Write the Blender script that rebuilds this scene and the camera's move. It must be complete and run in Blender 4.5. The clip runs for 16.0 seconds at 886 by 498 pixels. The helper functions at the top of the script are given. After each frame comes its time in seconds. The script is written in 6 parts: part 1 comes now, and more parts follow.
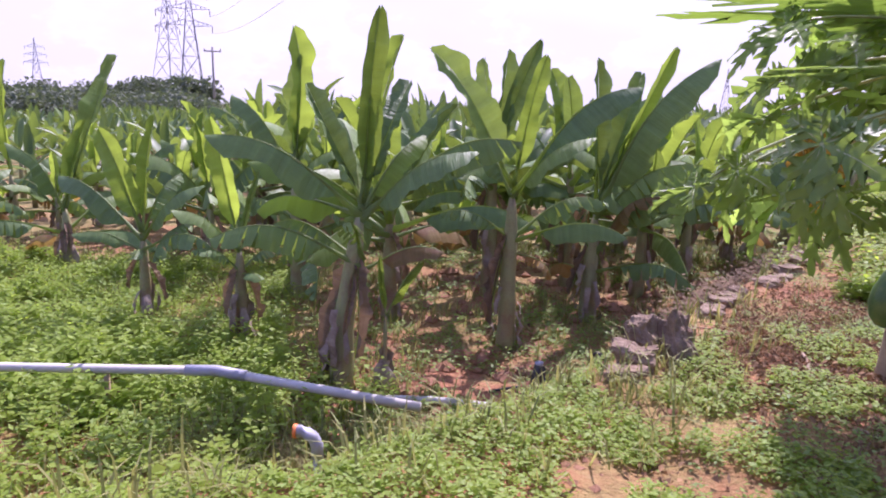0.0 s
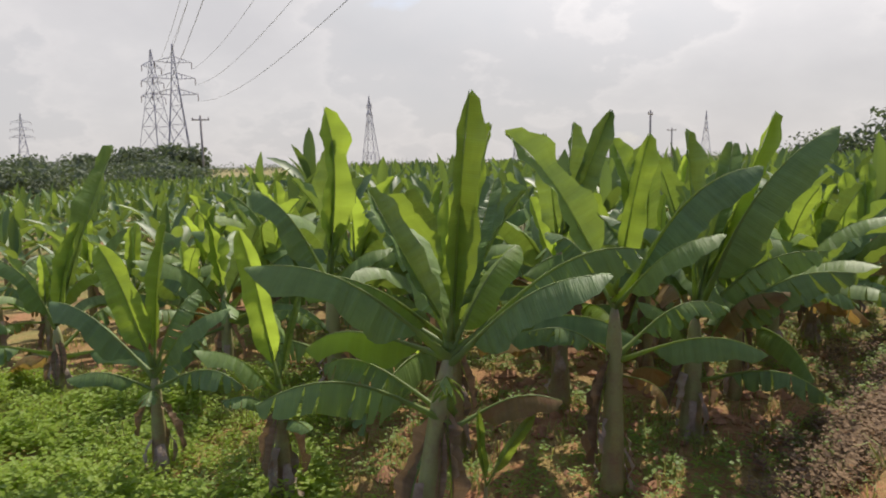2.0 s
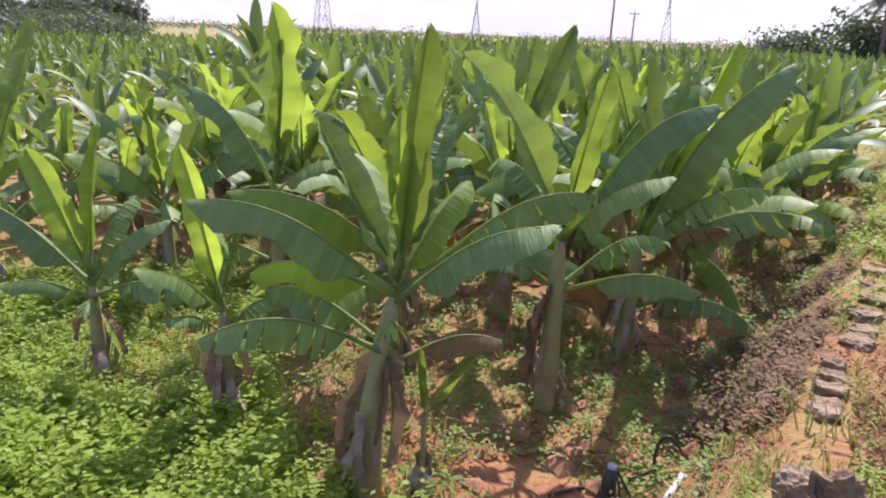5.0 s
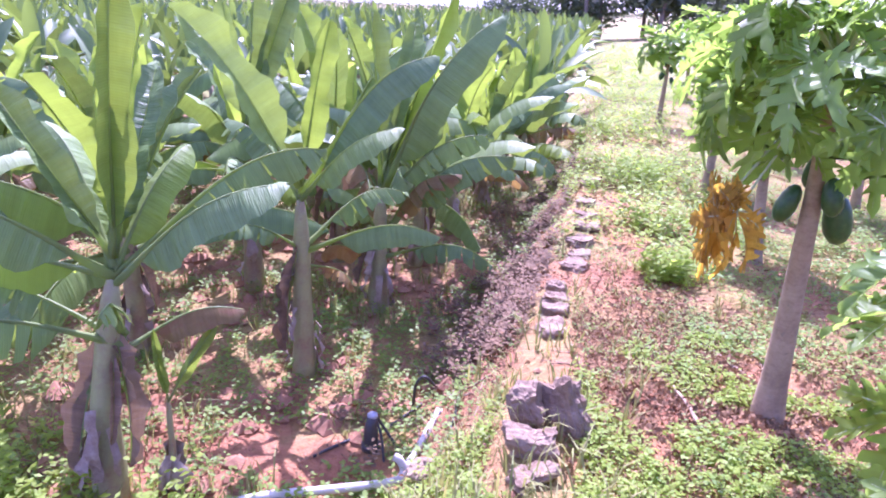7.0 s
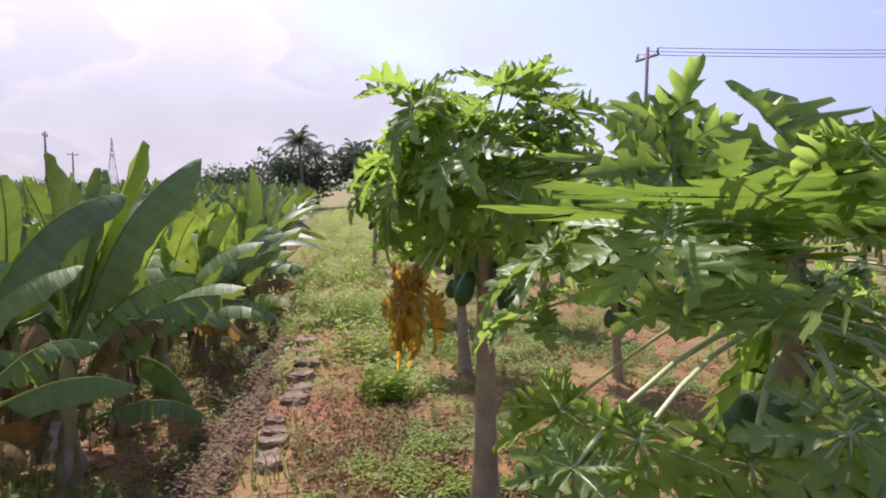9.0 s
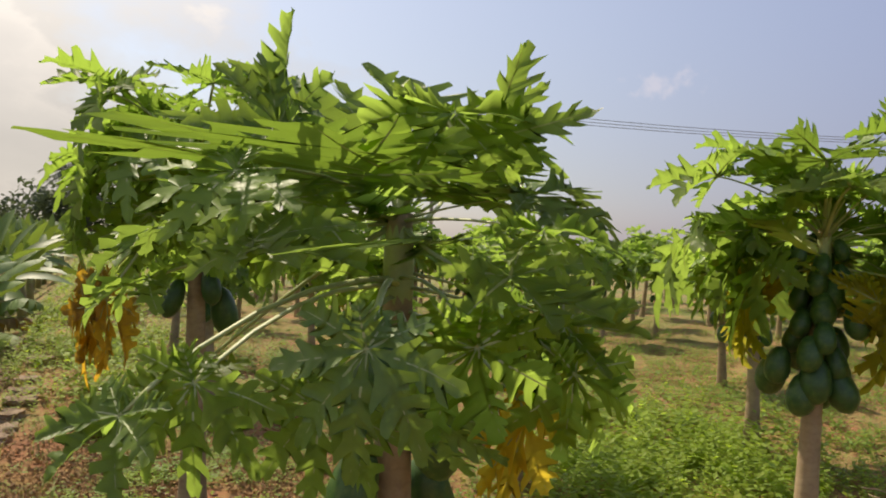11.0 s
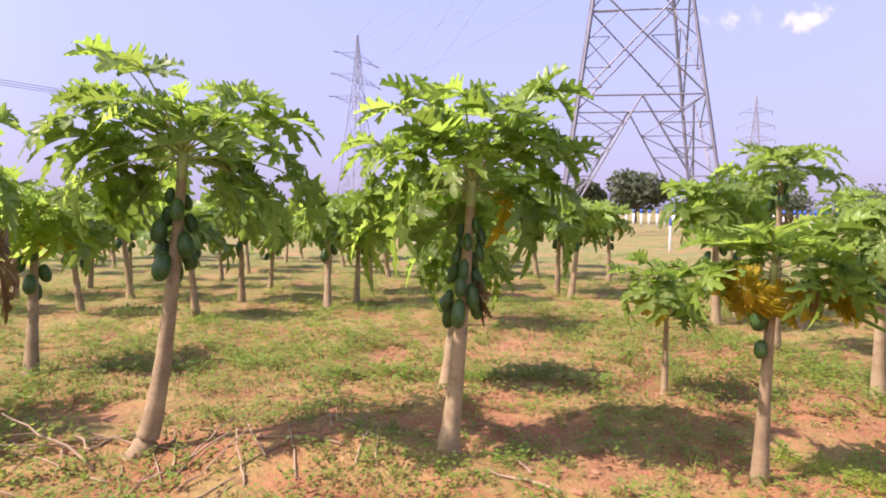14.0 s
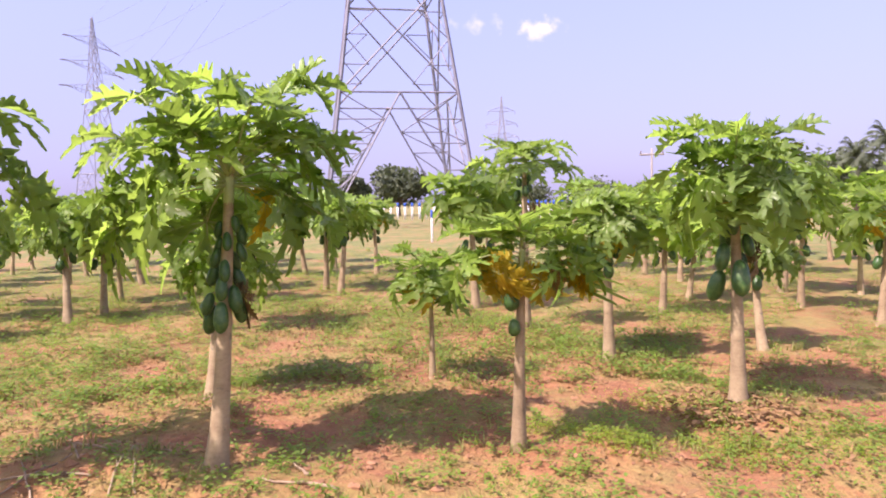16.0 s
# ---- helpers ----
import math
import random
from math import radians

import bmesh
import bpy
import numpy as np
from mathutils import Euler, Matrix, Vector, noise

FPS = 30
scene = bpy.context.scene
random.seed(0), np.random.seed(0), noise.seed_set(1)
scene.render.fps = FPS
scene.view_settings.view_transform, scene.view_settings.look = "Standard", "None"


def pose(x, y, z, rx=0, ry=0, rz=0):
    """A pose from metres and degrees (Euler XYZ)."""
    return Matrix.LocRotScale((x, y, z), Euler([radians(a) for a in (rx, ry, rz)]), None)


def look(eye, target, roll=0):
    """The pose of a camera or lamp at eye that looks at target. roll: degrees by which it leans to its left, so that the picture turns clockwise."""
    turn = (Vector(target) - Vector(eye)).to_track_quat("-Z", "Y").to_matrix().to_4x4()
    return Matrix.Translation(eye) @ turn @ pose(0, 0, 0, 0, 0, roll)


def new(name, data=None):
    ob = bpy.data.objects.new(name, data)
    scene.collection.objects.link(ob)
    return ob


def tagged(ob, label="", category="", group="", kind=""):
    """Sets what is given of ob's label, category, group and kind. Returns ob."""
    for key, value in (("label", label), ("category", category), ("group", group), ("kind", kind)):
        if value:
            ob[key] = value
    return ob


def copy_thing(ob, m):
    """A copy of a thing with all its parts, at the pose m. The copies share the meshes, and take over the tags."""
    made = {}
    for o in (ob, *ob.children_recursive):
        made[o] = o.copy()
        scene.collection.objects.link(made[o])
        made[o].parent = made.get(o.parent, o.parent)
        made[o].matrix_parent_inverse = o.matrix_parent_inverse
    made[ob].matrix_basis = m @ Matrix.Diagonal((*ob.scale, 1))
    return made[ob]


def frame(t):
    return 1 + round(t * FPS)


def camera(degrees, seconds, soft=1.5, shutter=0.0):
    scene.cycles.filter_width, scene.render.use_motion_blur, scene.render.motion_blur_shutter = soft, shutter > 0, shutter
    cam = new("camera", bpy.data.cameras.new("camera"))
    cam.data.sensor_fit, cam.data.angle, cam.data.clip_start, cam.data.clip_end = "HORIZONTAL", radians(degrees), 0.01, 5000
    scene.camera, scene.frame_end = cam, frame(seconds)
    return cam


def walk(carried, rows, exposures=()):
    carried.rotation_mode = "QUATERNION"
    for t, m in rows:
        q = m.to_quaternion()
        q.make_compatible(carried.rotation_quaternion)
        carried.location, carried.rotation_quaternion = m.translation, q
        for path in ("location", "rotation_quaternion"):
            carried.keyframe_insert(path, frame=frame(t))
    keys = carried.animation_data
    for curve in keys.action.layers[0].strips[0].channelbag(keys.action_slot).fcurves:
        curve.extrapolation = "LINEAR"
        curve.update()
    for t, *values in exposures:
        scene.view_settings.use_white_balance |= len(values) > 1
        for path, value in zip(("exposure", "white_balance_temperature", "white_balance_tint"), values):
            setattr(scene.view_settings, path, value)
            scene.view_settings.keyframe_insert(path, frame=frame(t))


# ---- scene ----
cam = camera(66.1, 16.0, 1.95)
PATH = [
    (0, (0.567, 0.233, 1.583), (0.483, 2.19, 1.18), 1.3),
    (0.5, (0.322, 0.649, 1.567), (0.188, 2.608, 1.189), 1.1),
    (1, (0.077, 1.076, 1.568), (-0.028, 3.036, 1.184), -0.6),
    (1.5, (-0.114, 1.401, 1.742), (-0.201, 3.364, 1.37), -1.6),
    (2, (-0.223, 1.518, 1.916), (-0.28, 3.501, 1.664), -1.5),
    (2.5, (-0.263, 1.562, 2.058), (-0.339, 3.555, 1.93), -1.8),
    (3, (-0.298, 1.567, 2.184), (-0.384, 3.565, 2.143), 0.3),
    (3.5, (-0.269, 1.578, 2.279), (-0.34, 3.576, 2.248), 1.3),
    (4, (-0.249, 1.591, 2.287), (-0.31, 3.575, 2.044), 0.8),
    (4.2, (-0.251, 1.608, 2.287), (-0.283, 3.573, 1.919), 1.2),
    (6.3, (-0.123, 1.674, 2.253), (0.313, 3.493, 1.561), 1.8),
    (6.5, (-0.104, 1.668, 2.249), (0.427, 3.458, 1.549), 2.1),
    (7, (-0.032, 1.674, 2.212), (0.713, 3.398, 1.54), 2.5),
    (7.5, (0.048, 1.625, 2.193), (0.987, 3.274, 1.578), 2.6),
    (8, (0.096, 1.575, 2.071), (1.226, 3.156, 1.615), 1.4),
    (8.2, (0.111, 1.558, 2.033), (1.318, 3.1, 1.639), 0.6),
    (10.3, (0.253, 1.399, 1.787), (1.849, 2.604, 1.779), 1.6),
    (10.5, (0.296, 1.349, 1.785), (1.931, 2.5, 1.756), 1.0),
    (11, (0.419, 1.176, 1.707), (2.183, 2.12, 1.683), 2.5),
    (11.5, (0.513, 1.09, 1.693), (2.42, 1.69, 1.651), 3.3),
    (12, (0.564, 0.996, 1.694), (2.55, 1.224, 1.637), 2.4),
    (12.5, (0.55, 0.908, 1.69), (2.542, 0.74, 1.619), 1.2),
    (13, (0.541, 0.827, 1.686), (2.477, 0.333, 1.589), -0.5),
    (13.5, (0.507, 0.745, 1.691), (2.323, -0.081, 1.564), -0.7),
    (14, (0.454, 0.65, 1.694), (2.086, -0.5, 1.573), 0.4),
    (14.5, (0.41, 0.544, 1.693), (1.787, -0.903, 1.59), 0.7),
    (15, (0.383, 0.486, 1.684), (1.498, -1.171, 1.581), 0.1),
    (15.5, (0.422, 0.539, 1.678), (1.479, -1.155, 1.563), -0.3),
    (16, (0.475, 0.599, 1.687), (1.634, -1.025, 1.549), -1.2),
]
# exposure and white balance of the phone camera on its way
LIGHT = [(0.0, 1.34, 5800, 46), (0.5, 1.04, 6300, 28), (1.5, 0.88, 6900, 16), (2.5, 0.48, 6900, 12), (3.0, 0.2, 6900, 11), (3.5, -0.02, 6900, 11), (4.0, 0.5, 6900, 13), (4.2, 0.7, 6800, 14),
         (6.3, 2.15, 5400, 58), (7.0, 2.3, 5150, 62), (8.2, 1.45, 5700, 48), (10.3, 0.62, 7300, 13), (11.0, 0.64, 7800, 13), (11.5, 0.96, 7700, 16),
         (12.0, 1.08, 7800, 20), (12.5, 1.1, 7500, 23), (14.0, 1.42, 6900, 34), (16.0, 1.5, 6700, 37)]
walk(cam, [(t, look(eye, target, roll)) for t, eye, target, roll in PATH], LIGHT)

# ---- world and sun ----
SUN_AZ, SUN_EL = radians(20), radians(54)
SUN_DIR = Vector((math.sin(SUN_AZ) * math.cos(SUN_EL), math.cos(SUN_AZ) * math.cos(SUN_EL), math.sin(SUN_EL)))
world = bpy.data.worlds.new("sky")
scene.world = world
world.use_nodes = True
wn, wl = world.node_tree.nodes, world.node_tree.links
wn.clear()
w_out = wn.new("ShaderNodeOutputWorld")
w_bg = wn.new("ShaderNodeBackground")
sky = wn.new("ShaderNodeTexSky")
sky.sky_type = "NISHITA"
sky.sun_disc = False
sky.sun_elevation, sky.sun_rotation = SUN_EL, SUN_AZ
sky.air_density, sky.dust_density, sky.ozone_density = 1.0, 1.2, 2.5
w_bg.inputs["Strength"].default_value = 0.16
# broken cumulus: noise over the sky's dome, flattened towards the horizon
co = wn.new("ShaderNodeTexCoord")
sep = wn.new("ShaderNodeSeparateXYZ")
wl.new(co.outputs["Generated"], sep.inputs[0])
lift = wn.new("ShaderNodeMath")
lift.operation = "ADD"
lift.inputs[1].default_value = 0.55
wl.new(sep.outputs["Z"], lift.inputs[0])
flat = wn.new("ShaderNodeVectorMath")
flat.operation = "DIVIDE"
comb = wn.new("ShaderNodeCombineXYZ")
for k in range(3):
    wl.new(lift.outputs[0], comb.inputs[k])
wl.new(co.outputs["Generated"], flat.inputs[0])
wl.new(comb.outputs[0], flat.inputs[1])
puff = wn.new("ShaderNodeTexNoise")
puff.inputs["Scale"].default_value = 2.2
puff.inputs["Detail"].default_value = 9.0
puff.inputs["Roughness"].default_value = 0.56
wl.new(flat.outputs[0], puff.inputs["Vector"])
# cloudier in the sky's sunward half, clearer away from it
side = wn.new("ShaderNodeVectorMath")
side.operation = "DOT_PRODUCT"
side.inputs[1].default_value = (-0.05, 0.6, 0.1)
wl.new(co.outputs["Generated"], side.inputs[0])
cover = wn.new("ShaderNodeMath")
cover.operation = "MULTIPLY_ADD"
cover.inputs[1].default_value = 1.0
wl.new(side.outputs["Value"], cover.inputs[0])
wl.new(puff.outputs["Fac"], cover.inputs[2])
ramp = wn.new("ShaderNodeValToRGB")
ramp.color_ramp.elements[0].position, ramp.color_ramp.elements[1].position = 0.82, 0.98
wl.new(cover.outputs[0], ramp.inputs[0])
cloud = wn.new("ShaderNodeMix")
cloud.data_type = "RGBA"
# heaped clouds: bright rims, greyer bodies
cloud_c = wn.new("ShaderNodeValToRGB")
heaps = cloud_c.color_ramp
heaps.elements[0].position, heaps.elements[1].position = 0.40, 0.50
heaps.elements[0].color, heaps.elements[1].color = (0.53, 0.555, 0.575, 1), (0.565, 0.58, 0.595, 1)
for at_fac, shade in ((0.53, (0.68, 0.685, 0.69, 1)), (0.57, (0.62, 0.63, 0.64, 1)), (0.72, (0.53, 0.54, 0.555, 1))):
    heaps.elements.new(at_fac).color = shade
wl.new(puff.outputs["Fac"], cloud_c.inputs[0])
# clouds are brighter round the sun
to_sun = wn.new("ShaderNodeVectorMath")
to_sun.operation = "DOT_PRODUCT"
to_sun.inputs[1].default_value = SUN_DIR
wl.new(co.outputs["Generated"], to_sun.inputs[0])
glow = wn.new("ShaderNodeMapRange")
glow.inputs["From Min"].default_value, glow.inputs["From Max"].default_value = 0.66, 1.0
glow.inputs["To Min"].default_value, glow.inputs["To Max"].default_value = 6.0, 15.5
wl.new(to_sun.outputs["Value"], glow.inputs["Value"])
bright = wn.new("ShaderNodeVectorMath")
bright.operation = "SCALE"
wl.new(cloud_c.outputs["Color"], bright.inputs[0])
wl.new(glow.outputs["Result"], bright.inputs["Scale"])
wl.new(bright.outputs["Vector"], cloud.inputs["B"])
dim = wn.new("ShaderNodeMath")
dim.operation = "MULTIPLY"
dim.inputs[1].default_value = 0.92
wl.new(ramp.outputs["Color"], dim.inputs[0])
wl.new(dim.outputs[0], cloud.inputs["Factor"])
wl.new(sky.outputs["Color"], cloud.inputs["A"])
# pale haze that thickens down to the horizon
low = wn.new("ShaderNodeMapRange")
low.interpolation_type = "SMOOTHSTEP"
low.inputs["From Min"].default_value, low.inputs["From Max"].default_value = -0.02, 0.42
low.inputs["To Min"].default_value, low.inputs["To Max"].default_value = 0.88, 0.58
wl.new(sep.outputs["Z"], low.inputs["Value"])
haze = wn.new("ShaderNodeMix")
haze.data_type = "RGBA"
sunward = wn.new("ShaderNodeMapRange")
sunward.inputs["From Min"].default_value, sunward.inputs["From Max"].default_value = -0.1, 0.5
wl.new(side.outputs["Value"], sunward.inputs["Value"])
haze_c = wn.new("ShaderNodeMix")
haze_c.data_type = "RGBA"
haze_c.inputs["A"].default_value, haze_c.inputs["B"].default_value = (0.92, 0.98, 1.78, 1), (1.65, 1.7, 1.8, 1)
wl.new(sunward.outputs["Result"], haze_c.inputs["Factor"])
wl.new(haze_c.outputs["Result"], haze.inputs["B"])
thin = wn.new("ShaderNodeMath")
thin.operation = "MULTIPLY_ADD"
thin.inputs[1].default_value, thin.inputs[2].default_value = -0.25, 1.0
wl.new(sunward.outputs["Result"], thin.inputs[0])
veil = wn.new("ShaderNodeMath")
veil.operation = "MULTIPLY"
wl.new(thin.outputs[0], veil.inputs[0])
wl.new(low.outputs["Result"], veil.inputs[1])
wl.new(veil.outputs[0], haze.inputs["Factor"])
wl.new(cloud.outputs["Result"], haze.inputs["A"])
# a few small fair-weather clouds in the clear half: direction, size, density
PUFFS = [((0.446, -0.863, 0.237), 0.038, 0.65), ((0.516, -0.82, 0.248), 0.030, 0.35), ((0.956, 0.184, 0.226), 0.048, 0.3)]
ragged = wn.new("ShaderNodeTexNoise")
ragged.inputs["Scale"].default_value, ragged.inputs["Detail"].default_value = 48.0, 7.0
wl.new(co.outputs["Generated"], ragged.inputs["Vector"])
clear = haze.outputs["Result"]
for where, size, white in PUFFS:
    away = wn.new("ShaderNodeVectorMath")
    away.operation = "SUBTRACT"
    away.inputs[1].default_value = where
    wl.new(co.outputs["Generated"], away.inputs[0])
    squash = wn.new("ShaderNodeVectorMath")
    squash.operation = "MULTIPLY"
    squash.inputs[1].default_value = (1.0, 1.0, 2.2)
    wl.new(away.outputs[0], squash.inputs[0])
    far_off = wn.new("ShaderNodeVectorMath")
    far_off.operation = "LENGTH"
    wl.new(squash.outputs[0], far_off.inputs[0])
    torn = wn.new("ShaderNodeMath")
    torn.operation = "MULTIPLY_ADD"
    torn.inputs[1].default_value = size * 3.6
    wl.new(ragged.outputs["Fac"], torn.inputs[0])
    wl.new(far_off.outputs["Value"], torn.inputs[2])
    body = wn.new("ShaderNodeMapRange")
    body.interpolation_type = "SMOOTHSTEP"
    body.inputs["From Min"].default_value, body.inputs["From Max"].default_value = size * 2.8, size * 1.5
    body.inputs["To Max"].default_value = white
    wl.new(torn.outputs[0], body.inputs["Value"])
    puffed = wn.new("ShaderNodeMix")
    puffed.data_type = "RGBA"
    puffed.inputs["B"].default_value = (3.5, 3.35, 3.8, 1)
    wl.new(body.outputs["Result"], puffed.inputs["Factor"])
    wl.new(clear, puffed.inputs["A"])
    clear = puffed.outputs["Result"]
wl.new(clear, w_bg.inputs["Color"])
wl.new(w_bg.outputs[0], w_out.inputs[0])

sun_data = bpy.data.lights.new("sun", "SUN")
sun_data.energy, sun_data.angle, sun_data.color = 3.05, radians(0.8), (1.0, 0.95, 0.87)
sun = new("sun", sun_data)
sun.matrix_world = look(SUN_DIR * 50, (0, 0, 0))


# ---- materials ----
def base_material(name):
    m = bpy.data.materials.new(name)
    m.use_nodes = True
    n, l = m.node_tree.nodes, m.node_tree.links
    n.clear()
    return m, n, l, n.new("ShaderNodeOutputMaterial"), n.new("ShaderNodeBsdfPrincipled")


def rgb_ramp(n, stops):
    r = n.new("ShaderNodeValToRGB")
    e = r.color_ramp.elements
    while len(e) < len(stops):
        e.new(0.5)
    for k, (p, c) in enumerate(stops):
        e[k].position, e[k].color = p, (*c, 1)
    return r


def noise_tex(n, l, coord, scale, detail=5.0, rough=0.55):
    t = n.new("ShaderNodeTexNoise")
    t.inputs["Scale"].default_value, t.inputs["Detail"].default_value, t.inputs["Roughness"].default_value = scale, detail, rough
    if coord is not None:
        l.new(coord, t.inputs["Vector"])
    return t


def mix_rgb(n, l, fac, a, b, mode="MIX"):
    m = n.new("ShaderNodeMix")
    m.data_type, m.blend_type = "RGBA", mode
    for sock, v in ((m.inputs["Factor"], fac), (m.inputs["A"], a), (m.inputs["B"], b)):
        if isinstance(v, (int, float)):
            sock.default_value = v
        elif isinstance(v, tuple):
            sock.default_value = (*v, 1)
        else:
            l.new(v, sock)
    return m.outputs["Result"]


def bump_of(n, l, height, strength, distance, bsdf):
    b = n.new("ShaderNodeBump")
    b.inputs["Strength"].default_value, b.inputs["Distance"].default_value = strength, distance
    l.new(height, b.inputs["Height"])
    l.new(b.outputs[0], bsdf.inputs["Normal"])


def leaf_material(name, dark, light, glow, rough=0.45, veins=0.0, through_light=0.45, island=False, brown=None, brown_at=0.62):
    """A living leaf: reflects green and lets yellower light through."""
    m, n, l, out, bsdf = base_material(name)
    tc = n.new("ShaderNodeTexCoord")
    if island:
        rnd = n.new("ShaderNodeNewGeometry").outputs["Random Per Island"]
    else:
        rnd = n.new("ShaderNodeObjectInfo").outputs["Random"]
    grain = noise_tex(n, l, tc.outputs["Object"], 7.0 if not island else 1.3, 6)
    add = n.new("ShaderNodeMath")
    add.operation = "MULTIPLY_ADD"
    add.inputs[1].default_value = 0.55
    l.new(grain.outputs["Fac"], add.inputs[0])
    half = n.new("ShaderNodeMath")
    half.operation = "MULTIPLY"
    half.inputs[1].default_value = 0.5
    l.new(rnd, half.inputs[0])
    l.new(half.outputs[0], add.inputs[2])
    ramp_c = rgb_ramp(n, [(0.15, dark), (0.8, light)])
    l.new(add.outputs[0], ramp_c.inputs[0])
    col = ramp_c.outputs["Color"]
    height = grain.outputs["Fac"]
    if veins:
        # pleats across the blade, irregular in width
        sc = n.new("ShaderNodeMapping")
        sc.inputs["Scale"].default_value = (0.35, 15.0, 0.35)
        l.new(tc.outputs["Object"], sc.inputs["Vector"])
        pleat = noise_tex(n, l, sc.outputs[0], 1.0, 4, 0.6)
        w = n.new("ShaderNodeTexWave")
        w.bands_direction = "Y"
        w.inputs["Scale"].default_value, w.inputs["Distortion"].default_value = veins, 0.6
        w.inputs["Detail"].default_value, w.inputs["Detail Scale"].default_value = 2.0, 1.5
        l.new(tc.outputs["Object"], w.inputs["Vector"])
        col = mix_rgb(n, l, 0.1, col, w.outputs["Color"], "SOFT_LIGHT")
        col = mix_rgb(n, l, 0.5, col, pleat.outputs["Fac"], "OVERLAY")
        hsum = n.new("ShaderNodeMath")
        hsum.operation = "MULTIPLY_ADD"
        hsum.inputs[1].default_value = 0.015
        l.new(w.outputs["Fac"], hsum.inputs[0])
        l.new(pleat.outputs["Fac"], hsum.inputs[2])
        height = hsum.outputs[0]
    if brown:
        spots = noise_tex(n, l, tc.outputs["Object"], 3.1, 8, 0.62)
        edge = rgb_ramp(n, [(brown_at, (0, 0, 0)), (brown_at + 0.09, (1, 1, 1))])
        l.new(spots.outputs["Fac"], edge.inputs[0])
        col = mix_rgb(n, l, edge.outputs["Color"], col, brown)
    l.new(col, bsdf.inputs["Base Color"])
    bsdf.inputs["Roughness"].default_value = rough
    bsdf.inputs["Specular IOR Level"].default_value = 0.38
    bump_of(n, l, height, 0.5 if veins else 0.25, 0.06 if veins else 0.012, bsdf)
    tr = n.new("ShaderNodeBsdfTranslucent")
    l.new(mix_rgb(n, l, 0.55, col, glow), tr.inputs["Color"])
    mx = n.new("ShaderNodeMixShader")
    thick = n.new("ShaderNodeMapRange")
    thick.inputs["To Min"].default_value, thick.inputs["To Max"].default_value = through_light * 0.45, through_light * 1.5
    l.new(rnd, thick.inputs["Value"])
    l.new(thick.outputs["Result"], mx.inputs[0])
    l.new(bsdf.outputs[0], mx.inputs[1])
    l.new(tr.outputs[0], mx.inputs[2])
    l.new(mx.outputs[0], out.inputs[0])
    return m


def rough_material(name, stops, scale, rough=0.85, bump=0.5, dist=0.02, coord="Object", spots=None, metallic=0.0, spread=0.35, rings=0.0):
    """A dull surface whose colour runs over two scales of noise; spots: (scale, threshold, colour)."""
    m, n, l, out, bsdf = base_material(name)
    tc = n.new("ShaderNodeTexCoord")
    big = noise_tex(n, l, tc.outputs[coord], scale, 6, 0.6)
    fine = noise_tex(n, l, tc.outputs[coord], scale * 9, 5, 0.6)
    rnd = n.new("ShaderNodeObjectInfo")
    add = n.new("ShaderNodeMath")
    add.operation = "MULTIPLY_ADD"
    add.inputs[1].default_value = 0.35
    l.new(fine.outputs["Fac"], add.inputs[0])
    l.new(big.outputs["Fac"], add.inputs[2])
    add2 = n.new("ShaderNodeMath")
    add2.operation = "MULTIPLY_ADD"
    add2.inputs[1].default_value = spread * 0.5
    l.new(rnd.outputs["Random"], add2.inputs[0])
    l.new(add.outputs[0], add2.inputs[2])
    r = rgb_ramp(n, stops)
    l.new(add2.outputs[0], r.inputs[0])
    col = r.outputs["Color"]
    if spots:
        sp = noise_tex(n, l, tc.outputs[coord], spots[0], 5, 0.6)
        e = rgb_ramp(n, [(spots[1], (0, 0, 0)), (spots[1] + 0.08, (1, 1, 1))])
        l.new(sp.outputs["Fac"], e.inputs[0])
        col = mix_rgb(n, l, e.outputs["Color"], col, spots[2])
    height = add.outputs[0]
    if rings:
        # scars of fallen leaves round the stem
        w = n.new("ShaderNodeTexWave")
        w.bands_direction = "Z"
        w.inputs["Scale"].default_value, w.inputs["Distortion"].default_value = rings, 9.0
        w.inputs["Detail"].default_value, w.inputs["Detail Scale"].default_value = 3.0, 1.2
        l.new(tc.outputs[coord], w.inputs["Vector"])
        scar = rgb_ramp(n, [(0.02, (0.5, 0.47, 0.44)), (0.22, (1, 1, 1))])
        l.new(w.outputs["Fac"], scar.inputs[0])
        col = mix_rgb(n, l, 0.14, col, scar.outputs["Color"], "MULTIPLY")
        sums = n.new("ShaderNodeMath")
        sums.operation = "ADD"
        l.new(height, sums.inputs[0])
        soft = n.new("ShaderNodeMath")
        soft.operation = "MULTIPLY"
        soft.inputs[1].default_value = 0.12
        l.new(w.outputs["Fac"], soft.inputs[0])
        l.new(soft.outputs[0], sums.inputs[1])
        height = sums.outputs[0]
    l.new(col, bsdf.inputs["Base Color"])
    bsdf.inputs["Roughness"].default_value = rough
    bsdf.inputs["Metallic"].default_value = metallic
    bump_of(n, l, height, bump, dist, bsdf)
    l.new(bsdf.outputs[0], out.inputs[0])
    return m


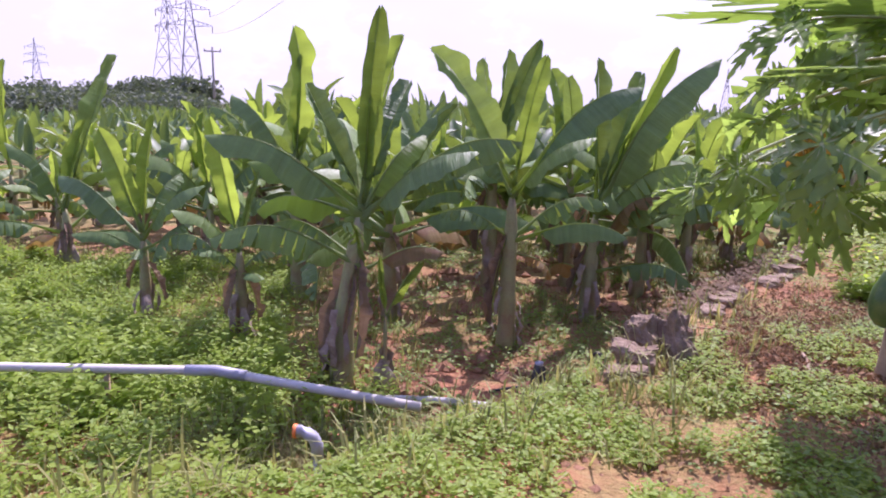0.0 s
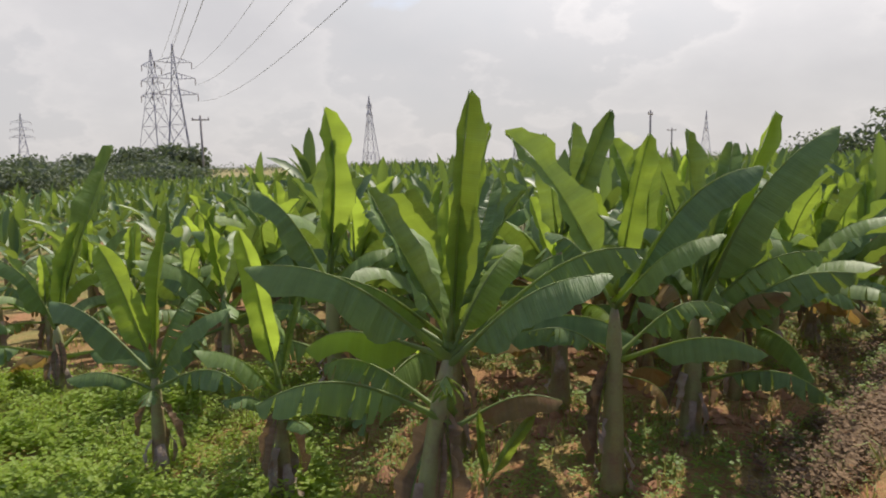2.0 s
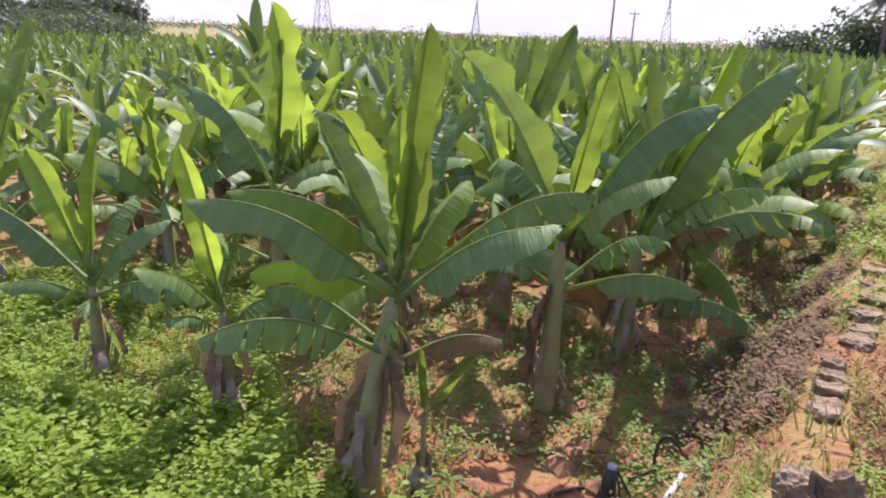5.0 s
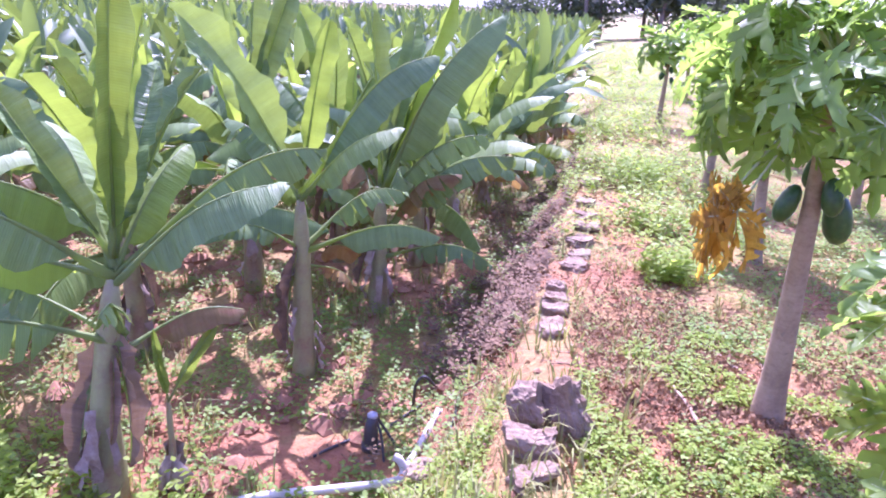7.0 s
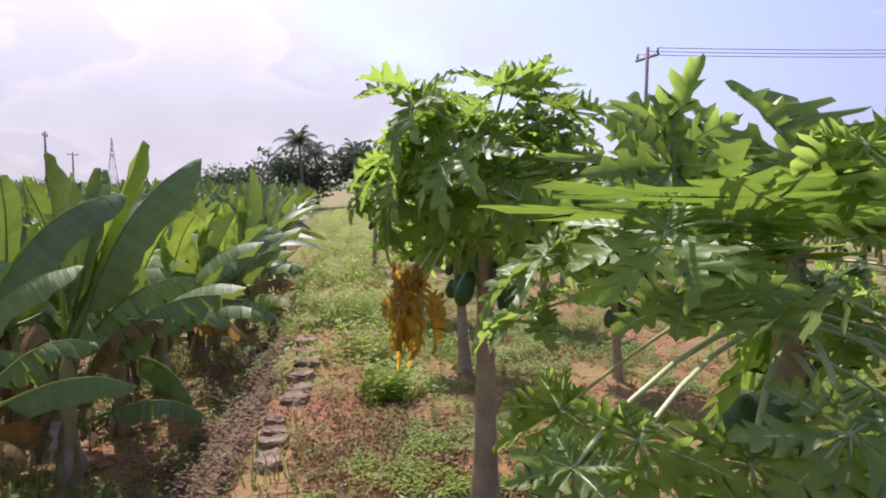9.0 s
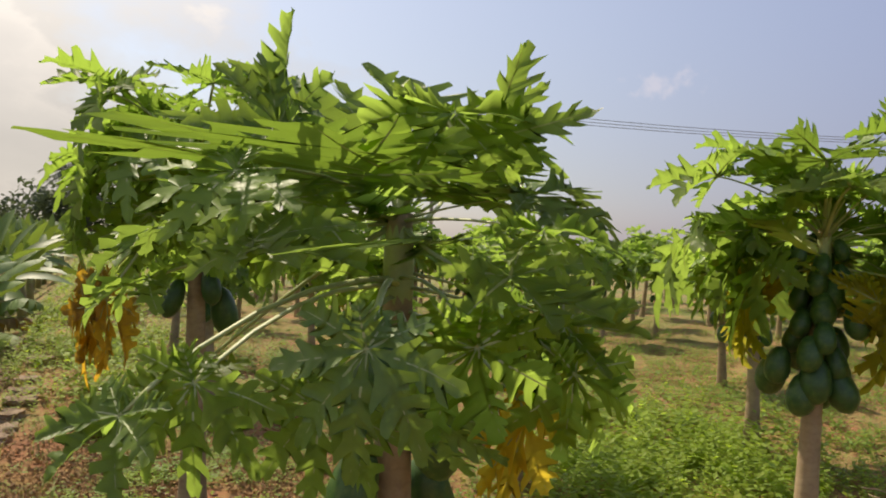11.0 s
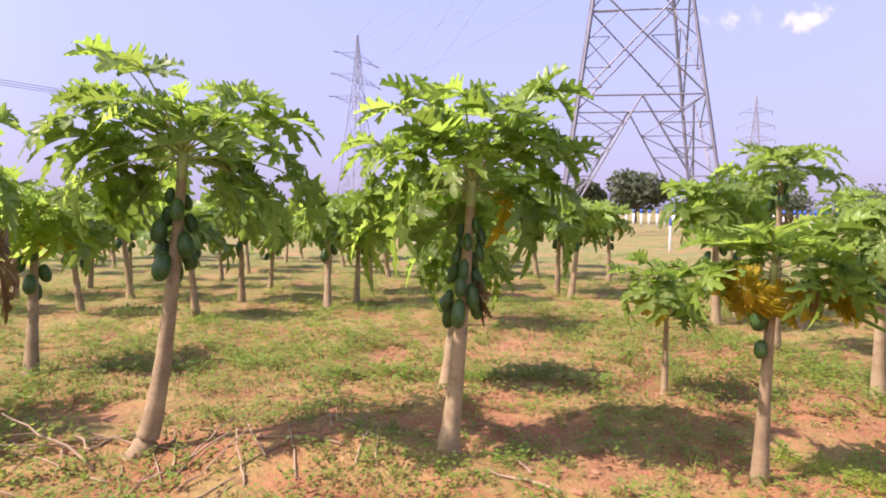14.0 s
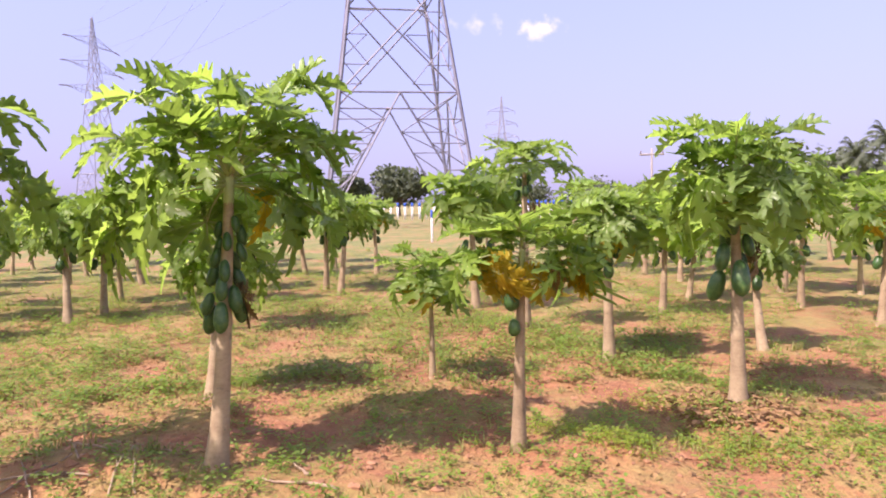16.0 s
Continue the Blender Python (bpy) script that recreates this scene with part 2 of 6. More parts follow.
def ground_material():
    """Red clay with crumbs and straw, and patches grown over with low weeds; dry grassland far off."""
    m, n, l, out, bsdf = base_material("red_soil_with_weeds")
    tc = n.new("ShaderNodeTexCoord")
    geo = tc.outputs["Object"]
    a = noise_tex(n, l, geo, 0.9, 8, 0.6)
    b = noise_tex(n, l, geo, 14.0, 6, 0.65)
    soil = rgb_ramp(n, [(0.25, (0.15, 0.06, 0.03)), (0.5, (0.33, 0.142, 0.063)), (0.72, (0.45, 0.222, 0.10))])
    mixv = n.new("ShaderNodeMath")
    mixv.operation = "MULTIPLY_ADD"
    mixv.inputs[1].default_value = 0.5
    l.new(b.outputs["Fac"], mixv.inputs[0])
    sc = n.new("ShaderNodeMath")
    sc.operation = "MULTIPLY"
    sc.inputs[1].default_value = 0.55
    l.new(a.outputs["Fac"], sc.inputs[0])
    l.new(sc.outputs[0], mixv.inputs[2])
    l.new(mixv.outputs[0], soil.inputs[0])
    straw_n = noise_tex(n, l, geo, 5.0, 9, 0.7)
    straw_f = rgb_ramp(n, [(0.58, (0, 0, 0)), (0.68, (0.7, 0.7, 0.7))])
    l.new(straw_n.outputs["Fac"], straw_f.inputs[0])
    col = mix_rgb(n, l, straw_f.outputs["Color"], soil.outputs["Color"], (0.37, 0.22, 0.105))
    green_n = noise_tex(n, l, geo, 0.9, 10, 0.74)
    green_f = rgb_ramp(n, [(0.44, (0, 0, 0)), (0.57, (0.42, 0.42, 0.42))])
    l.new(green_n.outputs["Fac"], green_f.inputs[0])
    green_c = rgb_ramp(n, [(0.3, (0.10, 0.16, 0.032)), (0.7, (0.24, 0.32, 0.07))])
    l.new(b.outputs["Fac"], green_c.inputs[0])
    col = mix_rgb(n, l, green_f.outputs["Color"], col, green_c.outputs["Color"])
    # open dry grassland past the fields
    far = n.new("ShaderNodeVectorMath")
    far.operation = "LENGTH"
    l.new(geo, far.inputs[0])
    reach = n.new("ShaderNodeMapRange")
    reach.inputs["From Min"].default_value, reach.inputs["From Max"].default_value = 6.0, 22.0
    reach.inputs["To Max"].default_value = 0.85
    l.new(far.outputs["Value"], reach.inputs["Value"])
    meadow_n = noise_tex(n, l, geo, 0.8, 12, 0.78)
    meadow = rgb_ramp(n, [(0.40, (0.085, 0.14, 0.03)), (0.49, (0.17, 0.20, 0.055)), (0.58, (0.32, 0.18, 0.085))])
    l.new(meadow_n.outputs["Fac"], meadow.inputs[0])
    col = mix_rgb(n, l, reach.outputs["Result"], col, meadow.outputs["Color"])
    l.new(col, bsdf.inputs["Base Color"])
    bsdf.inputs["Roughness"].default_value = 0.95
    bump_of(n, l, mixv.outputs[0], 1.0, 0.09, bsdf)
    l.new(bsdf.outputs[0], out.inputs[0])
    return m


M_GROUND = ground_material()
M_BANANA = leaf_material("banana_leaf_green", (0.10, 0.172, 0.052), (0.20, 0.295, 0.088), (0.42, 0.56, 0.04), 0.5, 34.0, 0.22, brown=(0.22, 0.14, 0.06), brown_at=0.71)
M_BANANA_PALE = leaf_material("banana_leaf_young", (0.12, 0.20, 0.04), (0.20, 0.31, 0.06), (0.48, 0.62, 0.05), 0.45, 34.0, 0.5)
M_BANANA_BROWN = leaf_material("banana_leaf_scorched", (0.14, 0.10, 0.03), (0.30, 0.22, 0.09), (0.55, 0.36, 0.08), 0.6, 34.0, 0.4, brown=(0.20, 0.11, 0.05), brown_at=0.5)
M_DEADLEAF = leaf_material("banana_leaf_dead", (0.13, 0.085, 0.05), (0.31, 0.215, 0.13), (0.3, 0.18, 0.08), 0.85, 34.0, 0.15)
M_MIDRIB = leaf_material("banana_midrib", (0.16, 0.23, 0.07), (0.27, 0.34, 0.12), (0.45, 0.58, 0.08), 0.5, 0.0, 0.5)
M_STEM = rough_material("banana_pseudostem", [(0.32, (0.11, 0.065, 0.04)), (0.58, (0.24, 0.16, 0.09)), (0.85, (0.29, 0.29, 0.12))], 4.5, 0.6, 0.5, 0.02, spots=(9.0, 0.62, (0.26, 0.20, 0.10)))
M_DRY = rough_material("dried_banana_sheath", [(0.35, (0.13, 0.085, 0.06)), (0.65, (0.29, 0.21, 0.15)), (0.9, (0.42, 0.34, 0.27))], 6.0, 0.9, 0.8, 0.03)
M_PAPAYA = leaf_material("papaya_leaf_green", (0.11, 0.19, 0.045), (0.235, 0.345, 0.085), (0.40, 0.58, 0.07), 0.42, 0.0, 0.7, brown=(0.28, 0.30, 0.05), brown_at=0.72)
M_PAPAYA_YOUNG = leaf_material("papaya_leaf_young", (0.14, 0.25, 0.038), (0.26, 0.39, 0.065), (0.34, 0.53, 0.06), 0.42, 0.0, 0.55)
M_YELLOW = leaf_material("papaya_leaf_yellowed", (0.40, 0.31, 0.03), (0.62, 0.47, 0.06), (0.80, 0.58, 0.05), 0.5, 0.0, 0.8, brown=(0.26, 0.30, 0.04), brown_at=0.62)
M_OLIVE = leaf_material("papaya_leaf_yellowing", (0.30, 0.32, 0.04), (0.50, 0.47, 0.07), (0.74, 0.64, 0.05), 0.5, 0.0, 0.85, brown=(0.52, 0.46, 0.07), brown_at=0.58)
M_WITHER = leaf_material("papaya_leaf_withered", (0.15, 0.10, 0.045), (0.32, 0.22, 0.10), (0.3, 0.16, 0.05), 0.8, 0.0, 0.2)
M_ORANGE_LEAF = leaf_material("papaya_leaf_orange", (0.30, 0.17, 0.03), (0.60, 0.37, 0.05), (0.85, 0.52, 0.04), 0.7, 0.0, 0.55, brown=(0.14, 0.09, 0.04), brown_at=0.5)
M_PETIOLE = rough_material("papaya_leaf_stalk", [(0.35, (0.17, 0.25, 0.07)), (0.9, (0.42, 0.46, 0.20))], 5.0, 0.45, 0.1)
M_TRUNK = rough_material("papaya_bark", [(0.35, (0.15, 0.106, 0.06)), (0.65, (0.28, 0.20, 0.115)), (0.9, (0.40, 0.305, 0.18))], 5.0, 0.85, 0.35, 0.012, spots=(11.0, 0.63, (0.18, 0.16, 0.10)), rings=8.0)
M_FRUIT = rough_material("papaya_skin", [(0.4, (0.015, 0.050, 0.014)), (0.8, (0.04, 0.105, 0.025)), (1.0, (0.09, 0.15, 0.035))], 7.0, 0.42, 0.15, 0.004)
M_WEED = leaf_material("broadleaf_weeds", (0.085, 0.15, 0.025), (0.23, 0.34, 0.055), (0.42, 0.62, 0.05), 0.6, 0.0, 0.4, island=True)
M_LIME = leaf_material("lush_lime_weeds", (0.15, 0.235, 0.032), (0.33, 0.42, 0.06), (0.54, 0.76, 0.06), 0.6, 0.0, 0.52, island=True)
M_GRASS = leaf_material("grass_blades", (0.12, 0.17, 0.035), (0.36, 0.34, 0.12), (0.45, 0.45, 0.10), 0.7, 0.0, 0.35, island=True)
M_LITTER = leaf_material("dry_litter", (0.12, 0.07, 0.036), (0.38, 0.225, 0.10), (0.3, 0.2, 0.1), 0.9, 0.0, 0.1, island=True)
M_TWIG = leaf_material("withered_stalks", (0.085, 0.055, 0.03), (0.23, 0.15, 0.08), (0.2, 0.12, 0.06), 0.9, 0.0, 0.1, island=True)
M_STONE = rough_material("weathered_granite", [(0.35, (0.075, 0.046, 0.028)), (0.62, (0.19, 0.125, 0.075)), (0.95, (0.33, 0.245, 0.16))], 3.5, 0.9, 0.9, 0.05, spots=(6.0, 0.6, (0.30, 0.17, 0.10)))
M_CLOD = rough_material("red_clay_clods", [(0.3, (0.13, 0.058, 0.03)), (0.6, (0.27, 0.13, 0.065)), (0.95, (0.38, 0.205, 0.11))], 6.0, 0.95, 0.8, 0.02)
M_STICK = rough_material("dead_stick", [(0.35, (0.15, 0.095, 0.06)), (0.9, (0.40, 0.29, 0.19))], 5.0, 0.9, 0.4, 0.01)
M_PVC = rough_material("weathered_white_pvc", [(0.35, (0.40, 0.37, 0.32)), (0.8, (0.56, 0.53, 0.48))], 2.5, 0.7, 0.05, 0.005, spots=(5.0, 0.66, (0.38, 0.33, 0.26)))
M_GREYPVC = rough_material("grey_pvc", [(0.35, (0.26, 0.26, 0.29)), (0.8, (0.38, 0.38, 0.42))], 4.0, 0.45, 0.05, 0.004)
M_ORANGE = rough_material("orange_plastic", [(0.3, (0.75, 0.15, 0.03)), (0.9, (0.85, 0.25, 0.06))], 6.0, 0.5, 0.05, 0.004)
M_BLACK = rough_material("black_irrigation_plastic", [(0.3, (0.012, 0.012, 0.013)), (0.9, (0.05, 0.048, 0.045))], 6.0, 0.5, 0.3, 0.004)
M_STEEL = rough_material("galvanised_steel", [(0.35, (0.09, 0.09, 0.125)), (0.9, (0.20, 0.20, 0.25))], 0.6, 0.6, 0.1, 0.01, metallic=0.1, spots=(0.9, 0.63, (0.36, 0.26, 0.22)))
# far pylons: distance haze is painted in as a paler, bluer steel colour
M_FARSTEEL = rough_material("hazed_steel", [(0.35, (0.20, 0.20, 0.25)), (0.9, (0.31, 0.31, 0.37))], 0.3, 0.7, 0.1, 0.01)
M_GLASSINS = rough_material("porcelain_insulator", [(0.3, (0.10, 0.06, 0.05)), (0.9, (0.17, 0.11, 0.09))], 2.0, 0.3, 0.05)
M_CABLE = rough_material("aluminium_conductor", [(0.3, (0.13, 0.13, 0.15)), (0.9, (0.22, 0.22, 0.24))], 1.0, 0.5, 0.05)
M_POLE = rough_material("concrete_pole", [(0.3, (0.16, 0.14, 0.13)), (0.9, (0.32, 0.29, 0.27))], 1.5, 0.9, 0.3)
M_WHITE = rough_material("white_painted_post", [(0.3, (0.62, 0.61, 0.60)), (0.9, (0.82, 0.81, 0.80))], 2.0, 0.8, 0.2, 0.01)
M_BLUE = rough_material("blue_painted_cap", [(0.3, (0.02, 0.07, 0.42)), (0.9, (0.04, 0.14, 0.62))], 2.0, 0.6, 0.1, 0.01)
# lightened and greyed green: the haze of distance is put into this leaf colour
M_TREE = leaf_material("far_tree_leaves", (0.075, 0.10, 0.065), (0.13, 0.155, 0.095), (0.15, 0.22, 0.04), 0.7, 0.0, 0.25, island=True)
M_BARK = rough_material("dark_bark", [(0.3, (0.07, 0.055, 0.045)), (0.9, (0.20, 0.16, 0.13))], 3.0, 0.9, 0.6)


# ---- mesh helpers ----
def mesh_of(name, verts, faces, mat, smooth=True):
    me = bpy.data.meshes.new(name)
    me.from_pydata([tuple(v) for v in verts], [], faces)
    me.materials.append(mat)
    if smooth:
        me.polygons.foreach_set("use_smooth", [True] * len(me.polygons))
    me.update()
    return me


def part(name, me, parent, m=None, label=""):
    """One mesh as a part under a thing or under another part."""
    ob = new(name, me)
    ob.parent = parent
    if m is not None:
        ob.matrix_basis = m
    if label:
        ob["label"] = label
    return ob


def thing(name, label, category, group="", m=None, me=None, kind=""):
    ob = new(name, me)
    if me is None:
        ob.empty_display_size = 0.2
    if m is not None:
        ob.matrix_basis = m
    return tagged(ob, label, category, group, kind)


def tube(points, radii, sides=8, cap=True):
    """Verts and faces of a round tube along points."""
    pts = [Vector(p) for p in points]
    verts, faces = [], []
    ref = Vector((0, 0, 1))
    for k, p in enumerate(pts):
        d = (pts[min(k + 1, len(pts) - 1)] - pts[max(k - 1, 0)]).normalized()
        if abs(d.dot(ref)) > 0.95:
            ref = Vector((1, 0, 0)) if abs(d.x) < 0.9 else Vector((0, 1, 0))
        a = d.cross(ref).normalized()
        b = d.cross(a).normalized()
        ref = a.cross(d) * -1 if False else ref
        r = radii[k] if isinstance(radii, (list, tuple)) else radii
        for s in range(sides):
            t = 2 * math.pi * s / sides
            verts.append(p + a * (r * math.cos(t)) + b * (r * math.sin(t)))
    for k in range(len(pts) - 1):
        for s in range(sides):
            s2 = (s + 1) % sides
            faces.append((k * sides + s, k * sides + s2, (k + 1) * sides + s2, (k + 1) * sides + s))
    if cap:
        faces.append(tuple(range(sides))[::-1])
        faces.append(tuple((len(pts) - 1) * sides + s for s in range(sides)))
    return verts, faces


def joined(pieces):
    verts, faces = [], []
    for v, f in pieces:
        k = len(verts)
        verts += list(v)
        faces += [tuple(i + k for i in q) for q in f]
    return verts, faces


def beam(a, b, w):
    """A square bar from a to b."""
    return tube([a, b], w * 0.7071, 4)


def basis(origin, along, normal, sx, sy, sz):
    """Local y along, local z close to normal."""
    y = Vector(along).normalized()
    n = Vector(normal)
    z = n - y * n.dot(y)
    if z.length < 1e-4:
        z = Vector((0.3, 0.1, 1)) - y * Vector((0.3, 0.1, 1)).dot(y)
    z.normalize()
    x = y.cross(z)
    m = Matrix((x * sx, y * sy, z * sz)).transposed().to_4x4()
    m.translation = Vector(origin)
    return m


# ---- ground ----
EDGE = [(-40.0, 3.0), (-6.0, 2.0), (-1.5, 2.1), (0.1, 2.7), (0.9, 3.45), (1.5, 4.05), (2.85, 5.95), (4.54, 8.1), (8.0, 13.0), (60.0, 86.6)]


def beyond_edge(x, y):
    """Distance past the stone bund's line: positive on the papaya side."""
    best, sign = 1e9, 1
    for (ax, ay), (bx, by) in zip(EDGE, EDGE[1:]):
        dx, dy = bx - ax, by - ay
        k = min(1, max(0, ((x - ax) * dx + (y - ay) * dy) / (dx * dx + dy * dy)))
        ex, ey = x - ax - k * dx, y - ay - k * dy
        d = math.hypot(ex, ey)
        if d < best:
            best, sign = d, (1 if dx * ey - dy * ex < 0 else -1)
    return best * sign


def smooth01(v):
    v = min(1, max(0, v))
    return v * v * (3 - 2 * v)


MOUNDS = [(5.1, -1.5, 0.55, 0.10), (3.5, -2.5, 0.5, 0.08), (3.0, 3.0, 0.6, 0.07), (2.3, -3.9, 0.4, 0.06), (1.5, -5.4, 0.5, 0.05)]


def ground_z(x, y):
    s = beyond_edge(x, y)
    z = -0.72 + 0.82 * smooth01((s + 0.95) / 0.95) - 0.16 * smooth01((s - 1.0) / 3.0)
    far = max(abs(x), abs(y))
    if far < 60:
        fade = min(1, (60 - far) / 20)
        z += fade * 0.05 * noise.noise((x * 0.55, y * 0.55, 0.0))
        z += fade * 0.035 * noise.noise((x * 1.9, y * 1.9, 3.0)) * (2.6 if s < -0.6 else 1.0)
        z += fade * 0.05 * noise.noise((x * 1.05, y * 1.05, 5.0)) * smooth01(s / 2)
        z += fade * 0.018 * noise.noise((x * 5.2, y * 5.2, 7.0))
        for mx, my, mr, mh in MOUNDS:
            d2 = ((x - mx) ** 2 + (y - my) ** 2) / (mr * mr)
            if d2 < 6:
                z += mh * math.exp(-d2)
    return z


def axis_steps(lo, hi, step, far):
    core = list(np.arange(lo, hi + step, step))
    up, down, d = [], [], step
    v = core[-1]
    while v < far:
        d *= 1.28
        v += d
        up.append(v)
    v, d = core[0], step
    while v > -far:
        d *= 1.28
        v -= d
        down.append(v)
    return down[::-1] + core + up


gx, gy = axis_steps(-5.0, 8.0, 0.095, 3500), axis_steps(-6.0, 9.5, 0.095, 3500)
g_verts = [(x, y, ground_z(x, y)) for y in gy for x in gx]
W = len(gx)
g_faces = [(j * W + i, j * W + i + 1, (j + 1) * W + i + 1, (j + 1) * W + i) for j in range(len(gy) - 1) for i in range(W - 1)]
ground = thing("ground", "red clay farm soil with patchy green weeds", "ground", me=mesh_of("ground", g_verts, g_faces, M_GROUND), kind="structure")


# ---- banana plants ----
def banana_blade(seed, arch, fold, ripped, wave, curl, start):
    """A leaf of length 1 along y, its blade from start on, arched in z; half-width 1 in x; fold: how the halves rise (or hang) from the midrib. Returns the blade's and the midrib's shapes."""
    deep_fold = 0.115 if fold > -0.3 else 0.17
    rng = random.Random(seed)
    sway = rng.uniform(-0.4, 0.4)
    def mid(s):
        return Vector((sway * math.sin(s * 3.1) * s, s, arch * 4.4 * s ** 1.35 * (1 - s ** 1.6)))
    def half(s):
        u = (s - start) / (1 - start)
        return min(1.0, max(0.02, u / 0.2) ** 0.7) * min(1.0, max(0.0, (1 - u) / 0.2 + 0.01) ** 0.5) * (1.0 - 0.12 * u)
    verts, faces = [], []
    cols = [0.03, 0.3, 0.62, 0.86, 1.0]
    for side_sign in (-1, 1):
        ph2, deep = rng.uniform(0, 6.28), rng.uniform(0.10, 0.26)
        if ripped:
            cuts = [start]
            while cuts[-1] < 0.97:
                cuts.append(min(1.0, cuts[-1] + rng.uniform(0.05, 0.17)))
        else:
            cuts = [start, 1.0]
        for a, b in zip(cuts, cuts[1:]):
            n = max(2, int(round((b - a) * 24)))
            f = fold + (rng.uniform(-0.32, 0.16) if ripped else 0.0)
            ph = rng.uniform(0, 6.28) if ripped else side_sign * 1.1
            base = len(verts)
            for k in range(n + 1):
                s = a + (b - a) * k / n
                w = half(s) * (1 - deep * max(0.0, math.sin(s * 11 + ph2)) ** 2)
                for c in cols:
                    gap = 0.012 * c if ripped and k in (0, n) else 0.0
                    ss = s + (gap if k == 0 else -gap if k == n else 0)
                    wob = wave * c * (math.sin(ss * 15 + ph) + 0.6 * math.sin(ss * 37 + 2 * ph + c) + 0.45 * math.sin(ss * 71 + 3 * ph))
                    p = mid(ss)
                    bend_a = f - (curl if curl > -1 or side_sign > 0 else 0.1) * c * 0.5
                    verts.append((p.x + side_sign * c * w * math.cos(bend_a), p.y + 0.02 * c, p.z + deep_fold * c * w * math.sin(bend_a) + 0.12 * wob))
            m = len(cols)
            for k in range(n):
                for c in range(m - 1):
                    q = (base + k * m + c, base + k * m + c + 1, base + (k + 1) * m + c + 1, base + (k + 1) * m + c)
                    faces.append(q if side_sign > 0 else q[::-1])
    rib = []
    steps = 12
    for k in range(steps + 1):
        rib.append(mid(k / steps) + Vector((0, 0, -0.004)))
    r = [0.004 + 0.024 * math.exp(-4.0 * k / steps) for k in range(steps + 1)]
    rv, rf = tube(rib, r, 6)
    rv = [(v.x * 6.5 - 5.5 * sway * math.sin(min(1, max(0, v.y)) * 3.1) * min(1, max(0, v.y)), v.y, v.z) for v in rv]
    return (verts, faces), (rv, rf)


BLADES = {}
BLADE_KINDS = {"upright": [(1, 0.03, 0.8, False, 0.19, -0.2, 0.10), (2, 0.05, 0.5, False, 0.22, -0.4, 0.12), (3, 0.03, 1.0, False, 0.17, 0.2, 0.11)],
               "spread": [(4, 0.11, -0.72, False, 0.10, 0.3, 0.17), (5, 0.12, -0.8, True, 0.07, 0.3, 0.18), (6, 0.10, -0.6, False, 0.11, 0.4, 0.16)],
               "arched": [(7, 0.12, -0.9, True, 0.06, 0.4, 0.28), (8, 0.14, -0.8, True, 0.07, 0.4, 0.27), (9, 0.11, -0.95, False, 0.08, 0.4, 0.26)]}
for kind_name, rows in BLADE_KINDS.items():
    for row in rows:
        (bv, bf), (rv, rf) = banana_blade(*row)
        BLADES.setdefault(kind_name, []).append((bv, bf, mesh_of("banana_midrib", rv, rf, M_MIDRIB), {}))


def blade_mesh(kind_name, k, mat):
    bv, bf, rib, made = BLADES[kind_name][k % len(BLADES[kind_name])]
    if mat.name not in made:
        made[mat.name] = mesh_of("banana_leaf", bv, bf, mat)
    return made[mat.name], rib


def banana_leaf(plant, crown, tip, half_width, kind_name, k, normal, mat=None, label=""):
    """One leaf from the crown to its tip, both in the plant's own metres."""
    mat = mat or M_BANANA
    me, rib = blade_mesh(kind_name, k, mat)
    d = Vector(tip) - Vector(crown)
    m = basis(crown, d, normal, half_width, d.length, d.length)
    leaf = part("leaf", me, plant, m, label)
    part("midrib", rib, leaf)
    return leaf


def stem_mesh(seed, height, r0, lean):
    rng = random.Random(seed)
    pts, rad = [], []
    for k in range(11):
        s = k / 10
        pts.append((lean[0] * s * s, lean[1] * s * s, -0.06 + (height + 0.06) * s))
        rad.append(r0 * (1.18 - 0.5 * s + 0.22 * math.exp(-s * 9)) * rng.uniform(0.95, 1.05) * (0.35 if k == 10 else 0.8 if k == 9 else 1.0))
    v, f = tube(pts, rad, 12)
    v = [Vector((p.x * (1 + 0.06 * math.sin(5 * math.atan2(p.y, p.x) + p.z * 7)), p.y * (1 + 0.06 * math.sin(5 * math.atan2(p.y, p.x) + p.z * 7)), p.z)) for p in v]
    return mesh_of("pseudostem", v, f, M_STEM)


def sheath_mesh(seed, height, r0):
    """Dry leaf bases hanging round the foot of the stem."""
    rng = random.Random(seed)
    pieces = []
    for k in range(7):
        az = rng.uniform(0, 6.28)
        top, length, width = rng.uniform(0.15, 0.55) * height, rng.uniform(0.2, 0.4), rng.uniform(0.025, 0.055)
        verts, faces = [], []
        for j in range(6):
            s = j / 5
            out = r0 * 1.1 + 0.01 + 0.07 * math.sin(s * 2.6) * rng.uniform(0.3, 1.2)
            z = max(0.01, top - length * s)
            for c in (-1, 0, 1):
                t = az + c * width * (1 - 0.4 * s) / r0 * 0.55 + rng.uniform(-0.08, 0.08)
                rr = out + (0.02 if c else 0.0) * rng.uniform(-1, 1)
                verts.append((rr * math.cos(t), rr * math.sin(t), z))
        for j in range(5):
            for c in range(2):
                faces.append((j * 3 + c, j * 3 + c + 1, j * 3 + c + 4, j * 3 + c + 3))
        pieces.append((verts, faces))
    v, f = joined(pieces)
    return mesh_of("dry_sheath", v, f, M_DRY)


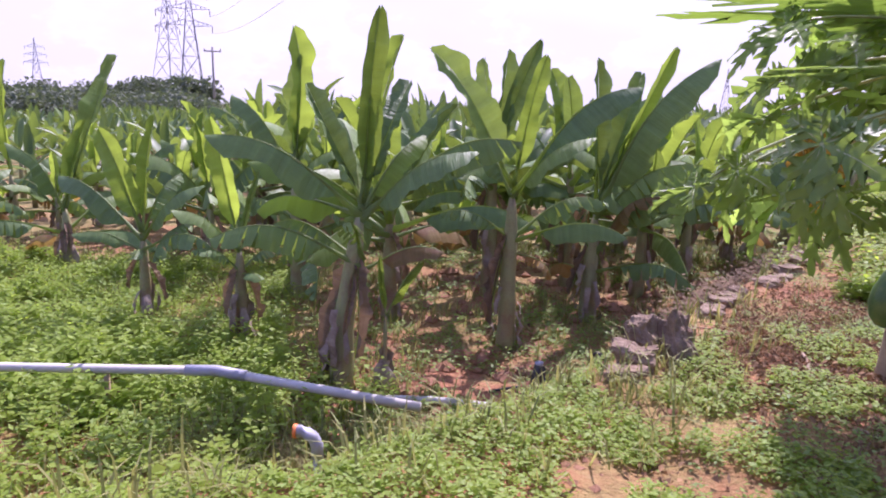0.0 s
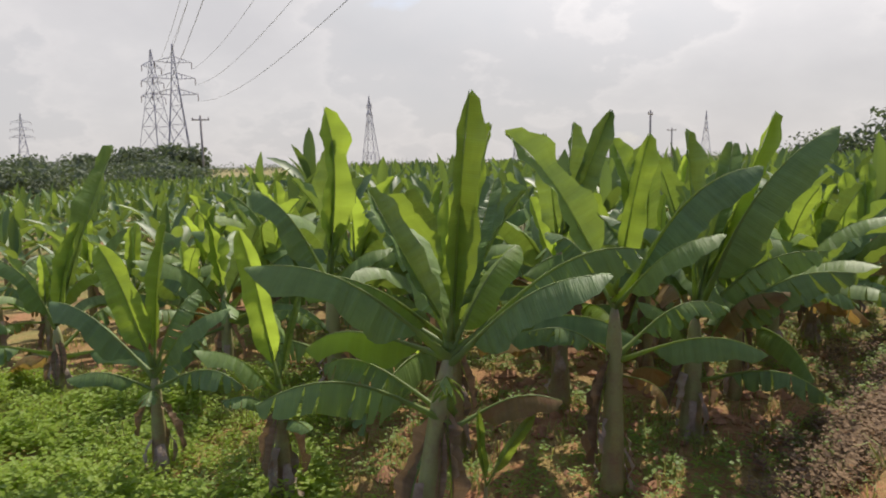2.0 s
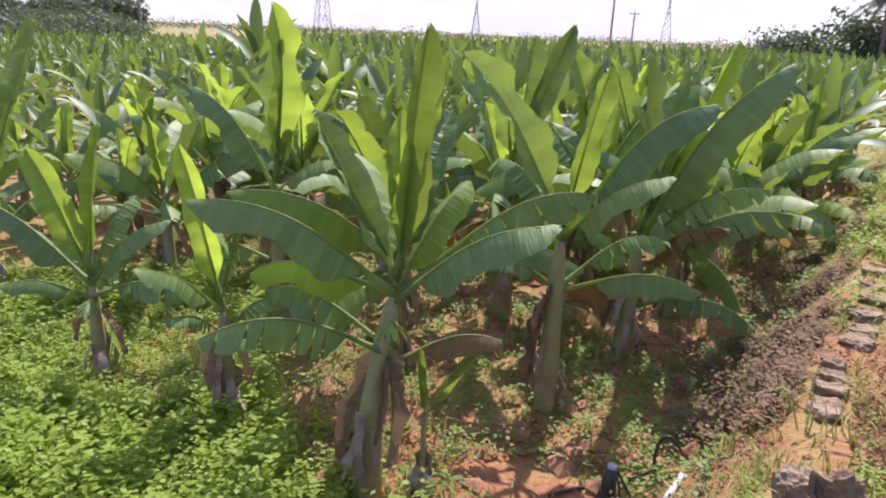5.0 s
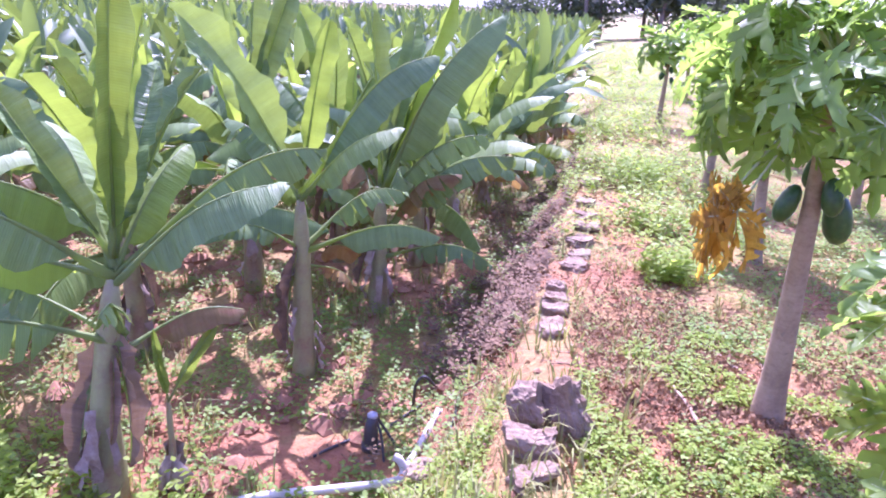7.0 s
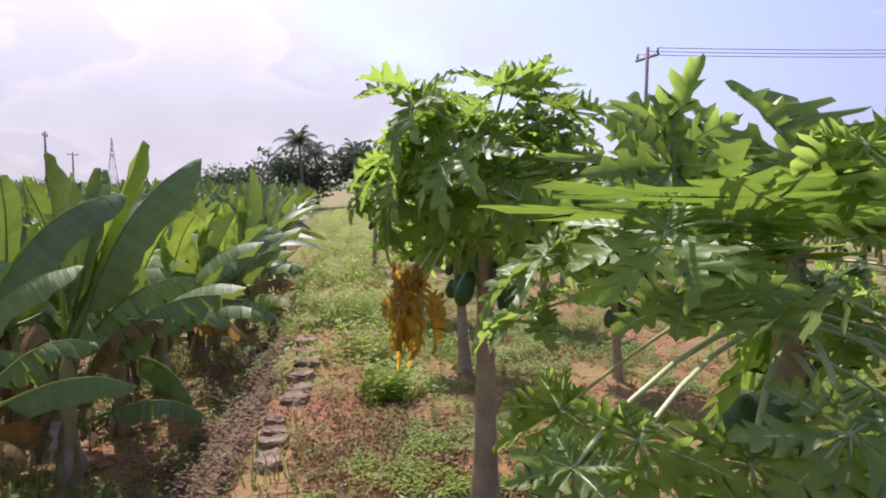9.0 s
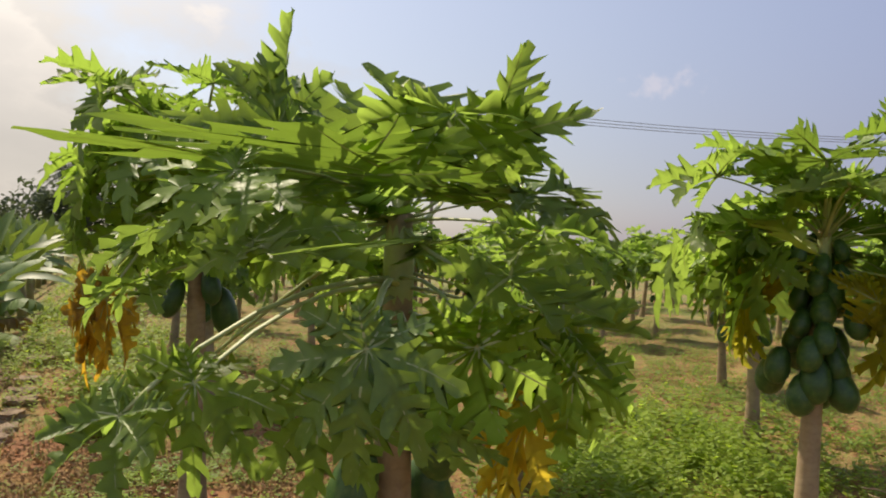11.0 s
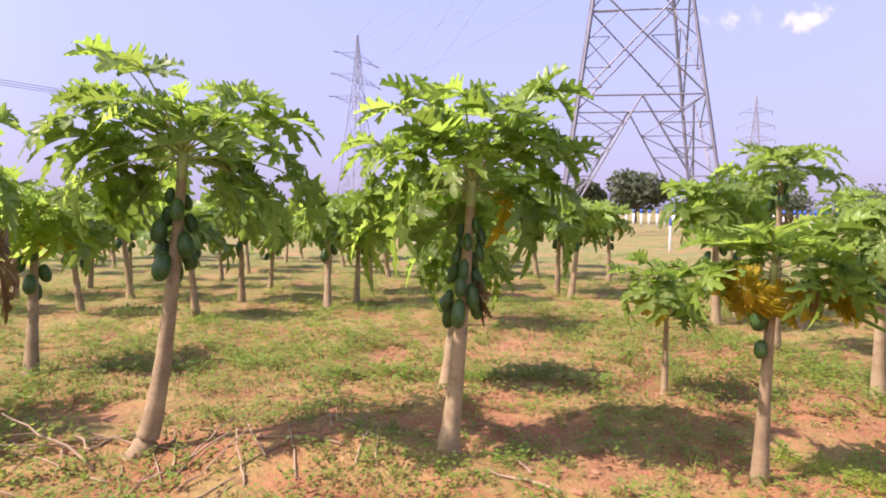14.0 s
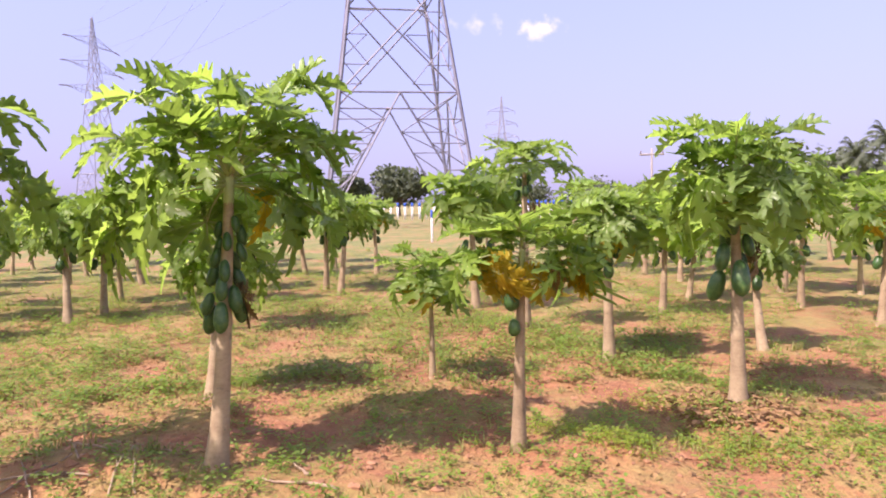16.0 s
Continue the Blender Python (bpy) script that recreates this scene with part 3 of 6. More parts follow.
def banana_base(x, y, seed, height=1.35, r0=0.085, lean=(0, 0), label="", group="banana plants in rows"):
    plant = thing("banana_plant", label or "young banana plant with broad green leaves in soil", "banana plant", group, pose(x, y, ground_z(x, y)))
    part("pseudostem", stem_mesh(seed, height, r0, lean), plant)
    part("dry_sheath", sheath_mesh(seed + 50, height, r0), plant, None, "papery brown dried leaf bases")
    if height > 0.8:
        rng = random.Random(seed + 900)
        for k in range(3):
            az = rng.uniform(0, 6.28)
            out = Vector((math.cos(az), math.sin(az), 0))
            top = Vector((lean[0] * 0.7, lean[1] * 0.7, height * rng.uniform(0.72, 0.9)))
            tip = out * rng.uniform(0.12, 0.24) + Vector((0, 0, height * rng.uniform(0.12, 0.42)))
            banana_leaf(plant, top, tip, rng.uniform(0.045, 0.085), "upright", k, out + Vector((0, 0, 0.5)), M_DEADLEAF, "dead brown leaf hanging against the stem")
    return plant


def grow_leaves(plant, seed, height, lean, count, size=1.0, spread_from=0):
    rng = random.Random(seed)
    crown = Vector((lean[0], lean[1], height))
    az0 = rng.uniform(0, 6.28)
    for k in range(count):
        f = (k + spread_from) / max(1, count + spread_from - 1)
        az = az0 + k * 2.4 + rng.uniform(-0.35, 0.35)
        el = radians(86 - 96 * f ** 0.66 + rng.uniform(-9, 9))
        length = size * (1.15 + 0.3 * math.sin(f * 3.0)) * rng.uniform(0.88, 1.12)
        kind_name = "upright" if f < 0.2 else "spread" if f < 0.6 else "arched"
        if kind_name == "arched":
            el -= radians(6)
        out = Vector((math.cos(az), math.sin(az), 0))
        d = out * math.cos(el) + Vector((0, 0, math.sin(el)))
        normal = -out * math.sin(el) + Vector((0, 0, math.cos(el))) + Vector((rng.uniform(-0.5, 0.5), rng.uniform(-0.5, 0.5), 0))
        mat = M_BANANA_PALE if (f < 0.14 or rng.random() < 0.10) else M_BANANA
        if f > 0.9 and rng.random() < 0.4:
            mat = M_BANANA_BROWN
        foot = crown - Vector((0, 0, 0.12 + 0.30 * f))
        banana_leaf(plant, foot, foot + d * length, size * rng.uniform(0.16, 0.21) * (1.0 if kind_name == "upright" else 1.3), kind_name, rng.randrange(3), normal, mat)


def banana_random(x, y, seed, size=1.0):
    rng = random.Random(seed)
    h = 1.3 * size * rng.uniform(0.85, 1.08)
    lean = (rng.uniform(-0.08, 0.08), rng.uniform(-0.08, 0.08))
    plant = banana_base(x, y, seed, h, 0.068 * size, lean)
    grow_leaves(plant, seed, h, lean, rng.randrange(12, 15), size)
    return plant


banana_one = banana_base(-0.49, 5.55, 101, 1.54, 0.085, (0.18, 0.00), "banana plant with tall upright leaf and scorched lower leaf")
banana_leaf(banana_one, (0.18, 0.00, 1.62), (0.33, -0.05, 3.07), 0.150, "upright", 0, (0.3, -1.0, 0.2), M_BANANA_PALE)
banana_leaf(banana_one, (0.18, 0.00, 1.62), (0.46, 0.30, 2.90), 0.120, "upright", 1, (-0.5, -0.9, 0.2), M_BANANA_PALE)
banana_leaf(banana_one, (0.18, 0.00, 1.51), (-0.96, -0.20, 2.12), 0.188, "spread", 0, (0.0, -0.22, 1.0), M_BANANA)
banana_leaf(banana_one, (0.18, 0.00, 1.51), (1.43, 0.30, 2.10), 0.213, "spread", 1, (0.0, -0.22, 1.0), M_BANANA)
banana_leaf(banana_one, (0.18, 0.00, 1.48), (1.07, -0.30, 2.05), 0.250, "spread", 2, (0.0, -0.22, 1.0), M_BANANA)
banana_leaf(banana_one, (0.18, 0.00, 1.62), (-0.33, 0.35, 2.52), 0.140, "upright", 2, (0.5, -0.9, 0.3), M_BANANA)
banana_leaf(banana_one, (0.18, 0.00, 1.56), (-0.13, 0.65, 2.25), 0.175, "spread", 2, (0.0, -0.22, 1.0), M_BANANA)
banana_leaf(banana_one, (0.18, 0.00, 1.62), (0.49, 0.55, 2.56), 0.170, "upright", 1, (-0.4, -0.9, 0.3), M_BANANA)
banana_leaf(banana_one, (0.18, 0.00, 1.10), (-0.92, -0.35, 1.35), 0.263, "arched", 1, (0.0, -0.12, 1.0), M_BANANA)
banana_leaf(banana_one, (0.18, 0.00, 1.12), (-0.71, 0.55, 1.31), 0.188, "arched", 0, (0.0, -0.12, 1.0), M_BANANA)
banana_leaf(banana_one, (0.18, 0.00, 1.16), (0.13, -0.60, 1.53), 0.213, "arched", 0, (0.0, -0.12, 1.0), M_BANANA)
banana_leaf(banana_one, (0.18, 0.00, 1.06), (0.83, -0.10, 1.26), 0.225, "arched", 2, (0.0, -0.12, 1.0), M_BANANA_BROWN)
banana_leaf(banana_one, (0.18, 0.00, 1.54), (0.62, 0.45, 2.13), 0.163, "spread", 2, (0.0, -0.22, 1.0), M_BANANA_PALE)
banana_leaf(banana_one, (0.18, 0.00, 1.51), (-0.79, 0.45, 1.47), 0.188, "spread", 0, (0.0, -0.22, 1.0), M_BANANA_PALE)
banana_leaf(banana_one, (0.18, 0.00, 0.94), (-0.13, 0.20, 0.67), 0.188, "arched", 1, (0.0, -0.12, 1.0), M_BANANA)

banana_two = banana_base(0.93, 6.70, 102, 1.53, 0.08, (0.01, 0.00), "banana plant with leaves spread low and high")
banana_leaf(banana_two, (0.01, 0.00, 1.61), (0.27, 0.05, 2.79), 0.150, "upright", 0, (0.1, -1.0, 0.25), M_BANANA_PALE)
banana_leaf(banana_two, (0.01, 0.00, 1.59), (-0.80, 0.15, 2.84), 0.200, "upright", 1, (0.5, -0.9, 0.2), M_BANANA)
banana_leaf(banana_two, (0.01, 0.00, 1.50), (0.69, -0.35, 2.08), 0.225, "spread", 2, (0.0, -0.22, 1.0), M_BANANA)
banana_leaf(banana_two, (0.01, 0.00, 1.52), (1.18, 0.25, 2.54), 0.250, "spread", 0, (0.0, -0.22, 1.0), M_BANANA)
banana_leaf(banana_two, (0.01, 0.00, 1.07), (1.03, -0.30, 1.20), 0.225, "arched", 2, (0.0, -0.12, 1.0), M_BANANA)
banana_leaf(banana_two, (0.01, 0.00, 1.10), (0.94, 0.20, 1.43), 0.200, "arched", 1, (0.0, -0.12, 1.0), M_BANANA)
banana_leaf(banana_two, (0.01, 0.00, 1.10), (-0.66, -0.15, 1.35), 0.213, "arched", 0, (0.0, -0.12, 1.0), M_BANANA)
banana_leaf(banana_two, (0.01, 0.00, 1.50), (-0.44, 0.50, 2.03), 0.200, "spread", 1, (0.0, -0.22, 1.0), M_BANANA)
banana_leaf(banana_two, (0.01, 0.00, 0.97), (0.42, -0.05, 0.71), 0.175, "arched", 1, (0.0, -0.12, 1.0), M_BANANA_BROWN)

banana_three = banana_base(1.90, 7.75, 103, 1.21, 0.085, (0.02, 0.00), "banana plant beside the bund with dried base")
banana_leaf(banana_three, (0.02, 0.00, 1.22), (1.12, -0.15, 2.87), 0.263, "spread", 2, (0.0, -0.22, 1.0), M_BANANA)
banana_leaf(banana_three, (0.02, 0.00, 1.29), (-0.02, 0.25, 2.88), 0.150, "upright", 2, (0.3, -1.0, 0.25), M_BANANA)
banana_leaf(banana_three, (0.02, 0.00, 1.29), (0.83, 0.35, 3.02), 0.130, "upright", 0, (0.1, -1.0, 0.25), M_BANANA_PALE)
banana_leaf(banana_three, (0.02, 0.00, 1.29), (0.53, 0.55, 2.75), 0.160, "upright", 1, (-0.4, -0.9, 0.2), M_BANANA)
banana_leaf(banana_three, (0.02, 0.00, 1.18), (1.01, -0.35, 1.81), 0.225, "spread", 1, (0.0, -0.22, 1.0), M_BANANA)
banana_leaf(banana_three, (0.02, 0.00, 0.77), (1.02, -0.75, 1.69), 0.250, "arched", 0, (0.0, -0.12, 1.0), M_BANANA)
banana_leaf(banana_three, (0.02, 0.00, 0.72), (0.61, -0.55, 1.50), 0.200, "arched", 1, (0.0, -0.12, 1.0), M_BANANA_BROWN)
banana_leaf(banana_three, (0.02, 0.00, 0.77), (-0.55, -0.15, 1.36), 0.225, "arched", 2, (0.0, -0.12, 1.0), M_BANANA)
grow_leaves(banana_three, 110, 0.95, (0.02, 0.00), 2, 0.9, 6)

banana_plant_left = banana_base(-1.63, 6.45, 104, 0.94, 0.06, (0.00, 0.00), "banana plant standing in lush weeds")
banana_leaf(banana_plant_left, (0.00, 0.00, 1.00), (-0.21, -0.05, 2.15), 0.130, "upright", 1, (0.15, -1.0, 0.2), M_BANANA_PALE)
banana_leaf(banana_plant_left, (0.00, 0.00, 1.00), (0.15, 0.20, 1.65), 0.050, "upright", 0, (0.3, -1.0, 0.2), M_BANANA)
banana_leaf(banana_plant_left, (0.00, 0.00, 0.92), (-0.49, -0.30, 1.34), 0.175, "spread", 0, (0.0, -0.22, 1.0), M_BANANA)
banana_leaf(banana_plant_left, (0.00, 0.00, 0.72), (-0.31, -0.35, 0.98), 0.200, "arched", 1, (0.0, -0.12, 1.0), M_BANANA)
banana_leaf(banana_plant_left, (0.00, 0.00, 0.73), (0.34, 0.30, 0.90), 0.200, "arched", 0, (0.0, -0.12, 1.0), M_BANANA)
banana_leaf(banana_plant_left, (0.00, 0.00, 0.70), (0.25, -0.15, 0.68), 0.200, "arched", 2, (0.0, -0.12, 1.0), M_BANANA)
banana_leaf(banana_plant_left, (0.00, 0.00, 0.94), (-0.22, 0.65, 1.42), 0.188, "spread", 1, (0.0, -0.22, 1.0), M_BANANA)

banana_plant_far_left = banana_base(-2.86, 7.05, 105, 0.93, 0.06, (0.00, 0.00), "banana plant standing in lush weeds")
banana_leaf(banana_plant_far_left, (0.00, 0.00, 0.97), (-0.33, -0.10, 2.02), 0.170, "upright", 1, (0.3, -1.0, 0.25), M_BANANA_PALE)
banana_leaf(banana_plant_far_left, (0.00, 0.00, 0.97), (0.07, 0.30, 2.15), 0.100, "upright", 0, (0.1, -1.0, 0.25), M_BANANA_PALE)
banana_leaf(banana_plant_far_left, (0.00, 0.00, 0.89), (0.71, -0.10, 1.48), 0.188, "spread", 2, (0.0, -0.22, 1.0), M_BANANA)
banana_leaf(banana_plant_far_left, (0.00, 0.00, 0.77), (-0.53, -0.35, 0.99), 0.188, "arched", 2, (0.0, -0.12, 1.0), M_BANANA)
banana_leaf(banana_plant_far_left, (0.00, 0.00, 0.79), (0.86, -0.35, 0.91), 0.225, "arched", 0, (0.0, -0.12, 1.0), M_BANANA)
banana_leaf(banana_plant_far_left, (0.00, 0.00, 0.92), (0.25, 0.45, 1.54), 0.188, "spread", 1, (0.0, -0.22, 1.0), M_BANANA)
banana_leaf(banana_plant_far_left, (0.00, 0.00, 0.89), (-0.97, 0.25, 1.50), 0.188, "spread", 0, (0.0, -0.22, 1.0), M_BANANA)
banana_leaf(banana_plant_far_left, (0.00, 0.00, 0.75), (0.09, -0.40, 0.77), 0.163, "arched", 1, (0.0, -0.12, 1.0), M_BANANA)

banana_behind = banana_base(-1.57, 8.35, 106, 1.46, 0.085, (0.00, -0.05), "banana plant with one tall folded leaf")
banana_leaf(banana_behind, (0.00, -0.05, 1.56), (0.02, -0.05, 3.20), 0.210, "upright", 1, (0.6, -0.9, 0.2), M_BANANA_PALE)
banana_leaf(banana_behind, (0.00, -0.05, 1.56), (0.18, 0.05, 3.04), 0.160, "upright", 2, (-0.7, -0.7, 0.2), M_BANANA)
banana_leaf(banana_behind, (0.00, -0.05, 1.46), (0.66, -0.25, 1.83), 0.225, "spread", 2, (0.0, -0.22, 1.0), M_BANANA)
banana_leaf(banana_behind, (0.00, -0.05, 1.46), (-0.78, 0.15, 2.42), 0.225, "spread", 0, (0.0, -0.22, 1.0), M_BANANA)
banana_leaf(banana_behind, (0.00, -0.05, 1.56), (0.33, 0.25, 2.50), 0.180, "upright", 0, (-0.4, -0.9, 0.3), M_BANANA)
banana_leaf(banana_behind, (0.00, -0.05, 0.92), (-0.55, -0.35, 1.25), 0.225, "arched", 0, (0.0, -0.12, 1.0), M_BANANA)
grow_leaves(banana_behind, 113, 1.10, (0.00, -0.05), 3, 0.95, 8)

banana_left_edge = banana_base(-5.0, 9.2, 107, 0.87, 0.07, (0, 0), "banana plant standing in lush weeds")
banana_leaf(banana_left_edge, (0.00, 0.00, 0.87), (0.29, 0.18, 2.04), 0.156, "upright", 0, (0.1, -1.0, 0.25), M_BANANA_PALE)
banana_leaf(banana_left_edge, (0.00, 0.00, 0.87), (0.37, 0.94, 2.92), 0.156, "upright", 1, (0.1, -1.0, 0.25), M_BANANA)
banana_leaf(banana_left_edge, (0.00, 0.00, 0.82), (-0.45, -0.40, 1.75), 0.176, "spread", 0, (0.0, -0.25, 1.0), M_BANANA)
grow_leaves(banana_left_edge, 114, 0.87, (0, 0), 4, 0.9, 5)

banana_far_edge = banana_base(-7.25, 11.4, 116, 1.05, 0.075, (0, 0), "banana plant with one broad yellow-green leaf")
banana_leaf(banana_far_edge, (0.00, 0.00, 1.05), (0.13, -0.05, 2.91), 0.200, "upright", 0, (0.1, -1.0, 0.2), M_BANANA_PALE)
grow_leaves(banana_far_edge, 117, 1.05, (0, 0), 6, 0.95, 5)

banana_middle = banana_base(0.79, 8.6, 108, 1.68, 0.085, (0, 0), "banana plant in the second row")
banana_leaf(banana_middle, (0.00, 0.00, 1.68), (0.14, -0.02, 2.96), 0.182, "upright", 0, (0.6, -0.9, 0.2), M_BANANA)
banana_leaf(banana_middle, (0.00, 0.00, 1.68), (0.51, -0.06, 3.07), 0.195, "upright", 2, (0.1, -1.0, 0.25), M_BANANA)
banana_leaf(banana_middle, (0.00, 0.00, 1.68), (-0.14, 0.02, 2.86), 0.169, "upright", 1, (-0.6, -0.9, 0.2), M_BANANA)
grow_leaves(banana_middle, 115, 1.68, (0, 0), 5, 0.95, 5)

banana_random(-0.32, 7.45, 109, 1.1)
banana_random(1.83, 9.1, 110, 1.15)
sucker = banana_base(-0.12, 5.5, 111, 0.67, 0.022, (0.01, 0.0), "slender banana sucker beside its parent plant")
banana_leaf(sucker, (0.01, 0, 0.62), (-0.03, -0.05, 1.12), 0.045, "upright", 0, (0.1, -1.0, 0.2), M_BANANA_PALE)
banana_leaf(sucker, (0.01, 0, 0.62), (0.30, -0.05, 1.08), 0.06, "spread", 0, (0.0, -0.8, 0.6), M_BANANA_PALE)

def merged(src, name, keep, label):
    """A simpler copy of a plant for the middle distance: its keep part, and all the rest as one crown."""
    def local(o):
        return o.matrix_basis if o.parent is src else o.parent.matrix_basis @ o.matrix_basis
    out = thing(name, label, src["category"], src["group"])
    V, F, mats, idx = [], [], [], []
    for o in src.children_recursive:
        if o.name.split(".")[0] == keep:
            part(keep, o.data, out, o.matrix_basis.copy())
            continue
        m, k = local(o), len(V)
        own = list(o.data.materials)
        mats += [mat for mat in own if mat not in mats]
        V += [m @ v.co for v in o.data.vertices]
        for p in o.data.polygons:
            F.append(tuple(i + k for i in p.vertices))
            idx.append(mats.index(own[p.material_index]))
    me = mesh_of("crown", V, F, mats[0])
    for mat in mats[1:]:
        me.materials.append(mat)
    me.polygons.foreach_set("material_index", idx)
    part("crown", me, out)
    return out


# rows behind: copies of a few plants, turned and sized
ROW_A, ROW_B = Vector((0.86, 1.0)), Vector((-1.22, 1.0))
KNOWN = [(-0.53, 5.55), (0.93, 6.70), (1.95, 7.75), (-1.66, 6.45), (-2.85, 7.05), (-1.5, 8.35), (-5.0, 9.2), (-7.25, 11.4), (0.79, 8.6), (-0.32, 7.45), (1.83, 9.1)]
MODEL_SPOTS = [(2.70, 8.75), (3.58, 9.85), (-0.5, 9.4), (0.95, 10.3), (-3.1, 9.5), (2.5, 10.7)]
models = [banana_random(*p, 300 + k) for k, p in enumerate(MODEL_SPOTS)]
KNOWN += MODEL_SPOTS
models_far = [merged(o, "banana_plant", "pseudostem", "banana plant in the rows behind") for o in models]
used_far = set()
rng = random.Random(5)
far_spots = []
for i in range(-60, 95):
    for j in range(0, 70):
        p = Vector((0.90, 6.60)) + ROW_A * 1.02 * i + ROW_B * j
        x, y = p.x + rng.uniform(-0.18, 0.18), p.y + rng.uniform(-0.18, 0.18)
        dist = math.hypot(x, y - 1.6)
        if y < 4.6 or beyond_edge(x, y) > -0.8 or dist > 78:
            continue
        if x < -0.52 * y - 2.0 and dist > 44:
            continue
        if any((x - a) ** 2 + (y - b) ** 2 < 0.9 for a, b in KNOWN):
            continue
        if abs(math.atan2(x, y)) > 1.15:
            continue
        if x < -0.9 and y < 8.2 or x < -2.2 and y < 8.9:
            continue
        if dist < 13.0:
            k = rng.randrange(6)
            m = pose(x, y, ground_z(x, y) - 0.02, 0, 0, rng.uniform(0, 360))
            if dist < 11:
                q = copy_thing(models[k], m)
            elif k not in used_far:
                used_far.add(k)
                q = models_far[k]
                q.matrix_basis = m
            else:
                q = copy_thing(models_far[k], m)
            s = rng.uniform(0.86, 1.12) * (0.74 if x < -0.2 * y - 1.2 else 1.0)
            q.scale = (s, s, s)
        else:
            far_spots.append((x, y, dist))

for k in range(6):
    if k not in used_far:
        for c in models_far[k].children_recursive:
            bpy.data.objects.remove(c)
        bpy.data.objects.remove(models_far[k])

# the far rows, past counting, are one mass of simpler plants
simple = []
for seed in range(5):
    r2 = random.Random(seed + 70)
    pieces = []
    for k in range(9):
        f = k / 8
        az, el = k * 2.4 + r2.uniform(-0.4, 0.4), radians(86 - 90 * f ** 0.66 + r2.uniform(-8, 8))
        length, hw = r2.uniform(1.1, 1.45), r2.uniform(0.12, 0.16)
        out = Vector((math.cos(az), math.sin(az), 0))
        d = out * math.cos(el) + Vector((0, 0, math.sin(el)))
        nor = -out * math.sin(el) + Vector((r2.uniform(-0.5, 0.5), r2.uniform(-0.5, 0.5), math.cos(el)))
        m = basis((0, 0, 1.25 - 0.2 * f), d, nor, hw, length, length)
        arch = 0.04 + 0.12 * f
        verts, faces = [], []
        for s in (0.16, 0.3, 0.5, 0.7, 0.88, 1.0):
            w = {0.16: 0.15, 0.3: 0.85, 0.5: 1.0, 0.7: 0.95, 0.88: 0.6, 1.0: 0.06}[s]
            z = arch * 4 * s * (1 - s)
            verts += [m @ Vector((-w, s, z + 0.05 * w)), m @ Vector((0, s, z)), m @ Vector((w, s, z + 0.05 * w))]
        for t in range(5):
            for c in range(2):
                faces.append((t * 3 + c, t * 3 + c + 1, t * 3 + c + 4, t * 3 + c + 3))
        pieces.append((verts, faces))
    simple.append(joined(pieces))
stem_simple = tube([(0, 0, -0.1), (0, 0, 0.6), (0.03, 0.02, 1.3)], [0.1, 0.085, 0.05], 6)
all_leaves, all_stems = [], []
for x, y, dist in far_spots:
    m = pose(x, y, ground_z(x, y), 0, 0, rng.uniform(0, 360)) @ Matrix.Diagonal((*(rng.uniform(0.9, 1.15) * (0.74 if x < -0.2 * y - 1.2 else 1.0),) * 3, 1))
    if 19 < dist < 25 and -19 < math.degrees(math.atan2(x + 0.3, y - 1.6)) < -12:
        m = m @ Matrix.Diagonal((1.25, 1.25, 1.38, 1))
    v, f = simple[rng.randrange(5)]
    all_leaves.append(([m @ p for p in v], f))
    if dist < 40:
        v, f = stem_simple
        all_stems.append(([m @ p for p in v], f))
rows_me = mesh_of("banana_rows", *joined(all_leaves), leaf_material("banana_leaf_far", (0.065, 0.12, 0.045), (0.14, 0.22, 0.07), (0.40, 0.54, 0.04), 0.5, 0.0, 0.22, island=True))
banana_rows = thing("banana_rows", "dense rows of green banana plants across the field", "banana plantation", me=rows_me, kind="stuff")
part("pseudostems", mesh_of("pseudostems", *joined(all_stems), M_STEM), banana_rows)


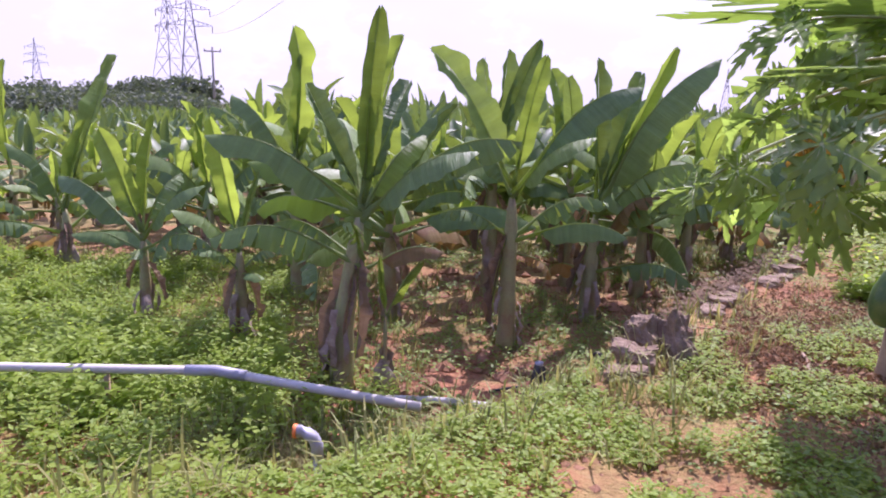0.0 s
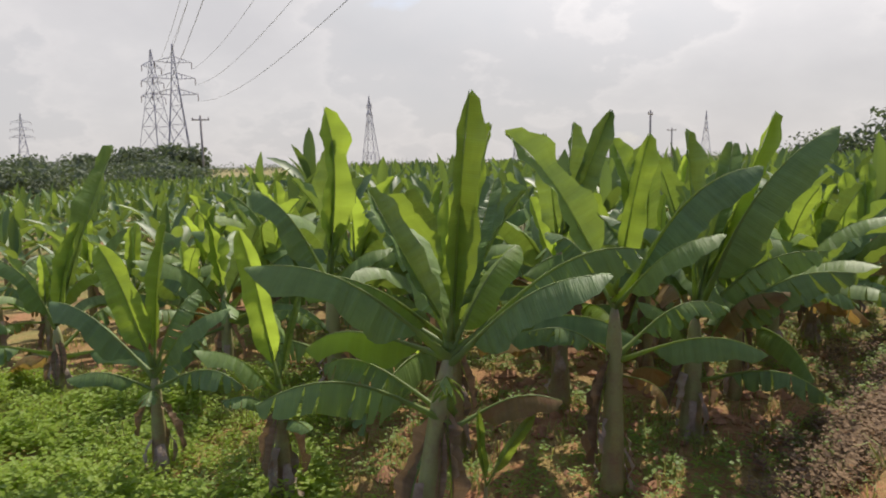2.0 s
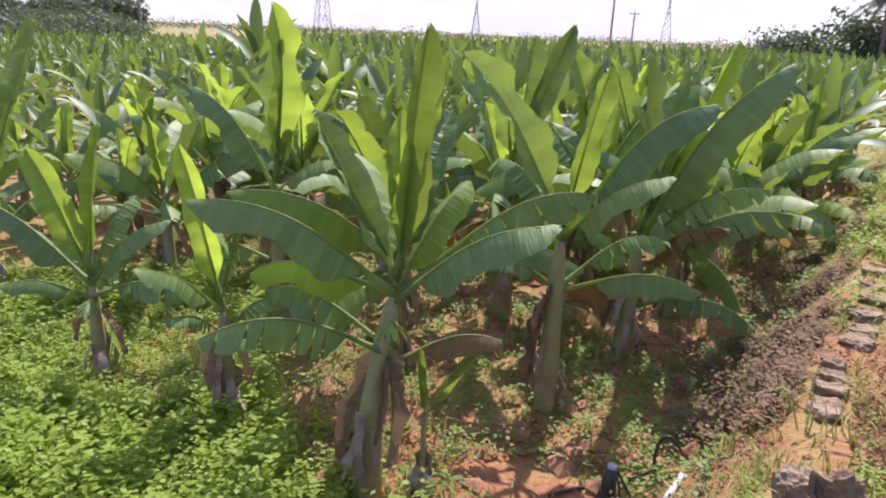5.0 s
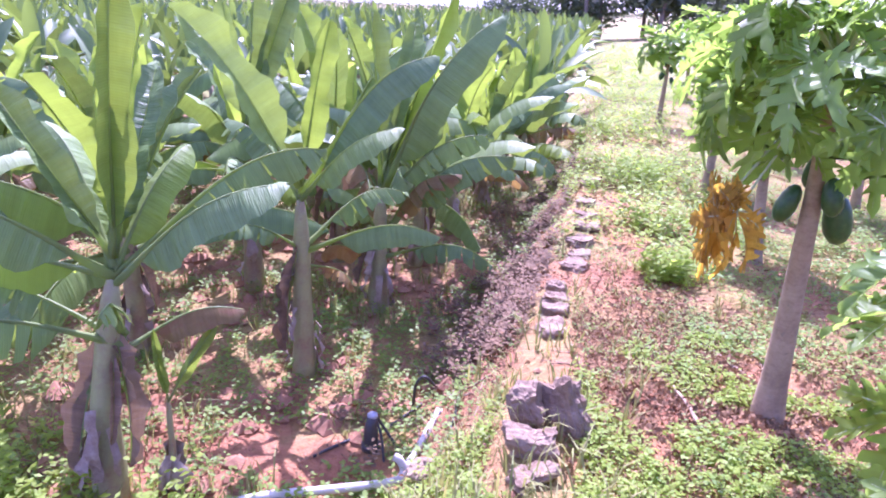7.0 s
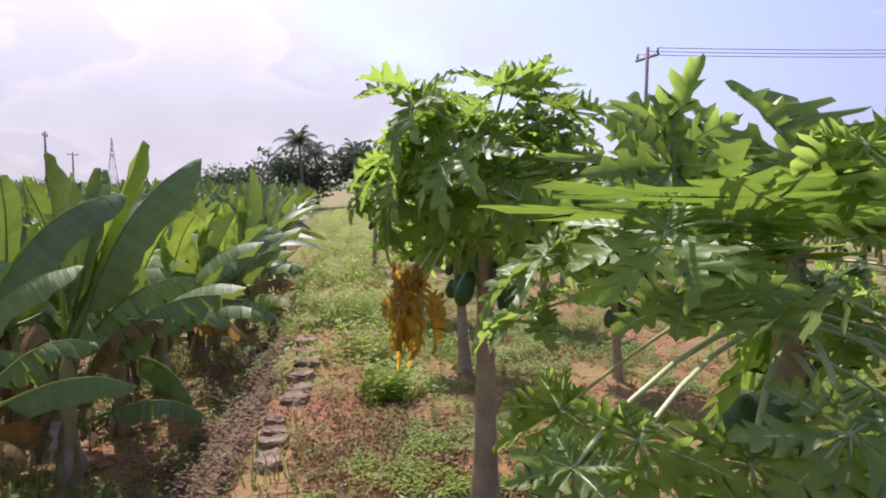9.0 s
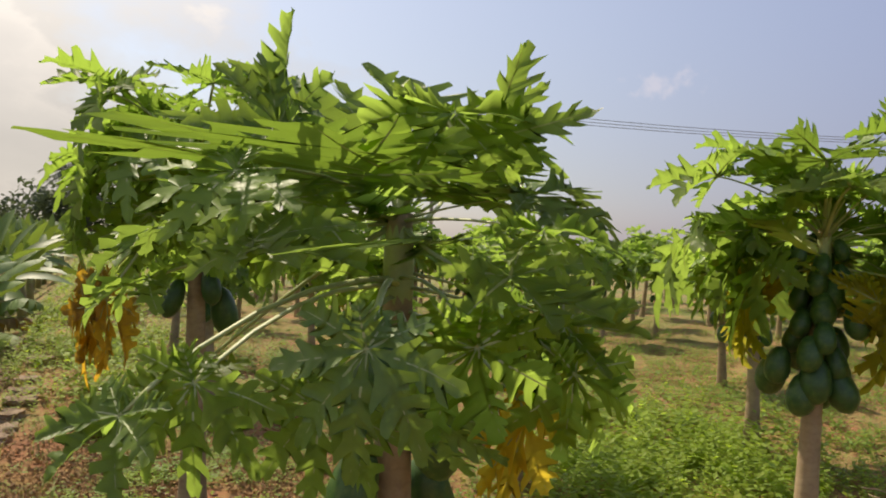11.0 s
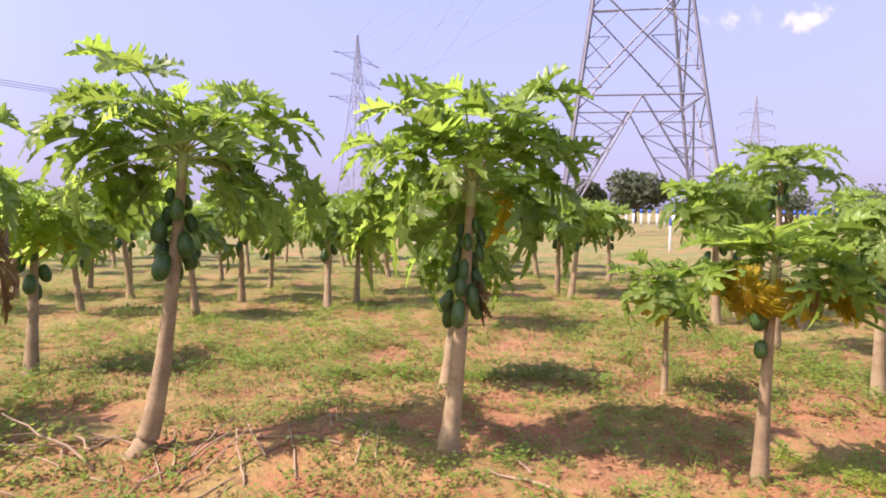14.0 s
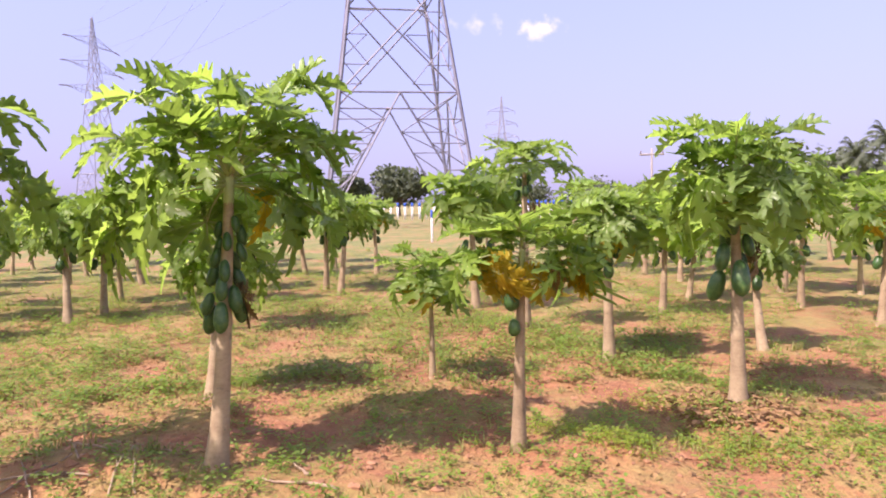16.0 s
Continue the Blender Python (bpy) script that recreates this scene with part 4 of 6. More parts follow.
# ---- papaya trees ----
def papaya_blade(seed, droop, coarse=False):
    """A deeply cut leaf of radius 1, stalk at the origin, middle lobe along y; each lobe is toothed with pointed side lobes.
    Returns the blade's shape, and that of its pale veins."""
    rng = random.Random(seed)
    verts, faces, vein_v, vein_f = [(0, 0, 0.0)], [], [], []
    lobes = [(0, 1.0), (38, 0.96), (-38, 0.96), (78, 0.86), (-78, 0.86), (124, 0.66), (-124, 0.66)]
    if not coarse:
        lobes += [(162, 0.4), (-162, 0.4)]
    for deg, length in lobes:
        ang = radians(deg + rng.uniform(-6, 6))
        length *= rng.uniform(0.88, 1.1)
        ax, ay = math.sin(ang), math.cos(ang)
        px, py = ay, -ax
        dr = droop * rng.uniform(0.7, 1.35)
        boat, twist = rng.uniform(0.2, 1.0), rng.uniform(-0.7, 0.7)
        bow, pitch = rng.uniform(-0.16, 0.16), rng.uniform(-0.38, 0.32)
        # stations along the lobe and half-widths; the wide ones are the tips of side lobes
        if coarse:
            prof = [(0.1, 0.04), (0.56, 0.25), (0.53, 0.09), (0.84, 0.18), (1.0, 0.0)]
            mids = [0.1, 0.42, 0.53, 0.70, 1.0]
        else:
            prof = [(0.06, 0.022), (0.22, 0.05), (0.30, 0.10), (0.42, 0.205), (0.47, 0.20), (0.42, 0.115), (0.50, 0.105), (0.58, 0.18), (0.65, 0.205), (0.68, 0.185), (0.61, 0.095), (0.68, 0.085),
                    (0.78, 0.15), (0.84, 0.155), (0.78, 0.07), (0.86, 0.065), (0.93, 0.075), (0.98, 0.035), (1.0, 0.0)]
            mids = [0.06, 0.20, 0.28, 0.34, 0.38, 0.42, 0.47, 0.51, 0.55, 0.58, 0.61, 0.66, 0.70, 0.74, 0.78, 0.84, 0.89, 0.95, 1.0]
        base = len(verts)
        def lift(r, ww):
            return -dr * r * r + (0.20 + pitch) * r + abs(ww) * boat + ww * twist
        jit_l, jit_r = rng.uniform(0.85, 1.15), rng.uniform(0.85, 1.15)
        for (s, w), ms in zip(prof, mids):
            for c in (-1, 0, 1):
                r = length * (s if c else ms) * (1 + (rng.uniform(-0.04, 0.04) if c else 0))
                ww = w * c * (jit_l if c < 0 else jit_r) * rng.uniform(0.92, 1.08) * (0.62 + 0.5 * length)
                sb = bow * r * r
                verts.append((ax * r + px * (ww + sb), ay * r + py * (ww + sb), lift(r, ww) + (rng.uniform(-0.035, 0.035) if c else rng.uniform(-0.012, 0.012))))
        for k in range(len(prof) - 1):
            a0, m0, b0 = base + 3 * k, base + 3 * k + 1, base + 3 * k + 2
            faces += [(m0, m0 + 3, a0 + 3), (m0, a0 + 3, a0), (m0, b0, b0 + 3), (m0, b0 + 3, m0 + 3)]
        faces.append((0, base + 1, base))
        faces.append((0, base + 2, base + 1))
        if not coarse:
            b = len(vein_v)
            for s in (0.0, 0.3, 0.6, 0.9):
                r, hw = length * s, 0.016 * (1.05 - s)
                sb = bow * r * r
                for c in (-1, 1):
                    vein_v.append((ax * r + px * (sb + c * hw), ay * r + py * (sb + c * hw), lift(r, 0) + 0.006))
            for k in range(3):
                vein_f.append((b + 2 * k, b + 2 * k + 1, b + 2 * k + 3, b + 2 * k + 2))
    return verts, faces, vein_v, vein_f


def papaya_blade_mesh(shape, mat):
    v, f, vv, vf = shape
    me = mesh_of("papaya_leaf", *joined([(v, f), (vv, vf)]), mat)
    if vf:
        me.materials.append(M_PETIOLE)
        me.polygons.foreach_set("material_index", [0] * len(f) + [1] * len(vf))
    return me


DROOPS = (0.10, 0.2, 0.32, 0.5, 0.75, 0.4)
P_MESH = {}
for mat in (M_PAPAYA, M_PAPAYA_YOUNG, M_YELLOW, M_OLIVE, M_WITHER, M_ORANGE_LEAF):
    P_MESH[mat.name] = [papaya_blade_mesh(papaya_blade(20 + k, d), mat) for k, d in enumerate(DROOPS)]
    P_MESH[mat.name + " coarse"] = [papaya_blade_mesh(papaya_blade(20 + k, d, True), mat) for k, d in enumerate(DROOPS)]


def petiole_mesh(bend, coarse=False):
    pts = [(0, s, bend * 4 * s * (1 - s) + 0.25 * bend * s) for s in (0, 0.15, 0.35, 0.55, 0.75, 0.9, 1.0)]
    if coarse:
        v, f = tube([pts[0], pts[3], pts[6]], [0.02, 0.014, 0.010], 3, False)
    else:
        v, f = tube(pts, [0.013, 0.010, 0.0085, 0.0075, 0.007, 0.0065, 0.006], 6)
    return mesh_of("leaf_stalk", v, f, M_PETIOLE)


STALKS = [petiole_mesh(b) for b in (-0.09, 0.03, 0.10)]
STALKS_COARSE = [petiole_mesh(b, True) for b in (-0.09, 0.03, 0.10)]


def fruit_shape(coarse=False):
    prof = [(0.0, 0.0), (0.03, 0.18), (0.12, 0.33), (0.30, 0.44), (0.55, 0.5), (0.75, 0.46), (0.9, 0.32), (0.97, 0.16), (1.0, 0.0)]
    verts, faces, n = [], [], 6 if coarse else 12
    if coarse:
        prof = prof[::2]
    for s, r in prof:
        for k in range(n):
            t = 2 * math.pi * k / n
            rr = r * (1 + 0.035 * math.cos(5 * t))
            verts.append((0.62 * rr * math.cos(t), 0.62 * rr * math.sin(t), -s))
    for j in range(len(prof) - 1):
        for k in range(n):
            k2 = (k + 1) % n
            faces.append((j * n + k, (j + 1) * n + k, (j + 1) * n + k2, j * n + k2))
    return verts, faces


FRUIT_ME = mesh_of("papaya_fruit", *fruit_shape(), M_FRUIT)
FRUIT_COARSE = mesh_of("papaya_fruit", *fruit_shape(True), M_FRUIT)


def papaya_leaf(tree, foot, end, along, normal, lamina, kshape, mat, bend=1, label="", narrow=1.0):
    """One leaf: its stalk from foot to end, and its blade pointing along; all in the tree's own metres."""
    d = Vector(end) - Vector(foot)
    m = basis(foot, d, Vector((0.01, 0.02, 1)), 1.0, d.length, d.length)
    st = part("leaf_stalk", STALKS[bend], tree, m)
    tip = m @ Vector((0, 1.0, 0.25 * (-0.09, 0.03, 0.10)[bend]))
    part("leaf_blade", P_MESH[mat.name][kshape], st, m.inverted() @ basis(tip, along, normal, lamina * narrow, lamina, lamina), label)


def papaya_tree(x, y, seed, height, lean=(0, 0), r0=0.065, leaves=24, size=1.0, stalk=0.62, fruits=10, fruit_size=0.2,
                fruit_from=0.45, fruit_to=0.85, yellow=2, bow=1.6, label="", withered=0, flat=0.0, low=0.0, coarse=False, long=1.0, young=0.18, dome=0.0, open_at=None, wide=0.36):
    """height: of the growing point; lean: its offset from the foot; bow: how the trunk curves."""
    rng = random.Random(seed)
    tree = thing("papaya_tree", label or "papaya tree with lobed leaves and green fruit", "papaya tree", "papaya trees in the orchard", pose(x, y, ground_z(x, y)))
    def at(s):
        return Vector((lean[0] * s ** bow, lean[1] * s ** bow, -0.08 + (height + 0.08) * s))
    steps = 16 if coarse else 44
    pts = [at((k / steps) ** 1.3) for k in range(steps + 1)]
    rad = []
    for k in range(steps + 1):
        s = (k / steps) ** 1.3
        rad.append(r0 * (1.0 - 0.52 * s ** 1.3 + 0.75 * math.exp(-s * 9)) * (1 + (0.008 if k % 3 == 0 else -0.003) + rng.uniform(-0.012, 0.012)))
    v, f = tube(pts, rad, 8 if coarse else 12)
    part("trunk", mesh_of("trunk", v, f, M_TRUNK), tree)
    if not coarse:
        # the young green top of the stem
        tops = [at(1.0 - 0.24 / height * (1 - u)) for u in (0, 0.3, 0.6, 0.85, 1.0)] + [at(1.0) + Vector((0, 0, 0.05))]
        v, f = tube(tops, [r0 * 0.52, r0 * 0.60, r0 * 0.58, r0 * 0.5, r0 * 0.4, r0 * 0.12], 10)
        part("stem_top", mesh_of("stem_top", v, f, M_PETIOLE), tree, None, "pale green stem top")
    az0 = rng.uniform(0, 6.28)
    for k in range(leaves):
        f = k / max(1, leaves - 1)
        az = az0 + k * 2.3998 + rng.uniform(-0.2, 0.2)
        # an umbrella in tiers: the upper stalks rise steeply, the lowest sag; the few newest leaves are small
        newest = k < 3
        el = radians(56 - 10 * flat + 14 * dome - (77 - 20 * flat + 14 * dome) * f + rng.uniform(-8, 8) + (6 if newest else 0))
        if open_at is not None and f > 0.5:
            # few low leaves over the hanging fruit
            turn = (az - radians(open_at) + math.pi) % (2 * math.pi) - math.pi
            if abs(turn) < 0.9:
                az += 1.1 if turn > 0 else -1.1
        at_s = 1.0 - (0.03 + 0.13 * f) * (0.5 / max(0.5, height)) * 1.3
        foot = at(at_s)
        out = Vector((math.cos(az), math.sin(az), 0))
        d = out * math.cos(el) + Vector((0, 0, math.sin(el)))
        length = stalk * (0.30 if newest else (1.0, 0.62, 0.84, 0.5)[k % 4] * min(1.0, 0.74 + 0.9 * f)) * rng.uniform(0.88, 1.1)
        bend = 1 if f < 0.35 else 2
        if k % 4 == 3 and f > 0.35:
            # shorter stalks whose blades hang before the stem
            el -= radians(14)
            d = out * math.cos(el) + Vector((0, 0, math.sin(el)))
        is_yellow = f > 0.5 and k >= leaves - yellow
        if is_yellow:
            length *= 0.8
        m = basis(foot, d, Vector((0, 0, 1)) + out * 0.02, 1.0, length, length)
        st = part("leaf_stalk", (STALKS_COARSE if coarse else STALKS)[bend], tree, m)
        lamina = size * (0.22 if newest else 0.315) * rng.uniform(0.86, 1.12)
        if is_yellow:
            lamina *= 0.85
        mat = M_YELLOW if is_yellow else M_PAPAYA_YOUNG if (f < 0.22 or rng.random() < young) else M_PAPAYA
        tilt = (12 if newest else 10 - 34 * f - 36 * f ** 2) - (34 if is_yellow else 0) + rng.uniform(-15, 15) - low * 12
        tr = radians(tilt)
        along = out * math.cos(tr) + Vector((0, 0, math.sin(tr)))
        nor = -out * math.sin(tr) + Vector((0, 0, math.cos(tr))) + Vector((rng.uniform(-0.4, 0.4), rng.uniform(-0.4, 0.4), 0))
        tip = m @ Vector((0, 1.0, (0.25 * (-0.09, 0.03, 0.10)[bend])))
        world_m = basis(tip, along, nor, lamina * (0.6 if is_yellow else 1.0), lamina, lamina)
        kshape = min(5, int(f * 5) + rng.randrange(2))
        part("leaf_blade", P_MESH[mat.name + (" coarse" if coarse else "")][kshape], st, m.inverted() @ world_m, "yellowed leaf" if is_yellow else "")
    for k in range(withered):
        az = rng.uniform(0, 6.28)
        foot = at(0.84)
        d = Vector((math.cos(az) * 0.5, math.sin(az) * 0.5, -0.85)).normalized()
        m = basis(foot, d, Vector((0, 0, 1)), 1.0, 0.4, 0.4)
        st = part("leaf_stalk", STALKS[1], tree, m)
        world_m = basis(m @ Vector((0, 1, 0)), (0.05, 0.1, -1), (math.cos(az), math.sin(az), 0.2), 0.12, 0.3, 0.2)
        part("leaf_blade", P_MESH[M_WITHER.name][4], st, m.inverted() @ world_m, "brown withered hanging leaf")
    for k in range(fruits):
        s = fruit_from + (fruit_to - fruit_from) * (k + 0.5) / fruits
        az = k * 2.4 + rng.uniform(-0.4, 0.4)
        big = fruit_size * (1.15 - 0.45 * (k / max(1, fruits))) * rng.uniform(0.85, 1.12)
        c = at(s)
        out = Vector((math.cos(az), math.sin(az), 0))
        r_here = r0 * (1 - 0.5 * s)
        p = c + out * (r_here + (0.2 if k % 3 else wide) * big) + Vector((0, 0, 0.45 * big * long))
        m = basis(p, out.cross(Vector((0, 0, 1))), Vector((0, 0, 1)) - out * rng.uniform(0.15, 0.4), big * rng.uniform(0.9, 1.05), big, big * long)
        part("fruit", FRUIT_COARSE if coarse else FRUIT_ME, tree, m)
    return tree


edge_papaya = papaya_tree(2.95, 3.95, 11, 1.92, (-0.03, 0.02), 0.064, 38, 1.0, 0.64, 4, 0.2, 0.60, 0.74, 0, 1.5, "papaya tree beside the bund with one withered orange leaf", low=0.9, long=1.15, dome=0.4, young=0.4)
papaya_leaf(edge_papaya, (-0.02, 0.03, 1.80), (-0.62, 0.02, 1.22), (-0.1, 0.0, -1.0), (-0.7, -0.6, 0.2), 0.40, 4, M_ORANGE_LEAF, 1, "withered orange-brown leaf hanging down", 0.3)
papaya_leaf(edge_papaya, (-0.02, 0.03, 1.80), (-0.58, -0.06, 1.25), (0.1, -0.1, -1.0), (-0.2, -0.9, 0.2), 0.36, 3, M_ORANGE_LEAF, 1, "withered orange-brown leaf hanging down", 0.4)
broad_papaya = papaya_tree(1.84, 2.04, 12, 1.68, (0.0, 0.02), 0.065, 4, 0.6, 0.22, 5, 0.2, 0.55, 0.82, 0, 1.5, "low broad papaya tree with many long leaf stalks")
papaya_leaf(broad_papaya, (0.0, 0.02, 1.66), (0.01, -0.11, 1.92), (0.51, -0.84, 0.18), (-0.6, -0.35, 0.75), 0.22, 3, M_PAPAYA, 0)
papaya_leaf(broad_papaya, (0.0, 0.02, 1.66), (-0.12, 0.29, 1.89), (-0.05, -0.35, 0.94), (-0.6, -0.35, 0.75), 0.23, 0, M_PAPAYA, 0)
papaya_leaf(broad_papaya, (0.0, 0.02, 1.66), (-0.24, 0.20, 1.87), (-0.57, 0.48, 0.67), (-0.5, -0.75, 0.1), 0.20, 2, M_PAPAYA, 0)
papaya_leaf(broad_papaya, (0.0, 0.02, 1.66), (-0.47, 0.10, 1.72), (-0.90, 0.05, -0.5), (-0.35, -0.6, 0.75), 0.16, 3, M_PAPAYA_YOUNG, 2)
papaya_leaf(broad_papaya, (0.0, 0.02, 1.66), (-0.26, 0.15, 1.69), (-0.75, 0.45, -0.4), (-0.45, -0.7, 0.55), 0.20, 3, M_PAPAYA_YOUNG, 1)
papaya_leaf(broad_papaya, (0.0, 0.02, 1.66), (-0.15, -0.34, 1.56), (0.29, -0.72, -0.63), (-0.3, -0.4, 0.8), 0.20, 2, M_PAPAYA, 0)
papaya_leaf(broad_papaya, (0.0, 0.02, 1.66), (0.25, -0.22, 1.74), (0.50, -0.86, -0.07), (-0.5, -0.3, 0.8), 0.23, 3, M_PAPAYA, 1)
papaya_leaf(broad_papaya, (0.0, 0.02, 1.66), (-0.45, 0.06, 1.59), (-0.48, -0.74, -0.48), (-0.6, -0.35, 0.75), 0.15, 2, M_PAPAYA, 2)
papaya_leaf(broad_papaya, (0.0, 0.02, 1.50), (-0.55, 0.09, 1.33), (-0.48, -0.28, -0.83), (-0.6, -0.35, 0.75), 0.17, 3, M_PAPAYA, 2)
papaya_leaf(broad_papaya, (0.0, 0.02, 1.50), (-0.50, -0.24, 1.42), (-0.34, -0.17, -0.93), (-0.6, -0.35, 0.75), 0.19, 3, M_PAPAYA, 2)
papaya_leaf(broad_papaya, (0.0, 0.02, 1.52), (-0.27, -0.33, 1.41), (-0.09, 0.00, -1.00), (-0.6, -0.35, 0.75), 0.20, 3, M_PAPAYA, 2)
papaya_leaf(broad_papaya, (0.0, 0.02, 1.66), (-0.03, -0.04, 1.75), (-0.42, -0.32, 0.85), (-0.6, -0.35, 0.75), 0.13, 0, M_PAPAYA_YOUNG, 1)
papaya_leaf(broad_papaya, (0.0, 0.02, 1.66), (-0.15, 0.06, 1.76), (-0.61, 0.27, 0.75), (-0.5, -0.75, 0.1), 0.17, 2, M_PAPAYA_YOUNG, 0)
papaya_leaf(broad_papaya, (0.0, 0.02, 1.66), (0.10, 0.12, 1.84), (-0.19, 0.38, 0.90), (-0.6, -0.35, 0.75), 0.22, 0, M_PAPAYA, 0)
papaya_leaf(broad_papaya, (0.0, 0.02, 1.66), (0.28, -0.08, 1.91), (0.09, -0.13, 0.99), (-0.6, -0.35, 0.75), 0.22, 0, M_PAPAYA, 0)
papaya_leaf(broad_papaya, (0.0, 0.02, 1.66), (0.19, 0.07, 1.90), (0.16, 0.31, 0.94), (-0.6, -0.35, 0.75), 0.22, 1, M_PAPAYA, 0)
papaya_leaf(broad_papaya, (0.0, 0.02, 1.45), (0.02, -0.32, 1.22), (-0.45, 0.00, -0.89), (-0.6, -0.35, 0.75), 0.23, 4, M_YELLOW, 2, "yellow drooping leaf", 0.55)
papaya_leaf(broad_papaya, (0.0, 0.02, 1.66), (-0.23, 0.56, 1.63), (-0.46, 0.80, -0.40), (-0.35, -0.4, 0.85), 0.22, 3, M_PAPAYA, 1)
papaya_leaf(broad_papaya, (0.0, 0.02, 1.54), (0.21, -0.34, 1.42), (0.50, -0.85, 0.15), (-0.6, -0.2, 0.75), 0.22, 2, M_PAPAYA, 1)
papaya_leaf(broad_papaya, (0.0, 0.02, 1.52), (-0.63, 0.18, 1.27), (-0.81, 0.12, -0.58), (-0.5, -0.3, 0.8), 0.16, 2, M_PAPAYA, 2)
papaya_leaf(broad_papaya, (0.0, 0.02, 1.66), (0.27, 0.42, 1.85), (0.03, 0.94, 0.34), (-0.35, -0.4, 0.85), 0.23, 3, M_PAPAYA, 0)
papaya_leaf(broad_papaya, (0.0, 0.02, 1.66), (0.50, 0.14, 1.82), (0.78, -0.54, 0.31), (-0.6, -0.2, 0.75), 0.23, 3, M_PAPAYA, 0)
papaya_leaf(broad_papaya, (0.0, 0.02, 1.66), (0.28, 0.22, 1.87), (0.26, 0.59, 0.77), (-0.5, -0.3, 0.8), 0.23, 0, M_PAPAYA, 0)
papaya_leaf(broad_papaya, (0.0, 0.02, 1.66), (-0.16, -0.41, 1.64), (-0.31, -0.92, -0.23), (-0.35, -0.4, 0.85), 0.14, 3, M_PAPAYA_YOUNG, 1)
papaya_leaf(broad_papaya, (0.0, 0.02, 1.48), (-0.38, -0.05, 1.28), (-0.41, -0.16, -0.90), (-0.6, -0.35, 0.75), 0.17, 3, M_PAPAYA, 2)
papaya_leaf(broad_papaya, (0.0, 0.02, 1.50), (0.07, -0.41, 1.32), (0.33, -0.52, -0.79), (-0.6, -0.2, 0.75), 0.23, 3, M_PAPAYA, 2)
papaya_leaf(broad_papaya, (0.0, 0.02, 1.45), (-0.23, -0.19, 1.26), (0.07, -0.22, -0.97), (-0.6, -0.35, 0.75), 0.15, 3, M_PAPAYA, 2)
papaya_leaf(broad_papaya, (0.0, 0.02, 1.66), (-0.24, 0.48, 1.23), (-0.43, 0.65, -0.62), (-0.5, -0.3, 0.8), 0.23, 2, M_PAPAYA, 1)
papaya_leaf(broad_papaya, (0.0, 0.02, 1.66), (-0.30, 0.54, 1.49), (-0.16, 0.96, -0.24), (-0.35, -0.4, 0.85), 0.20, 3, M_PAPAYA, 1)
laden_papaya = papaya_tree(3.98, 1.14, 13, 1.88, (0.0, -0.03), 0.056, 32, 1.0, 0.56, 30, 0.185, 0.60, 0.97, 2, 1.4, "papaya tree laden with dark green fruit", long=0.95, dome=1.0, open_at=-170, wide=0.62)
for end, along, normal, lamina, narrow in (((-0.14, -0.24, 1.56), (-0.05, -0.55, -0.8), (-0.8, -0.45, 0.35), 0.36, 0.55), ((0.02, -0.40, 1.52), (0.05, -0.25, -1.0), (-0.9, -0.2, 0.2), 0.38, 0.45),
                                             ((-0.10, -0.34, 1.50), (-0.1, -0.1, -1.0), (-0.7, -0.5, 0.2), 0.36, 0.4), ((-0.06, 0.28, 1.52), (-0.05, 0.3, -1.0), (-0.9, 0.3, 0.2), 0.34, 0.45),
                                             ((0.2, 0.32, 1.48), (0.1, 0.3, -0.9), (-0.7, 0.5, 0.3), 0.34, 0.5)):
    papaya_leaf(laden_papaya, (0.0, -0.02, 1.70), end, along, normal, lamina, 4, M_OLIVE, 2, "yellow-green drooping leaf", narrow)
papaya_leaf(laden_papaya, (0.0, -0.02, 1.70), (-0.05, -0.60, 1.48), (0.0, -0.05, -1.0), (-0.9, -0.2, 0.1), 0.34, 3, M_WITHER, 2, "brown withered hanging leaf", 0.3)
papaya_tree(5.61, -0.25, 14, 2.20, (-0.10, -0.40), 0.064, 36, 1.08, 0.80, 12, 0.19, 0.60, 0.86, 0, 0.45, "papaya tree with a leaning swollen trunk", low=0.1, dome=0.0, open_at=172)
hanging_papaya = papaya_tree(4.28, -2.07, 15, 1.95, (-0.09, -0.16), 0.058, 42, 1.08, 0.78, 18, 0.135, 0.51, 0.84, 1, 0.7, "papaya tree with a row of hanging green fruit", long=1.25, dome=1.0, open_at=146)
papaya_leaf(hanging_papaya, (-0.05, -0.09, 1.30), (-0.13, -0.19, 1.12), (-0.05, -0.1, -1.0), (-0.7, 0.6, 0.1), 0.26, 4, M_WITHER, 2, "brown withered hanging leaf", 0.35)
small_papaya = papaya_tree(2.76, -3.46, 16, 1.45, (-0.04, -0.02), 0.045, 18, 0.80, 0.42, 0, 0.13, 0.48, 0.74, 0, 1.4, "small bright papaya tree with yellow lower leaves", flat=0.9, young=0.85, low=-1.5, open_at=118)
